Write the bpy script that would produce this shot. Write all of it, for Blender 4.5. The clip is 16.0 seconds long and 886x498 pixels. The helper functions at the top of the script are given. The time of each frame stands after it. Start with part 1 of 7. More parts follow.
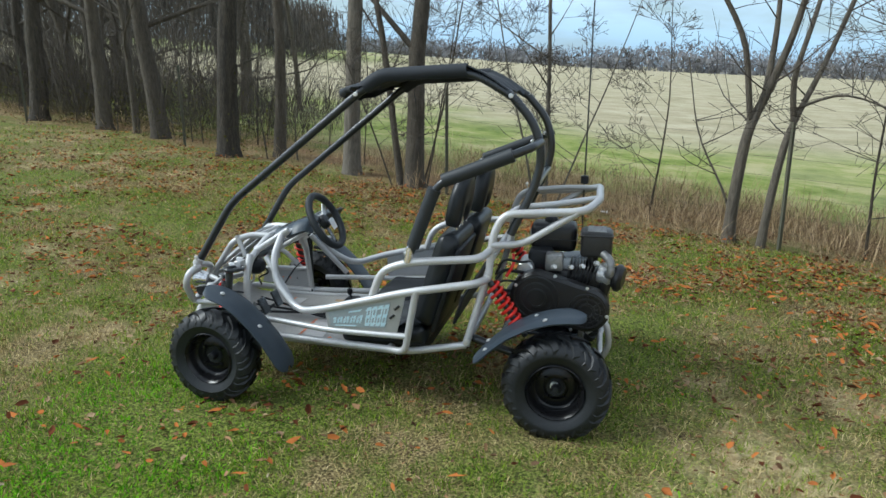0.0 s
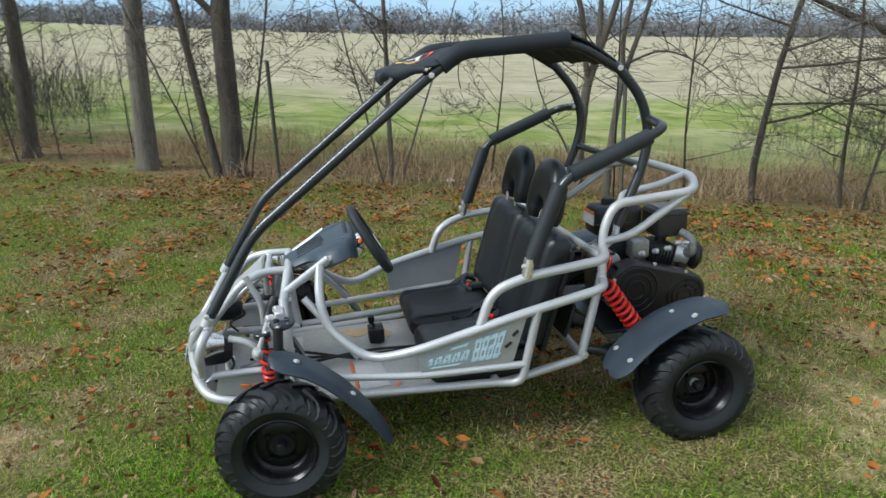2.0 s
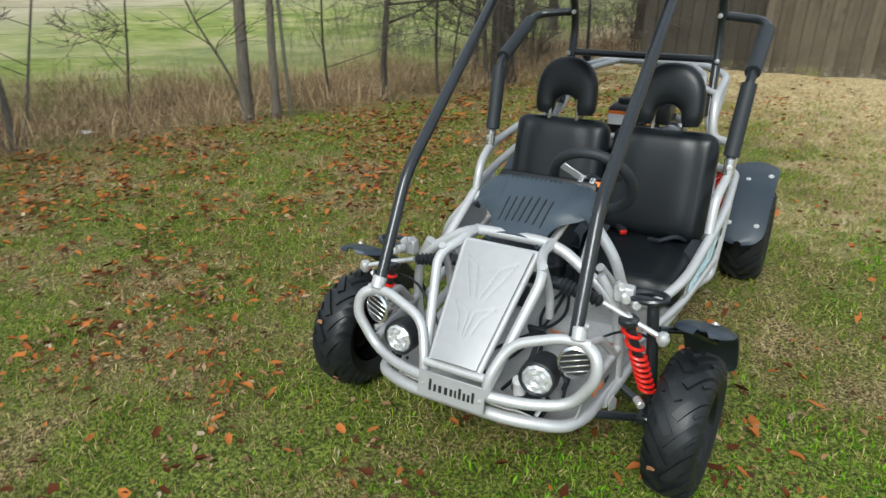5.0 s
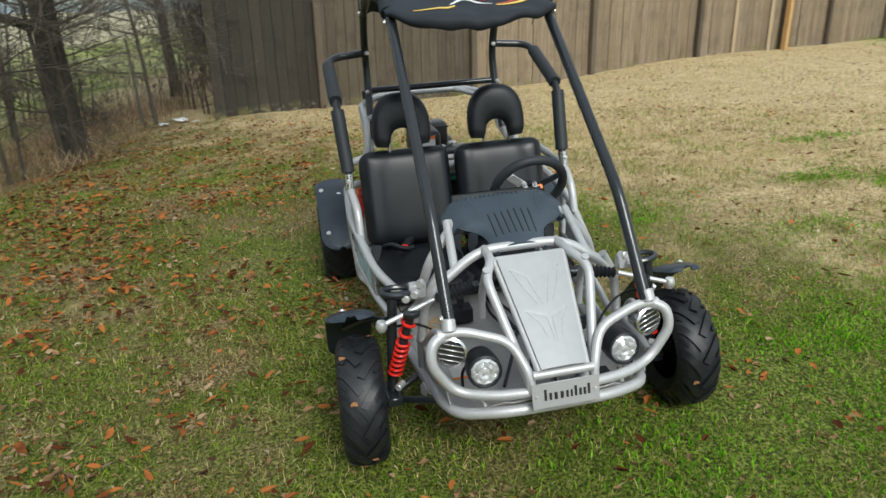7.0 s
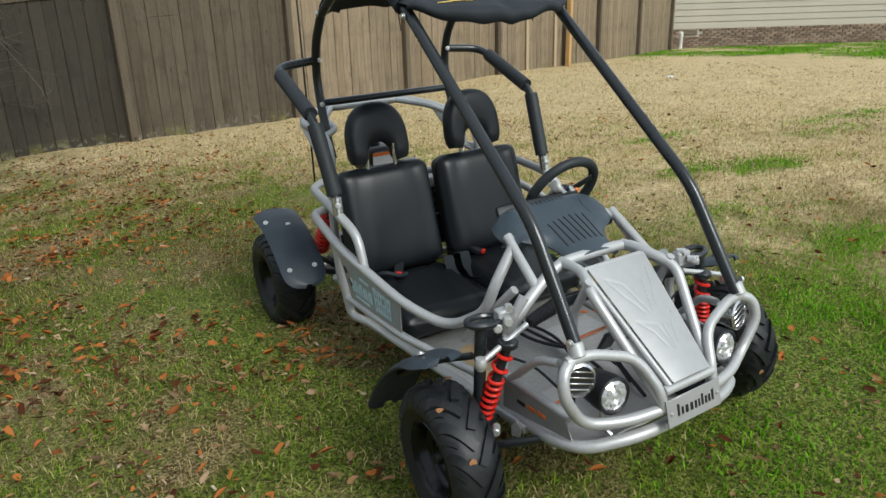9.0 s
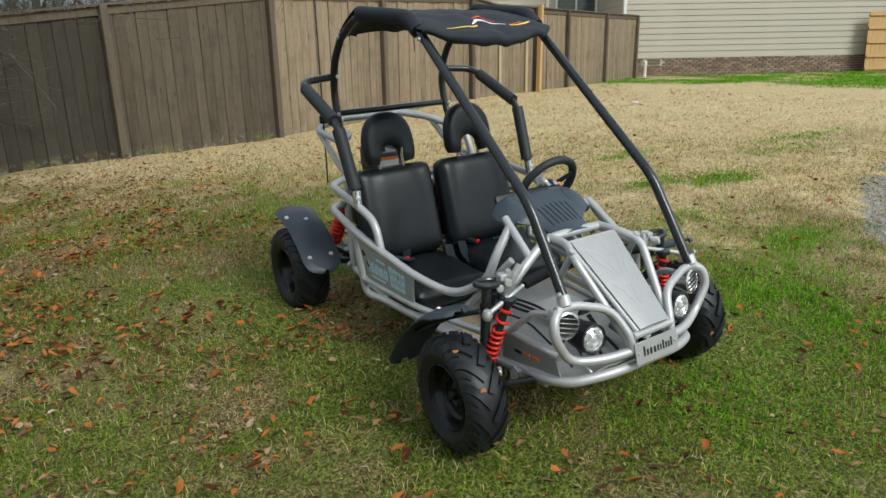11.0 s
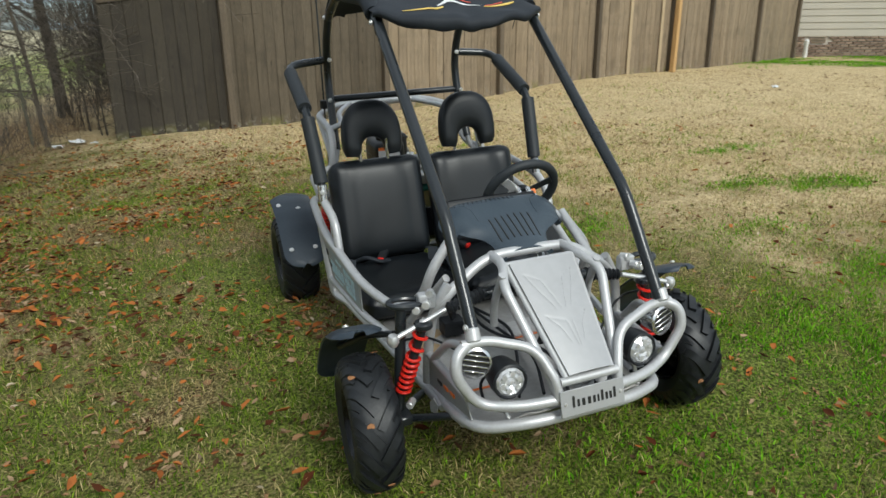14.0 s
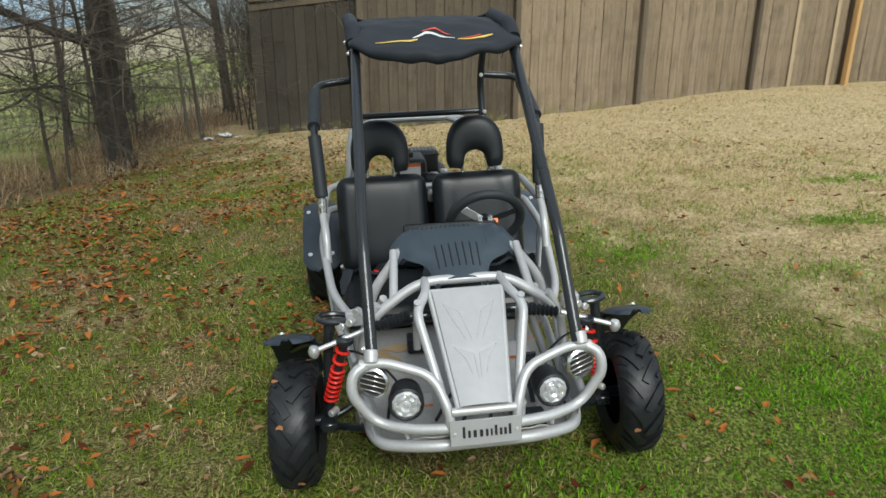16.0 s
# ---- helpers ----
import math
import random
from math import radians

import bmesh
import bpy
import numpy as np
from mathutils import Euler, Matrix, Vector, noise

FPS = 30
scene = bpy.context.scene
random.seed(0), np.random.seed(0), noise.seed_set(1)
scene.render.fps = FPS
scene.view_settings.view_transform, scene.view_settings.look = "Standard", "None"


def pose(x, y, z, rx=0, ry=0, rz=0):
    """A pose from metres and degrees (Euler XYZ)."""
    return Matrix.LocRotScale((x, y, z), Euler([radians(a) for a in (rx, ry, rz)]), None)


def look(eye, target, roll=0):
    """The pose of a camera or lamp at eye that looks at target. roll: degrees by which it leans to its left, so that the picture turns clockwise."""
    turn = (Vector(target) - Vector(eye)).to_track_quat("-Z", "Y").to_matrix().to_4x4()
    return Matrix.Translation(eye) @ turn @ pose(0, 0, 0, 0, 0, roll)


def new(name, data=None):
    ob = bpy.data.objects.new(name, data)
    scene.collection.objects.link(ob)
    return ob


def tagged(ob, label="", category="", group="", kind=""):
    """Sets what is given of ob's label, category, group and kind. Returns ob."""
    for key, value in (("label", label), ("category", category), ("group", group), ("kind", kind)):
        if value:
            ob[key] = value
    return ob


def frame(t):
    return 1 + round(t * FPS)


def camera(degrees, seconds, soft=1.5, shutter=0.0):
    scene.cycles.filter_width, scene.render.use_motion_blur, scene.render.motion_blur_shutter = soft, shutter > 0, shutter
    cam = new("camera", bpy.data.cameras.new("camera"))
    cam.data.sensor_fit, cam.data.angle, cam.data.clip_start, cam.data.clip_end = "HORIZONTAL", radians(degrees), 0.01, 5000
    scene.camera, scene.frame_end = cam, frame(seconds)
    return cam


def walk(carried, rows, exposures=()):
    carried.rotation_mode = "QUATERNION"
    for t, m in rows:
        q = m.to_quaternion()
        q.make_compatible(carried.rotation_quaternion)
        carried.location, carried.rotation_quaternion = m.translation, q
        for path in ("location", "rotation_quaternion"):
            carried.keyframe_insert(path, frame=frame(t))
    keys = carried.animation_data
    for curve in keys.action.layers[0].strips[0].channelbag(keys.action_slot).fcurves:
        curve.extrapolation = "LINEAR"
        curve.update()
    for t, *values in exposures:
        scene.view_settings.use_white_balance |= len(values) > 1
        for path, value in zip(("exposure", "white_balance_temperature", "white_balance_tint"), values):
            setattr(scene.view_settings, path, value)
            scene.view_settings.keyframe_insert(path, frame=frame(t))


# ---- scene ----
cam = camera(66.4, 16.0, soft=1.5, shutter=0.25)
PATH = [
    (0, (2.777, 0.756, 1.364), (0.896, 0.344, 0.826), 2.30),
    (0.5, (2.721, 0.521, 1.350), (0.829, 0.180, 0.797), 2.05),
    (1, (2.599, 0.213, 1.354), (0.676, 0.078, 0.820), 0.29),
    (1.5, (2.494, -0.185, 1.346), (0.582, -0.057, 0.774), 0.68),
    (2, (2.307, -0.563, 1.349), (0.444, -0.170, 0.738), 0.70),
    (2.5, (2.004, -0.922, 1.361), (0.221, -0.302, 0.701), -0.33),
    (3, (1.796, -1.345, 1.336), (0.154, -0.463, 0.612), 2.24),
    (3.2, (1.710, -1.454, 1.328), (0.121, -0.498, 0.580), 2.44),
    (5.3, (0.458, -2.306, 1.295), (-0.227, -0.591, 0.528), 2.12),
    (5.5, (0.330, -2.359, 1.291), (-0.200, -0.568, 0.576), 2.77),
    (6, (-0.001, -2.503, 1.292), (-0.240, -0.649, 0.581), 2.80),
    (6.5, (-0.353, -2.476, 1.272), (-0.276, -0.607, 0.563), -0.53),
    (7, (-0.652, -2.439, 1.256), (-0.252, -0.602, 0.574), -1.38),
    (7.5, (-0.904, -2.369, 1.263), (-0.267, -0.598, 0.586), -2.52),
    (8, (-1.036, -2.127, 1.231), (-0.299, -0.387, 0.577), -3.08),
    (8.5, (-1.149, -1.936, 1.206), (-0.314, -0.241, 0.551), -2.82),
    (8.7, (-1.199, -1.904, 1.184), (-0.280, -0.251, 0.533), -2.38),
    (10.8, (-1.602, -2.219, 1.163), (-0.533, -0.623, 0.606), -1.02),
    (11, (-1.609, -2.215, 1.161), (-0.546, -0.616, 0.601), -1.06),
    (11.5, (-1.610, -2.211, 1.161), (-0.565, -0.586, 0.643), -0.60),
    (12, (-1.573, -2.231, 1.171), (-0.531, -0.605, 0.649), -0.79),
    (12.5, (-1.496, -2.227, 1.176), (-0.490, -0.591, 0.617), -0.72),
    (13, (-1.331, -2.189, 1.167), (-0.305, -0.564, 0.610), 0.74),
    (13.5, (-1.149, -2.187, 1.170), (-0.211, -0.533, 0.549), 0.68),
    (14, (-0.926, -2.277, 1.189), (-0.234, -0.507, 0.565), -0.52),
    (14.5, (-0.796, -2.430, 1.203), (-0.215, -0.618, 0.588), 0.31),
    (15, (-0.673, -2.603, 1.211), (-0.167, -0.764, 0.611), 0.96),
    (15.5, (-0.525, -2.629, 1.248), (-0.108, -0.767, 0.649), 0.78),
    (16, (-0.321, -2.496, 1.284), (-0.076, -0.611, 0.662), 0.02),
]
walk(cam, [(t, look(eye, target, roll)) for t, eye, target, roll in PATH], exposures=[(0.0, 0.51, 5800, 2), (2.5, 0.45, 5850, 3), (5.5, 0.46, 6150, 3), (7.5, 0.19, 6200, 3), (16.0, 0.15, 6200, 3)])

# ---- daylight: a bright, thinly clouded winter sky with a soft sun ----
SUN_ELEV, SUN_AZ = radians(40), radians(170)
world = bpy.data.worlds.new("sky")
scene.world = world
world.use_nodes = True
wn, wl = world.node_tree.nodes, world.node_tree.links
wn.clear()
w_out = wn.new("ShaderNodeOutputWorld")
w_bg = wn.new("ShaderNodeBackground")
w_sky = wn.new("ShaderNodeTexSky")
w_sky.sky_type, w_sky.sun_disc = "NISHITA", False
w_sky.sun_elevation, w_sky.sun_rotation = SUN_ELEV, SUN_AZ
w_sky.air_density, w_sky.dust_density = 1.0, 1.5
w_co = wn.new("ShaderNodeTexCoord")
w_map = wn.new("ShaderNodeMapping")
w_map.inputs["Scale"].default_value = (1.0, 1.0, 5.0)
w_noise = wn.new("ShaderNodeTexNoise")
w_noise.inputs["Scale"].default_value = 2.2
w_noise.inputs["Detail"].default_value = 7.0
w_noise.inputs["Roughness"].default_value = 0.55
w_ramp = wn.new("ShaderNodeValToRGB")
w_ramp.color_ramp.elements[0].position, w_ramp.color_ramp.elements[1].position = 0.36, 0.56
w_mix = wn.new("ShaderNodeMix")
w_mix.data_type = "RGBA"
w_tone = wn.new("ShaderNodeValToRGB")
w_tone.color_ramp.elements[0].position, w_tone.color_ramp.elements[1].position = 0.03, 0.2
w_tone.color_ramp.elements[0].color, w_tone.color_ramp.elements[1].color = (0.46, 0.68, 0.92, 1), (0.95, 0.97, 1.0, 1)
w_gain = wn.new("ShaderNodeVectorMath")
w_gain.operation = "SCALE"
w_gain.inputs["Scale"].default_value = 9.8
wl.new(w_co.outputs["Generated"], w_map.inputs["Vector"])
wl.new(w_map.outputs["Vector"], w_noise.inputs["Vector"])
wl.new(w_noise.outputs["Fac"], w_ramp.inputs["Fac"])
# clearer air low over the skyline, cloud above it
w_sep = wn.new("ShaderNodeSeparateXYZ")
wl.new(w_co.outputs["Generated"], w_sep.inputs["Vector"])
w_low = wn.new("ShaderNodeMapRange")
w_low.inputs["From Min"].default_value, w_low.inputs["From Max"].default_value = 0.02, 0.16
w_low.inputs["To Min"].default_value = 0.70
wl.new(w_sep.outputs["Z"], w_low.inputs["Value"])
wl.new(w_sep.outputs["Z"], w_tone.inputs["Fac"])
wl.new(w_tone.outputs["Color"], w_gain.inputs[0])
wl.new(w_gain.outputs["Vector"], w_mix.inputs[7])
w_mul = wn.new("ShaderNodeMath")
w_mul.operation = "MULTIPLY"
wl.new(w_ramp.outputs["Color"], w_mul.inputs[0])
wl.new(w_low.outputs["Result"], w_mul.inputs[1])
wl.new(w_mul.outputs[0], w_mix.inputs[0])
wl.new(w_sky.outputs["Color"], w_mix.inputs[6])
wl.new(w_mix.outputs[2], w_bg.inputs["Color"])
w_bg.inputs["Strength"].default_value = 0.092
wl.new(w_bg.outputs["Background"], w_out.inputs["Surface"])
sun = new("sun", bpy.data.lights.new("sun", "SUN"))
sun.data.energy, sun.data.angle, sun.data.color = 2.4, radians(24), (1.0, 0.96, 0.9)
sun.matrix_world = look((math.sin(SUN_AZ) * math.cos(SUN_ELEV), math.cos(SUN_AZ) * math.cos(SUN_ELEV), math.sin(SUN_ELEV)), (0, 0, 0))


# ---- materials ----
def material(name, dark, light, rough=0.6, metal=0.0, scale=8.0, fine=60.0, bump=0.15, dist=0.004, stretch=(1, 1, 1), vary=0.0, island=0.0,
             rough_vary=0.12, coat=0.0, spec=0.5, translucent=0.0):
    """Two scales of mottling between two colours, a fine relief, and some change from piece to piece."""
    m = bpy.data.materials.new(name)
    m.use_nodes = True
    n, l = m.node_tree.nodes, m.node_tree.links
    b = n["Principled BSDF"]
    co, mp = n.new("ShaderNodeTexCoord"), n.new("ShaderNodeMapping")
    mp.inputs["Scale"].default_value = stretch
    l.new(co.outputs["Object"], mp.inputs["Vector"])
    big, small = n.new("ShaderNodeTexNoise"), n.new("ShaderNodeTexNoise")
    for t, s in ((big, scale), (small, fine)):
        t.inputs["Scale"].default_value, t.inputs["Detail"].default_value = s, 5.0
        l.new(mp.outputs["Vector"], t.inputs["Vector"])
    mean = n.new("ShaderNodeMath")
    mean.operation = "MULTIPLY_ADD"
    mean.inputs[1].default_value = 0.5
    half = n.new("ShaderNodeMath")
    half.operation = "MULTIPLY"
    half.inputs[1].default_value = 0.5
    l.new(small.outputs["Fac"], half.inputs[0])
    l.new(big.outputs["Fac"], mean.inputs[0])
    l.new(half.outputs[0], mean.inputs[2])
    fac = mean.outputs[0]
    if vary or island:
        if island:
            src = n.new("ShaderNodeNewGeometry").outputs["Random Per Island"]
        else:
            src = n.new("ShaderNodeObjectInfo").outputs["Random"]
        add = n.new("ShaderNodeMath")
        add.operation = "MULTIPLY_ADD"
        add.inputs[1].default_value = vary or island
        l.new(src, add.inputs[0])
        l.new(fac, add.inputs[2])
        sub = n.new("ShaderNodeMath")
        sub.operation = "SUBTRACT"
        sub.inputs[1].default_value = (vary or island) / 2
        l.new(add.outputs[0], sub.inputs[0])
        fac = sub.outputs[0]
    ramp = n.new("ShaderNodeValToRGB")
    ramp.color_ramp.elements[0].position, ramp.color_ramp.elements[1].position = 0.32, 0.68
    ramp.color_ramp.elements[0].color, ramp.color_ramp.elements[1].color = (*dark, 1), (*light, 1)
    l.new(fac, ramp.inputs["Fac"])
    l.new(ramp.outputs["Color"], b.inputs["Base Color"])
    rr = n.new("ShaderNodeMapRange")
    rr.inputs["To Min"].default_value, rr.inputs["To Max"].default_value = max(rough - rough_vary, 0.03), min(rough + rough_vary, 1)
    l.new(big.outputs["Fac"], rr.inputs["Value"])
    l.new(rr.outputs["Result"], b.inputs["Roughness"])
    b.inputs["Metallic"].default_value = metal
    b.inputs["Coat Weight"].default_value = coat
    b.inputs["Specular IOR Level"].default_value = spec
    if bump:
        bp = n.new("ShaderNodeBump")
        bp.inputs["Strength"].default_value, bp.inputs["Distance"].default_value = bump, dist
        l.new(small.outputs["Fac"], bp.inputs["Height"])
        l.new(bp.outputs["Normal"], b.inputs["Normal"])
    if translucent:
        thin, both_ = n.new("ShaderNodeBsdfTranslucent"), n.new("ShaderNodeMixShader")
        both_.inputs["Fac"].default_value = translucent
        l.new(ramp.outputs["Color"], thin.inputs["Color"])
        l.new(b.outputs["BSDF"], both_.inputs[1])
        l.new(thin.outputs["BSDF"], both_.inputs[2])
        l.new(both_.outputs["Shader"], n["Material Output"].inputs["Surface"])
    return m


silver = material("silver_paint", (0.46, 0.46, 0.465), (0.56, 0.56, 0.565), 0.44, 0.35, 6, 120, 0.05, 0.001, coat=0.2)
sheet = material("silver_sheet", (0.385, 0.385, 0.39), (0.44, 0.44, 0.445), 0.44, 0.35, 3, 40, 0.02, 0.0006, rough_vary=0.05)
pan_m = material("dusty_floor_pan", (0.37, 0.355, 0.33), (0.48, 0.47, 0.455), 0.5, 0.3, 4, 60, 0.1, 0.001)
rust = material("orange_rust_stain", (0.42, 0.27, 0.13), (0.50, 0.37, 0.22), 0.7, 0.0, 14, 60, 0.1, 0.001)
cage_m = material("black_powder_coat", (0.010, 0.0125, 0.015), (0.018, 0.022, 0.026), 0.30, 0.0, 8, 160, 0.05, 0.0006, coat=0.25, spec=0.5)
foam_m = material("black_foam_sleeve", (0.014, 0.017, 0.020), (0.025, 0.030, 0.035), 0.58, 0.0, 20, 300, 0.25, 0.001, spec=0.45)
plastic = material("black_plastic", (0.009, 0.010, 0.012), (0.018, 0.020, 0.023), 0.46, 0.0, 7, 260, 0.12, 0.0008, spec=0.35)
fender_m = material("blue_black_fender_plastic", (0.024, 0.033, 0.045), (0.040, 0.053, 0.069), 0.40, 0.0, 5, 220, 0.1, 0.0008, spec=0.35)
cowl_m = material("slate_blue_cowl_plastic", (0.036, 0.050, 0.066), (0.058, 0.077, 0.097), 0.44, 0.0, 5, 220, 0.12, 0.0008, spec=0.4)
rubber = material("black_tyre_rubber", (0.0075, 0.0088, 0.0102), (0.0190, 0.0210, 0.0235), 0.46, 0.0, 9, 120, 0.35, 0.0015, spec=0.42)
mud = material("dried_clay_mud", (0.22, 0.10, 0.04), (0.36, 0.17, 0.07), 0.9, 0.0, 30, 120, 0.4, 0.002)
rim_m = material("gloss_black_rim", (0.004, 0.004, 0.005), (0.009, 0.009, 0.010), 0.26, 0.0, 6, 90, 0.05, 0.0006, spec=0.35)
vinyl = material("black_vinyl", (0.0050, 0.0066, 0.0084), (0.0100, 0.0128, 0.0156), 0.38, 0.0, 5, 260, 0.22, 0.0008, spec=0.42)
fabric = material("black_canopy_cloth", (0.010, 0.013, 0.018), (0.021, 0.026, 0.034), 0.72, 0.0, 9, 320, 0.3, 0.001, spec=0.4)
chrome = material("zinc_chrome", (0.62, 0.62, 0.63), (0.80, 0.80, 0.80), 0.2, 0.9, 20, 120, 0.05, 0.0006)
zinc = material("zinc_bolt", (0.55, 0.55, 0.55), (0.75, 0.75, 0.74), 0.35, 0.6, 30, 160, 0.05, 0.0006)
cast = material("cast_aluminium", (0.17, 0.17, 0.17), (0.34, 0.34, 0.335), 0.42, 0.6, 12, 90, 0.3, 0.002)
engine_m = material("engine_black", (0.008, 0.008, 0.009), (0.018, 0.018, 0.019), 0.36, 0.0, 12, 140, 0.15, 0.001)
muffler_m = material("muffler_dark_grey", (0.020, 0.020, 0.021), (0.040, 0.040, 0.040), 0.42, 0.2, 12, 140, 0.15, 0.001)
red = material("red_spring_paint", (0.55, 0.012, 0.008), (0.75, 0.03, 0.015), 0.35, 0.0, 12, 90, 0.05, 0.0006)
orange = material("orange_plastic", (0.80, 0.16, 0.02), (0.9, 0.24, 0.04), 0.4, 0.0, 12, 90, 0.03, 0.0006)
white = material("white_label", (0.66, 0.66, 0.66), (0.80, 0.80, 0.80), 0.45, 0.0, 12, 90, 0.02, 0.0006)
label_m = material("dull_white_label", (0.46, 0.45, 0.44), (0.58, 0.57, 0.56), 0.5, 0.0, 12, 90, 0.02, 0.0006)
cyan = material("pale_blue_decal", (0.46, 0.66, 0.75), (0.66, 0.80, 0.86), 0.4, 0.0, 40, 120, 0.02, 0.0006)
decal_red = material("red_decal", (0.60, 0.05, 0.03), (0.75, 0.12, 0.08), 0.5, 0.0, 30, 120, 0.02, 0.0006)
decal_gold = material("yellow_decal", (0.70, 0.45, 0.08), (0.85, 0.62, 0.16), 0.5, 0.0, 30, 120, 0.02, 0.0006)
letter_m = material("black_lettering", (0.01, 0.01, 0.01), (0.02, 0.02, 0.02), 0.4, 0.0, 12, 90, 0.02, 0.0006)
groove_shade_m = material("painted_groove_shade", (0.20, 0.20, 0.205), (0.28, 0.28, 0.285), 0.5, 0.2, 30, 120, 0.02, 0.0006)
decal_grey = material("grey_blue_decal", (0.30, 0.345, 0.375), (0.36, 0.40, 0.43), 0.4, 0.1, 30, 120, 0.02, 0.0006)
lens_m = material("clear_lens", (0.50, 0.51, 0.52), (0.74, 0.74, 0.74), 0.14, 0.45, 40, 90, 0.3, 0.002, coat=0.6)
green_m = material("green_plastic", (0.03, 0.18, 0.16), (0.05, 0.28, 0.24), 0.4, 0.0, 12, 90, 0.03, 0.0006)

def fence_wood(name, dark, light):
    """Grey-brown boards with grain, knots and a pale frayed foot with a little moss."""
    m = material(name, dark, light, 0.87, 0.0, 4, 30, 0.5, 0.004, (6, 6, 0.5), vary=0.14)
    n, l = m.node_tree.nodes, m.node_tree.links
    b = n["Principled BSDF"]
    col = b.inputs["Base Color"].links[0].from_socket
    co = n.new("ShaderNodeTexCoord")
    info = n.new("ShaderNodeObjectInfo")
    off = n.new("ShaderNodeVectorMath")
    off.operation = "MULTIPLY_ADD"
    comb = n.new("ShaderNodeCombineXYZ")
    l.new(info.outputs["Random"], comb.inputs["Z"])
    l.new(comb.outputs[0], off.inputs[0])
    off.inputs[1].default_value = (0, 0, 37)
    l.new(co.outputs["Object"], off.inputs[2])

    def blend(fac, colour):
        nonlocal col
        mx_ = n.new("ShaderNodeMix")
        mx_.data_type = "RGBA"
        l.new(fac, mx_.inputs[0])
        l.new(col, mx_.inputs[6])
        mx_.inputs[7].default_value = (*colour, 1)
        col = mx_.outputs[2]

    def ranged(src, a, c, top=1.0):
        r = n.new("ShaderNodeMapRange")
        r.inputs["From Min"].default_value, r.inputs["From Max"].default_value, r.inputs["To Max"].default_value = a, c, top
        l.new(src, r.inputs["Value"])
        return r.outputs["Result"]

    def times(a, c):
        t = n.new("ShaderNodeMath")
        t.operation = "MULTIPLY"
        l.new(a, t.inputs[0])
        l.new(c, t.inputs[1])
        return t.outputs[0]

    stretch = n.new("ShaderNodeMapping")
    stretch.inputs["Scale"].default_value = (9, 0, 3.4)
    l.new(off.outputs[0], stretch.inputs["Vector"])
    knot = n.new("ShaderNodeTexVoronoi")
    knot.inputs["Scale"].default_value = 1.0
    l.new(stretch.outputs[0], knot.inputs["Vector"])
    blend(ranged(knot.outputs["Distance"], 0.15, 0.07, 0.6), tuple(c * 0.45 for c in dark))
    blot = n.new("ShaderNodeTexNoise")
    blot.inputs["Scale"].default_value = 2.6
    l.new(off.outputs[0], blot.inputs["Vector"])
    blend(ranged(blot.outputs["Fac"], 0.52, 0.72, 0.55), tuple(c * 0.7 for c in dark))
    sep = n.new("ShaderNodeSeparateXYZ")
    l.new(co.outputs["Object"], sep.inputs[0])
    fray = n.new("ShaderNodeTexNoise")
    fray.inputs["Scale"].default_value = 16.0
    l.new(off.outputs[0], fray.inputs["Vector"])
    foot = ranged(sep.outputs["Z"], 0.17, 0.05)
    blend(times(foot, ranged(fray.outputs["Fac"], 0.54, 0.62, 0.5)), (0.26, 0.245, 0.205))
    blend(times(foot, ranged(blot.outputs["Fac"], 0.50, 0.40, 0.6)), (0.15, 0.14, 0.035))
    l.new(col, b.inputs["Base Color"])
    return m


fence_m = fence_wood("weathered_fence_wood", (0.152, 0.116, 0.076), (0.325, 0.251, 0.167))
fence_dark_m = fence_wood("dark_grey_fence_wood", (0.026, 0.021, 0.015), (0.060, 0.050, 0.035))
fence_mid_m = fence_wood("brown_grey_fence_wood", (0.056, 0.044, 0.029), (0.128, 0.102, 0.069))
fence_rail_m = material("weathered_post_wood", (0.062, 0.048, 0.033), (0.150, 0.117, 0.080), 0.85, 0.0, 5, 40, 0.5, 0.004, (6, 6, 0.7), vary=0.2)
new_wood = material("new_yellow_timber", (0.42, 0.25, 0.10), (0.60, 0.38, 0.16), 0.7, 0.0, 6, 50, 0.3, 0.003, (6, 6, 0.7))
pale_wood = material("pale_new_picket", (0.34, 0.26, 0.16), (0.46, 0.36, 0.23), 0.75, 0.0, 6, 50, 0.3, 0.003, (6, 6, 0.7))
siding_m = material("beige_vinyl_siding", (0.40, 0.36, 0.295), (0.47, 0.425, 0.345), 0.5, 0.0, 1.2, 60, 0.06, 0.001, (1, 1, 1), vary=0.08)
brick_m = material("red_brown_brick", (0.165, 0.112, 0.080), (0.33, 0.240, 0.175), 0.85, 0.0, 9, 90, 0.4, 0.003, vary=0.5)
mortar_m = material("grey_mortar", (0.46, 0.41, 0.35), (0.60, 0.54, 0.47), 0.9, 0.0, 9, 90, 0.3, 0.003)
trim_m = material("white_trim_paint", (0.70, 0.70, 0.68), (0.80, 0.80, 0.78), 0.45, 0.0, 3, 90, 0.05, 0.001)
roof_m = material("grey_roof_shingle", (0.09, 0.085, 0.085), (0.17, 0.165, 0.16), 0.9, 0.0, 6, 60, 0.4, 0.004)
pvc = material("white_pvc_pipe", (0.72, 0.72, 0.70), (0.80, 0.80, 0.79), 0.35, 0.0, 6, 90, 0.03, 0.001)
glass_m = material("window_glass", (0.03, 0.045, 0.055), (0.05, 0.065, 0.075), 0.08, 0.0, 2, 10, 0.0, spec=0.9)
steel_post = material("rusty_green_steel", (0.07, 0.085, 0.06), (0.14, 0.12, 0.085), 0.8, 0.1, 12, 60, 0.3, 0.002)
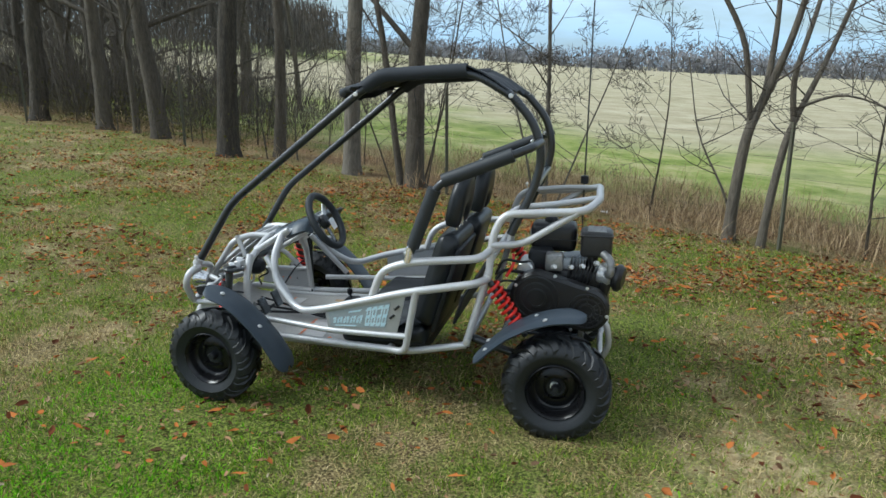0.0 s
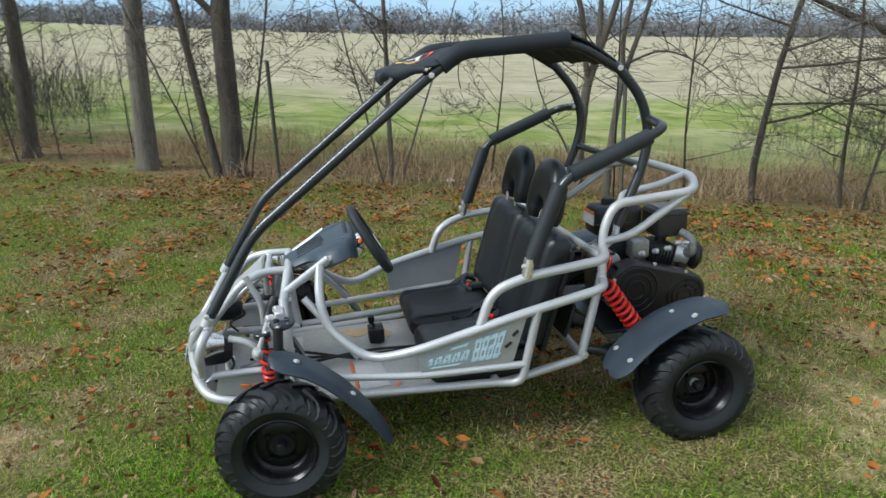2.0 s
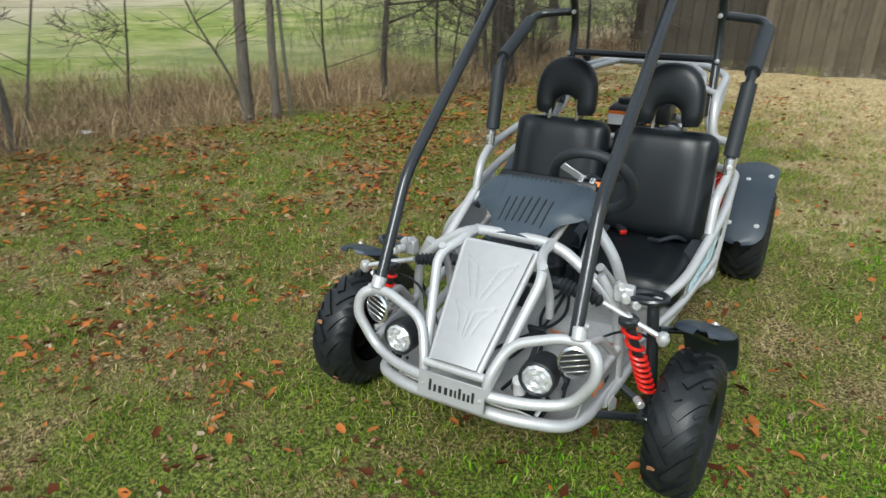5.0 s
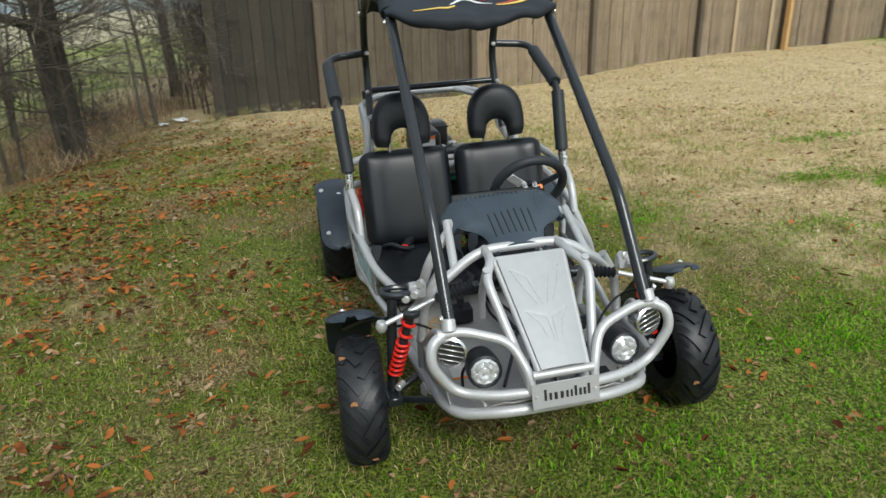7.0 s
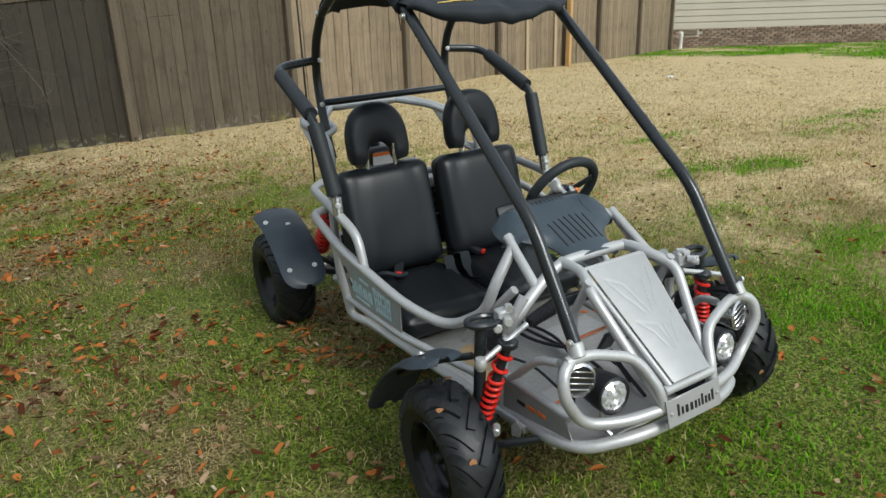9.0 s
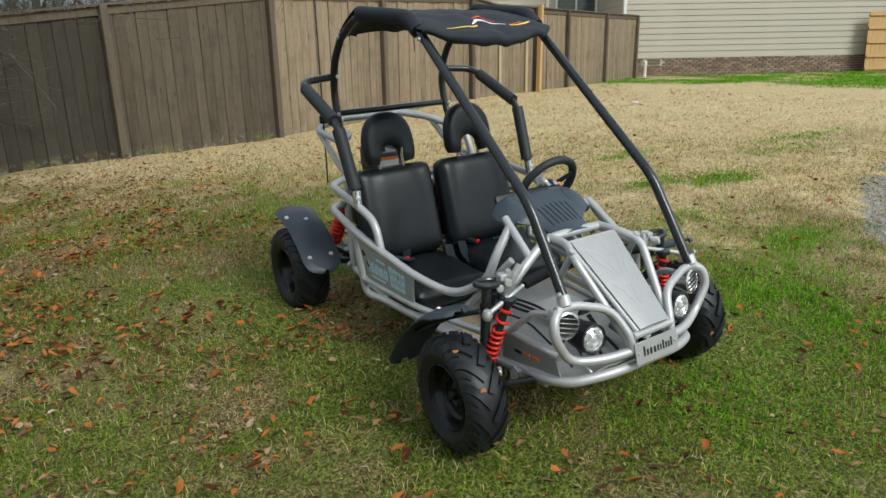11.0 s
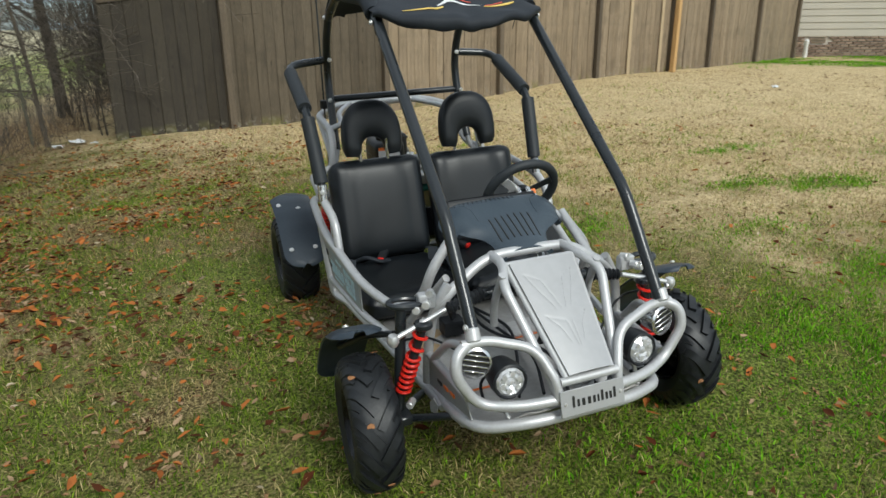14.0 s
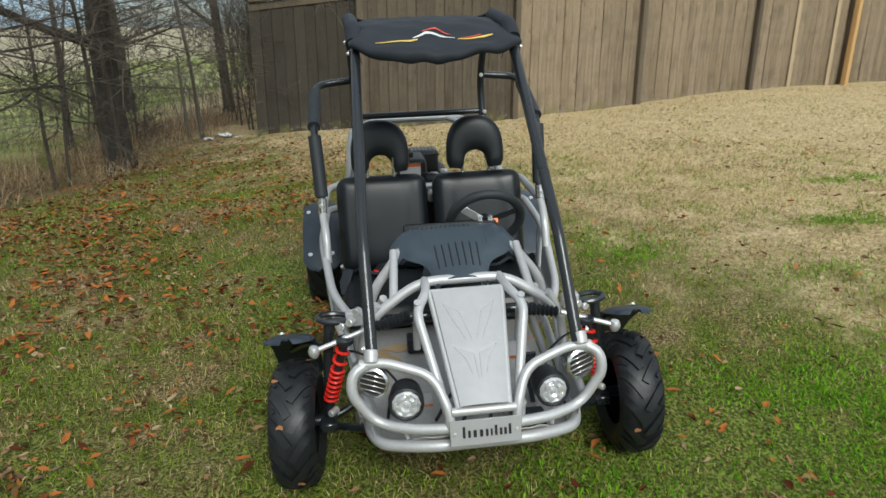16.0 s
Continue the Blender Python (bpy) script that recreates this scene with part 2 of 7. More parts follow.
wire_m = material("dull_rusty_fence_wire", (0.06, 0.05, 0.042), (0.12, 0.10, 0.085), 0.8, 0.2, 12, 60, 0.0)
bark = material("grey_brown_bark", (0.036, 0.030, 0.022), (0.135, 0.112, 0.084), 0.92, 0.0, 5, 22, 1.0, 0.03, (5, 5, 0.7), vary=0.25)
bark_mid = material("brown_grey_bark", (0.065, 0.055, 0.042), (0.20, 0.172, 0.135), 0.92, 0.0, 5, 22, 1.0, 0.03, (5, 5, 0.7), vary=0.25)
bark_pale = material("pale_grey_bark", (0.085, 0.074, 0.060), (0.24, 0.21, 0.17), 0.92, 0.0, 5, 22, 1.0, 0.03, (5, 5, 0.7), vary=0.25)
twig_m = material("dark_twig_bark", (0.045, 0.037, 0.030), (0.135, 0.112, 0.086), 0.9, 0.0, 6, 40, 0.2, 0.002, vary=0.2)
grass_green = material("green_grass_blade", (0.065, 0.135, 0.006), (0.285, 0.400, 0.036), 0.75, 0.0, 0.8, 9, 0.0, island=0.7, spec=0.05, translucent=0.38)
grass_lush = material("bright_green_grass_blade", (0.070, 0.235, 0.005), (0.255, 0.545, 0.028), 0.7, 0.0, 0.8, 9, 0.0, island=0.6, spec=0.05, translucent=0.42)
grass_dry = material("dormant_grass_blade", (0.33, 0.235, 0.11), (0.84, 0.70, 0.41), 0.8, 0.0, 0.8, 9, 0.0, island=0.7, spec=0.1, translucent=0.30)
grass_tan = material("pale_tan_grass_blade", (0.22, 0.165, 0.065), (0.68, 0.56, 0.28), 0.8, 0.0, 0.8, 9, 0.0, island=0.9, spec=0.06, translucent=0.3)
grass_thatch = material("brown_thatch_blade", (0.135, 0.095, 0.036), (0.50, 0.395, 0.175), 0.8, 0.0, 0.8, 9, 0.0, island=0.9, spec=0.06, translucent=0.3)
weed_m = material("dead_weed_stalk", (0.13, 0.080, 0.040), (0.52, 0.38, 0.215), 0.8, 0.0, 0.8, 9, 0.0, island=1.0)
leaf_m = material("fallen_red_brown_leaf", (0.090, 0.030, 0.013), (0.44, 0.150, 0.040), 0.75, 0.0, 1.5, 30, 0.1, 0.001, island=1.0, spec=0.06, translucent=0.12)
leaf_brown = material("fallen_dull_brown_leaf", (0.080, 0.042, 0.022), (0.33, 0.195, 0.100), 0.8, 0.0, 1.5, 30, 0.1, 0.001, island=1.0, spec=0.06, translucent=0.1)
bush_leaf = material("olive_bush_leaf", (0.045, 0.045, 0.010), (0.14, 0.13, 0.030), 0.7, 0.0, 1.5, 30, 0.0, island=0.8, spec=0.1)
leaf_scrap = material("sun_bleached_brown_leaf", (0.16, 0.095, 0.052), (0.42, 0.29, 0.17), 0.75, 0.0, 1.5, 30, 0.1, 0.001, island=0.9, spec=0.2, translucent=0.15)
leaf_pale = material("fallen_pale_leaf", (0.22, 0.165, 0.10), (0.50, 0.41, 0.29), 0.75, 0.0, 1.5, 30, 0.1, 0.001, island=0.6, spec=0.06, translucent=0.1)
# haze is put into this base colour: paler and greyer than bare wood
far_wood_m = material("hazed_far_woods", (0.17, 0.17, 0.18), (0.27, 0.265, 0.27), 0.95, 0.0, 0.03, 0.3, 0.0, island=0.5)
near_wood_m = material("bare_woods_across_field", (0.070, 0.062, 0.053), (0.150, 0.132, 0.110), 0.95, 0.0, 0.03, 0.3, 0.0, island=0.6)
gravel_m = material("pale_gravel", (0.28, 0.27, 0.26), (0.48, 0.47, 0.45), 0.85, 0.0, 20, 90, 0.4, 0.004, island=0.5)
litter_m = material("white_paper", (0.66, 0.68, 0.70), (0.8, 0.8, 0.82), 0.6, 0.0, 12, 60, 0.1, 0.001)


# ---- mesh helpers ----
def link_mesh(name, verts, faces, mat, parent=None, label="", smooth=True, angle=38):
    me = bpy.data.meshes.new(name)
    me.from_pydata([tuple(v) for v in verts], [], faces)
    me.materials.append(mat)
    if smooth:
        me.polygons.foreach_set("use_smooth", [True] * len(me.polygons))
        me.set_sharp_from_angle(angle=radians(angle))
    me.update()
    ob = new(name, me)
    if parent:
        ob.parent = parent
    if label:
        ob["label"] = label
    return ob


def part(name, bm, mat, parent, label="", smooth=True, angle=38):
    """A bmesh, or a pair of vertices and faces, as one mesh object under its thing."""
    if isinstance(bm, tuple):
        return link_mesh(name, bm[0], bm[1], mat, parent, label, smooth, angle)
    bmesh.ops.recalc_face_normals(bm, faces=bm.faces)
    me = bpy.data.meshes.new(name)
    bm.to_mesh(me)
    bm.free()
    me.materials.append(mat)
    if smooth:
        me.polygons.foreach_set("use_smooth", [True] * len(me.polygons))
        me.set_sharp_from_angle(angle=radians(angle))
    ob = new(name, me)
    ob.parent = parent
    if label:
        ob["label"] = label
    return ob


def join(*meshes):
    verts, faces = [], []
    for v, f in meshes:
        k = len(verts)
        verts += [tuple(p) for p in v]
        faces += [tuple(i + k for i in q) for q in f]
    return verts, faces


def moved(mesh, m):
    return [tuple(m @ Vector(p)) for p in mesh[0]], mesh[1]


def rounded(pts, radius=0.05, steps=5):
    """A polyline with its corners turned into bends."""
    pts = [Vector(p) for p in pts]
    out = [pts[0]]
    for a, b, c in zip(pts, pts[1:], pts[2:]):
        u, v = (a - b), (c - b)
        d = min(radius, 0.45 * u.length, 0.45 * v.length)
        p, q = b + u.normalized() * d, b + v.normalized() * d
        for i in range(steps + 1):
            t = i / steps
            out.append(p * (1 - t) ** 2 + b * 2 * t * (1 - t) + q * t * t)
    out.append(pts[-1])
    return out


def sweep(pts, r, seg=10, cap=True):
    """A tube along points; r is one radius or one for each point."""
    pts = [Vector(p) for p in pts]
    rs = list(r) if isinstance(r, (list, tuple)) else [r] * len(pts)
    t0 = (pts[1] - pts[0]).normalized()
    side = t0.orthogonal().normalized()
    verts, faces = [], []
    for i, p in enumerate(pts):
        t = (pts[min(i + 1, len(pts) - 1)] - pts[max(i - 1, 0)]).normalized()
        side = (side - t * side.dot(t)).normalized()
        up = t.cross(side)
        for k in range(seg):
            a = 2 * math.pi * k / seg
            verts.append(p + (side * math.cos(a) + up * math.sin(a)) * rs[i])
    for i in range(len(pts) - 1):
        for k in range(seg):
            a, b = i * seg + k, i * seg + (k + 1) % seg
            faces.append((a, b, b + seg, a + seg))
    if cap:
        faces.append(tuple(reversed(range(seg))))
        faces.append(tuple(range((len(pts) - 1) * seg, len(pts) * seg)))
    return verts, faces


def tube(pts, r=0.0155, radius=0.06, seg=10, steps=5):
    return sweep(rounded(pts, radius, steps), r, seg)


def lathe(profile, seg=32, closed=False):
    """Turns (radius, height) pairs round the z axis."""
    verts, faces = [], []
    n = len(profile)
    for k in range(seg):
        a = 2 * math.pi * k / seg
        for r, h in profile:
            verts.append((r * math.cos(a), r * math.sin(a), h))
    for k in range(seg):
        for i in range(n if closed else n - 1):
            j = (i + 1) % n
            a, b = k * n, ((k + 1) % seg) * n
            faces.append((a + i, b + i, b + j, a + j))
    return verts, faces


def rbox(sx, sy, sz, bevel=0.006, seg=2, at=(0, 0, 0), turn=None, taper=None):
    """A box with rounded edges; taper scales its top in x and y."""
    bm = bmesh.new()
    bmesh.ops.create_cube(bm, size=1)
    for v in bm.verts:
        k = taper if taper and v.co.z > 0 else (1, 1)
        v.co = Vector((v.co.x * sx * k[0], v.co.y * sy * k[1], v.co.z * sz))
    if bevel:
        bmesh.ops.bevel(bm, geom=bm.edges[:], offset=bevel, segments=seg, affect="EDGES", profile=0.5)
    bmesh.ops.recalc_face_normals(bm, faces=bm.faces)
    m = Matrix.Translation(at) @ (turn.to_4x4() if turn else Matrix())
    verts = [tuple(m @ v.co) for v in bm.verts]
    bm.verts.index_update()
    faces = [tuple(v.index for v in f.verts) for f in bm.faces]
    bm.free()
    return verts, faces


def rot(rx=0, ry=0, rz=0):
    return Euler((radians(rx), radians(ry), radians(rz))).to_matrix()


def aim(a, b):
    """A pose at a whose z axis points to b."""
    return Matrix.Translation(a) @ (Vector(b) - Vector(a)).to_track_quat("Z", "Y").to_matrix().to_4x4()


def rod(a, b, r, seg=12, bevel=0.0):
    h = (Vector(b) - Vector(a)).length
    e = min(bevel, h / 3, r / 2)
    prof = [(0.0001, 0), (r - e, 0), (r, e), (r, h - e), (r - e, h), (0.0001, h)] if e else [(0.0001, 0), (r, 0), (r, h), (0.0001, h)]
    return moved(lathe(prof, seg), aim(a, b))


def plate(outline, depth, bevel=0.002):
    """A flat plate with the given outline in x, y and that thickness along z, with softened rims."""
    bm = bmesh.new()
    f = bm.faces.new([bm.verts.new((x, y, 0)) for x, y in outline])
    bmesh.ops.recalc_face_normals(bm, faces=[f])
    ext = bmesh.ops.extrude_face_region(bm, geom=[f])
    for v in ext["geom"]:
        if isinstance(v, bmesh.types.BMVert):
            v.co.z += depth
    bmesh.ops.recalc_face_normals(bm, faces=bm.faces)
    if bevel:
        rims = [e for e in bm.edges if abs(e.verts[0].co.z - e.verts[1].co.z) < 1e-6]
        bmesh.ops.bevel(bm, geom=rims, offset=bevel, segments=1, affect="EDGES")
    bm.verts.index_update()
    out = [tuple(v.co) for v in bm.verts], [tuple(v.index for v in q.verts) for q in bm.faces]
    bm.free()
    return out


def strip(rows, thick):
    """A curved sheet from rows of points, with thickness along its normals."""
    n, k = len(rows), len(rows[0])
    grid = np.array(rows, float)
    du, dv = np.gradient(grid, axis=0), np.gradient(grid, axis=1)
    nor = np.cross(du, dv)
    nor /= np.linalg.norm(nor, axis=2, keepdims=True) + 1e-12
    top, low = grid + nor * thick / 2, grid - nor * thick / 2
    verts = [tuple(p) for p in np.concatenate([top.reshape(-1, 3), low.reshape(-1, 3)])]
    o, faces = n * k, []
    for i in range(n - 1):
        for j in range(k - 1):
            a = i * k + j
            faces.append((a, a + k, a + k + 1, a + 1))
            faces.append((o + a, o + a + 1, o + a + k + 1, o + a + k))
    ring = [j for j in range(k)] + [i * k + k - 1 for i in range(1, n)] + [(n - 1) * k + j for j in range(k - 2, -1, -1)] + [i * k for i in range(n - 2, 0, -1)]
    for a, b in zip(ring, ring[1:] + ring[:1]):
        faces.append((a, b, o + b, o + a))
    return verts, faces


def empty(name, matrix=None):
    ob = new(name)
    ob.empty_display_size = 0.1
    if matrix is not None:
        ob.matrix_world = matrix
    return ob


# ---- the lie of the land ----
LEVELS = np.array([
    (0, 0, 0.0), (1.3, 1.3, 0.101), (-1.3, 1.3, 0.008), (1.3, -1.3, -0.008), (-1.3, -1.3, -0.101), (-1.5, 6.8, -0.09), (-0.2, 7.2, -0.07), (2.1, 7.9, -0.05),
    (4.3, 8.5, 0.07), (6.7, 9.2, 0.22), (8.8, 9.75, 0.25), (11.5, 10.8, 0.25), (15, 12.3, 0.27), (22, 8, 0.32), (6, 3, 0.18), (12, 4, 0.3), (5, -4, 0.1),
    (-3.8, 2, -0.15), (-3.4, 3.75, -0.24), (-3.1, 5.7, -0.30), (-5.0, -2, 0.0), (-7, -8, 0.03), (-12, 0, -0.25), (-30, 8, -0.5), (-70, 0, -0.2), (-240, 0, 0.5), (-200, -130, 4.5), (-220, 180, 0.8),
    (-60, -60, 0.9), (-60, 80, 0.2), (0, -40, 0.3), (0, 60, 0.6), (60, 20, 0.9), (80, -80, 0.9), (80, 120, 1.0), (-20, -20, 0.1), (500, 0, 1), (-500, -300, 4),
    (-500, 300, 1), (0, 600, 1), (0, -600, 1)])


def _kernel(a, b):
    return np.sqrt(((a[:, None] - b[None]) ** 2).sum(-1) + 2.2**2)


_weights = np.linalg.solve(_kernel(LEVELS[:, :2], LEVELS[:, :2]), LEVELS[:, 2])


def heights(x, y):
    p = np.stack([np.ravel(x), np.ravel(y)], -1).astype(float)
    return np.concatenate([_kernel(q, LEVELS[:, :2]) @ _weights for q in np.array_split(p, max(1, len(p) // 20000))])


def height(x, y):
    return float(heights([x], [y])[0])


_lattice = np.random.RandomState(4).uniform(-1, 1, (256, 256))


def mottle(x, y, size):
    """A smooth random field from about -1 to 1, with patches of that size."""
    x, y = np.asarray(x, float), np.asarray(y, float)
    out, gain = 0, 1.0
    for o in range(3):
        c, s_ = math.cos(0.7 + 1.3 * o), math.sin(0.7 + 1.3 * o)
        u, v = (x * c - y * s_) / size * 2**o * 1.4 + 31.7 * o + 7 * size, (x * s_ + y * c) / size * 2**o * 1.4 + 11.3 * o
        iu, iv = np.floor(u).astype(int), np.floor(v).astype(int)
        fu, fv = u - iu, v - iv
        fu, fv = fu * fu * (3 - 2 * fu), fv * fv * (3 - 2 * fv)
        a, b_, c_, d_ = (_lattice[(iu + p) % 256, (iv + q) % 256] for p, q in ((0, 0), (1, 0), (0, 1), (1, 1)))
        out = out + gain * ((a * (1 - fu) + b_ * fu) * (1 - fv) + (c_ * (1 - fu) + d_ * fu) * fv)
        gain *= 0.55
    return out * 1.25


def edge_x(y):
    """The line where the mown lawn ends at the tree row."""
    return -4.25 + (y + 2) * np.where(y < -2, 0.42, 0.235)


DRIVE = [(2.42, -0.62), (2.72, -0.30), (3.3, -0.02), (4.15, 0.30), (4.8, 0.42), (6.2, 0.55), (8.5, 0.4), (8.5, -3.0), (5.0, -2.6), (3.4, -1.6)]


def on_drive(x, y):
    """True inside the outline of the gravel drive."""
    x, y = np.asarray(x, float), np.asarray(y, float)
    x, y = x + 0.10 * mottle(x, y, 0.6), y + 0.10 * mottle(y, x, 0.5)
    hit = np.zeros(x.shape, bool)
    for (ax, ay), (bx, by) in zip(DRIVE, DRIVE[1:] + DRIVE[:1]):
        hit ^= ((ay > y) != (by > y)) & (x < (bx - ax) * (y - ay) / (by - ay + 1e-9) + ax)
    return hit


def house_strip(x, y):
    """The greener grass along the house."""
    al, d = (x - 15.45) * 0.8486 - (y - 13.03) * 0.5291, -(x - 15.45) * 0.5291 - (y - 13.03) * 0.8486
    return np.clip((5.4 + 1.5 * np.clip(al, 0, 5) - d + 1.2 * mottle(x, y, 2.5)) / 2.0, 0, 1) * np.clip((al + 2.6) / 2.0, 0, 1) * np.clip(0.72 + 0.5 * mottle(x, y, 1.2), 0, 1)


def spot(x, y, cx, cy, rx, ry):
    return np.exp(-(((x - cx) / rx) ** 2 + ((y - cy) / ry) ** 2))


def dryness(x, y):
    """0: brown thatch under the trees' side, 1: pale dormant straw."""
    a = (x * 0.95 + y * 0.30 + 0.3 * np.clip(y - 2, 0, 99) - 1.62) / 1.35
    d = 0.54 + 0.44 * np.tanh(a) + (0.62 - 0.36 * np.tanh(a)) * (0.16 * mottle(x, y, 2.3) + 0.28 * mottle(x, y, 0.7) + 0.24 * mottle(x, y, 0.26))
    return np.clip(d - 0.55 * spot(x, y, 1.0, -0.85, 0.8, 0.5) - 0.38 * spot(x, y, 6.4, 1.4, 2.2, 0.8) - 0.35 * spot(x, y, 2.6, 0.0, 0.7, 0.5), 0, 1)


def lush(x, y):
    """The bright patch of clover and new grass off the kart's nose."""
    k = spot(x, y, 0.98, -0.74, 0.50, 0.34) + 0.85 * spot(x, y, 1.45, -0.58, 0.42, 0.26) + 0.4 * spot(x, y, 0.42, -0.98, 0.42, 0.30) + 0.2 * spot(x, y, 1.25, -1.25, 0.5, 0.4)
    return np.clip(k * (0.95 + 0.5 * mottle(x, y, 0.35) + 0.25 * mottle(x, y, 0.14)), 0, 1)


def tufts(x, y):
    """Small green islands in the straw."""
    k = sum(w * spot(x, y, cx, cy, rx, ry) for cx, cy, rx, ry, w in ((3.25, 1.03, 0.28, 0.14, 1.15), (2.70, 1.26, 0.30, 0.11, 0.5), (2.2, -0.22, 0.4, 0.2, 0.55), (1.15, 0.97, 0.28, 0.2, 0.6), (4.9, 1.55, 0.6, 0.12, 0.30),
                                                                      (5.9, 1.9, 0.7, 0.14, 0.28), (2.0, 0.45, 0.3, 0.2, 0.4), (3.6, 2.3, 0.4, 0.15, 0.3)))
    return np.clip(k * (0.9 + 0.7 * mottle(x, y, 0.25)), 0, 1)


def greenness(x, y):
    """How much of the lawn is living green grass."""
    a = (x * 0.95 + y * 0.30 + 0.3 * np.clip(y - 2, 0, 99) - 1.62) / 1.35
    g = 0.36 - 0.27 * np.tanh(a) + (0.58 - 0.40 * np.tanh(a)) * (0.12 * mottle(x, y, 1.3) + 0.30 * mottle(x, y, 0.45) + 0.30 * mottle(x, y, 0.17))
    g = g - 0.35 * spot(x, y, 0.0, -2.1, 0.7, 0.5) - 0.25 * spot(x, y, 2.0, -0.6, 0.3, 0.3) + 0.16 * spot(x, y, 0.2, -0.9, 0.8, 0.6) + 0.20 * spot(x, y, 0.7, 0.5, 0.9, 1.5)
    g = g * np.where(x < -3.0, 0.8, 1.0) + 0.9 * lush(x, y) + 0.9 * tufts(x, y) + 0.85 * house_strip(x, y)
    return np.clip(g, 0, 1)


def axis(centre, near, step, reach, grow):
    vals, s = [0.0], step
    while vals[-1] < reach:
        if vals[-1] > near:
            s *= grow
        vals.append(vals[-1] + s)
    v = np.array(vals)
    return centre + np.concatenate([-v[:0:-1], v])


gx, gy = axis(1.0, 9.0, 0.16, 900, 1.16), axis(3.0, 9.0, 0.16, 900, 1.16)
mx, my = np.meshgrid(gx, gy)
gz = heights(mx, my)
near_m = np.exp(-(np.maximum(np.hypot(mx - 1, my - 3) - 9, 0) / 4) ** 2).ravel()
gz = gz + near_m * (0.012 * mottle(mx, my, 0.9).ravel() + 0.006 * mottle(mx, my, 0.4).ravel())
nx_, ny_ = len(gx), len(gy)
ii, jj = np.meshgrid(np.arange(nx_ - 1), np.arange(ny_ - 1))
base_i = (jj * nx_ + ii).ravel()
quads = np.stack([base_i, base_i + 1, base_i + nx_ + 1, base_i + nx_], -1)


def big_mesh(name, verts, faces, mat, smooth=True):
    """A mesh from arrays: vertices (n, 3) and faces (m, 3 or 4)."""
    me = bpy.data.meshes.new(name)
    k = faces.shape[1]
    me.vertices.add(len(verts))
    me.vertices.foreach_set("co", np.ascontiguousarray(verts, np.float32).ravel())
    me.loops.add(faces.size)
    me.loops.foreach_set("vertex_index", np.ascontiguousarray(faces, np.int32).ravel())
    me.polygons.add(len(faces))
    me.polygons.foreach_set("loop_start", np.arange(0, faces.size, k, dtype=np.int32))
    if smooth:
        me.polygons.foreach_set("use_smooth", np.ones(len(faces), bool))
    me.update(calc_edges=True)
    me.validate()
    me.materials.append(mat)
    return new(name, me)


# ground material: lawn, weedy strip and field from three masks laid down with the land
ground_m = bpy.data.materials.new("lawn_and_field")
ground_m.use_nodes = True
n, l = ground_m.node_tree.nodes, ground_m.node_tree.links
b = n["Principled BSDF"]
b.inputs["Roughness"].default_value = 0.95
b.inputs["Specular IOR Level"].default_value = 0.15
co = n.new("ShaderNodeTexCoord")


def noise_node(scale, detail=6.0, rough=0.6):
    t = n.new("ShaderNodeTexNoise")
    t.inputs["Scale"].default_value, t.inputs["Detail"].default_value, t.inputs["Roughness"].default_value = scale, detail, rough
    l.new(co.outputs["Object"], t.inputs["Vector"])
    return t.outputs["Fac"]


def ramp_node(fac, stops):
    r = n.new("ShaderNodeValToRGB")
    while len(r.color_ramp.elements) < len(stops):
        r.color_ramp.elements.new(0.5)
    for e, (at, c) in zip(r.color_ramp.elements, stops):
        e.position, e.color = at, (*c, 1)
    l.new(fac, r.inputs["Fac"])
    return r.outputs["Color"]


def mix_node(fac, a, c):
    m = n.new("ShaderNodeMix")
    m.data_type = "RGBA"
    l.new(fac, m.inputs[0])
    l.new(a, m.inputs[6])
    l.new(c, m.inputs[7])
    return m.outputs[2]


def mask_node(name):
    a = n.new("ShaderNodeAttribute")
    a.attribute_name = name
    return a.outputs["Fac"]


fine = noise_node(85, 8.0, 0.7)


def math_node(kind, a, c, clamp=False):
    m = n.new("ShaderNodeMath")
    m.operation, m.use_clamp = kind, clamp
    for k, v in enumerate((a, c)):
        if isinstance(v, (int, float)):
            m.inputs[k].default_value = v
        else:
            l.new(v, m.inputs[k])
    return m.outputs[0]


def broken(mask, scale, amount, hard):
    """A mask whose edge is frayed by noise."""
    v = math_node("MULTIPLY", math_node("SUBTRACT", noise_node(scale, 7.0, 0.7), 0.5), amount)
    v = math_node("SUBTRACT", math_node("ADD", mask, v), 0.5)
    return math_node("ADD", math_node("MULTIPLY", v, hard), 0.5, True)


green_c = ramp_node(fine, [(0.40, (0.014, 0.020, 0.004)), (0.5, (0.082, 0.120, 0.014)), (0.60, (0.26, 0.31, 0.060))])
thatch_c = ramp_node(noise_node(95, 9.0, 0.72), [(0.40, (0.024, 0.017, 0.009)), (0.5, (0.150, 0.113, 0.050)), (0.60, (0.46, 0.37, 0.18))])
straw_c = ramp_node(noise_node(34, 10.0, 0.80), [(0.36, (0.125, 0.080, 0.040)), (0.45, (0.45, 0.34, 0.175)), (0.53, (0.68, 0.545, 0.31)), (0.64, (0.84, 0.70, 0.43))])
litter_c = ramp_node(noise_node(30), [(0.3, (0.07, 0.042, 0.024)), (0.5, (0.20, 0.120, 0.062)), (0.72, (0.36, 0.24, 0.125))])
field_g = ramp_node(noise_node(0.9, 9.0, 0.7), [(0.36, (0.120, 0.170, 0.030)), (0.5, (0.235, 0.275, 0.070)), (0.62, (0.38, 0.35, 0.165))])
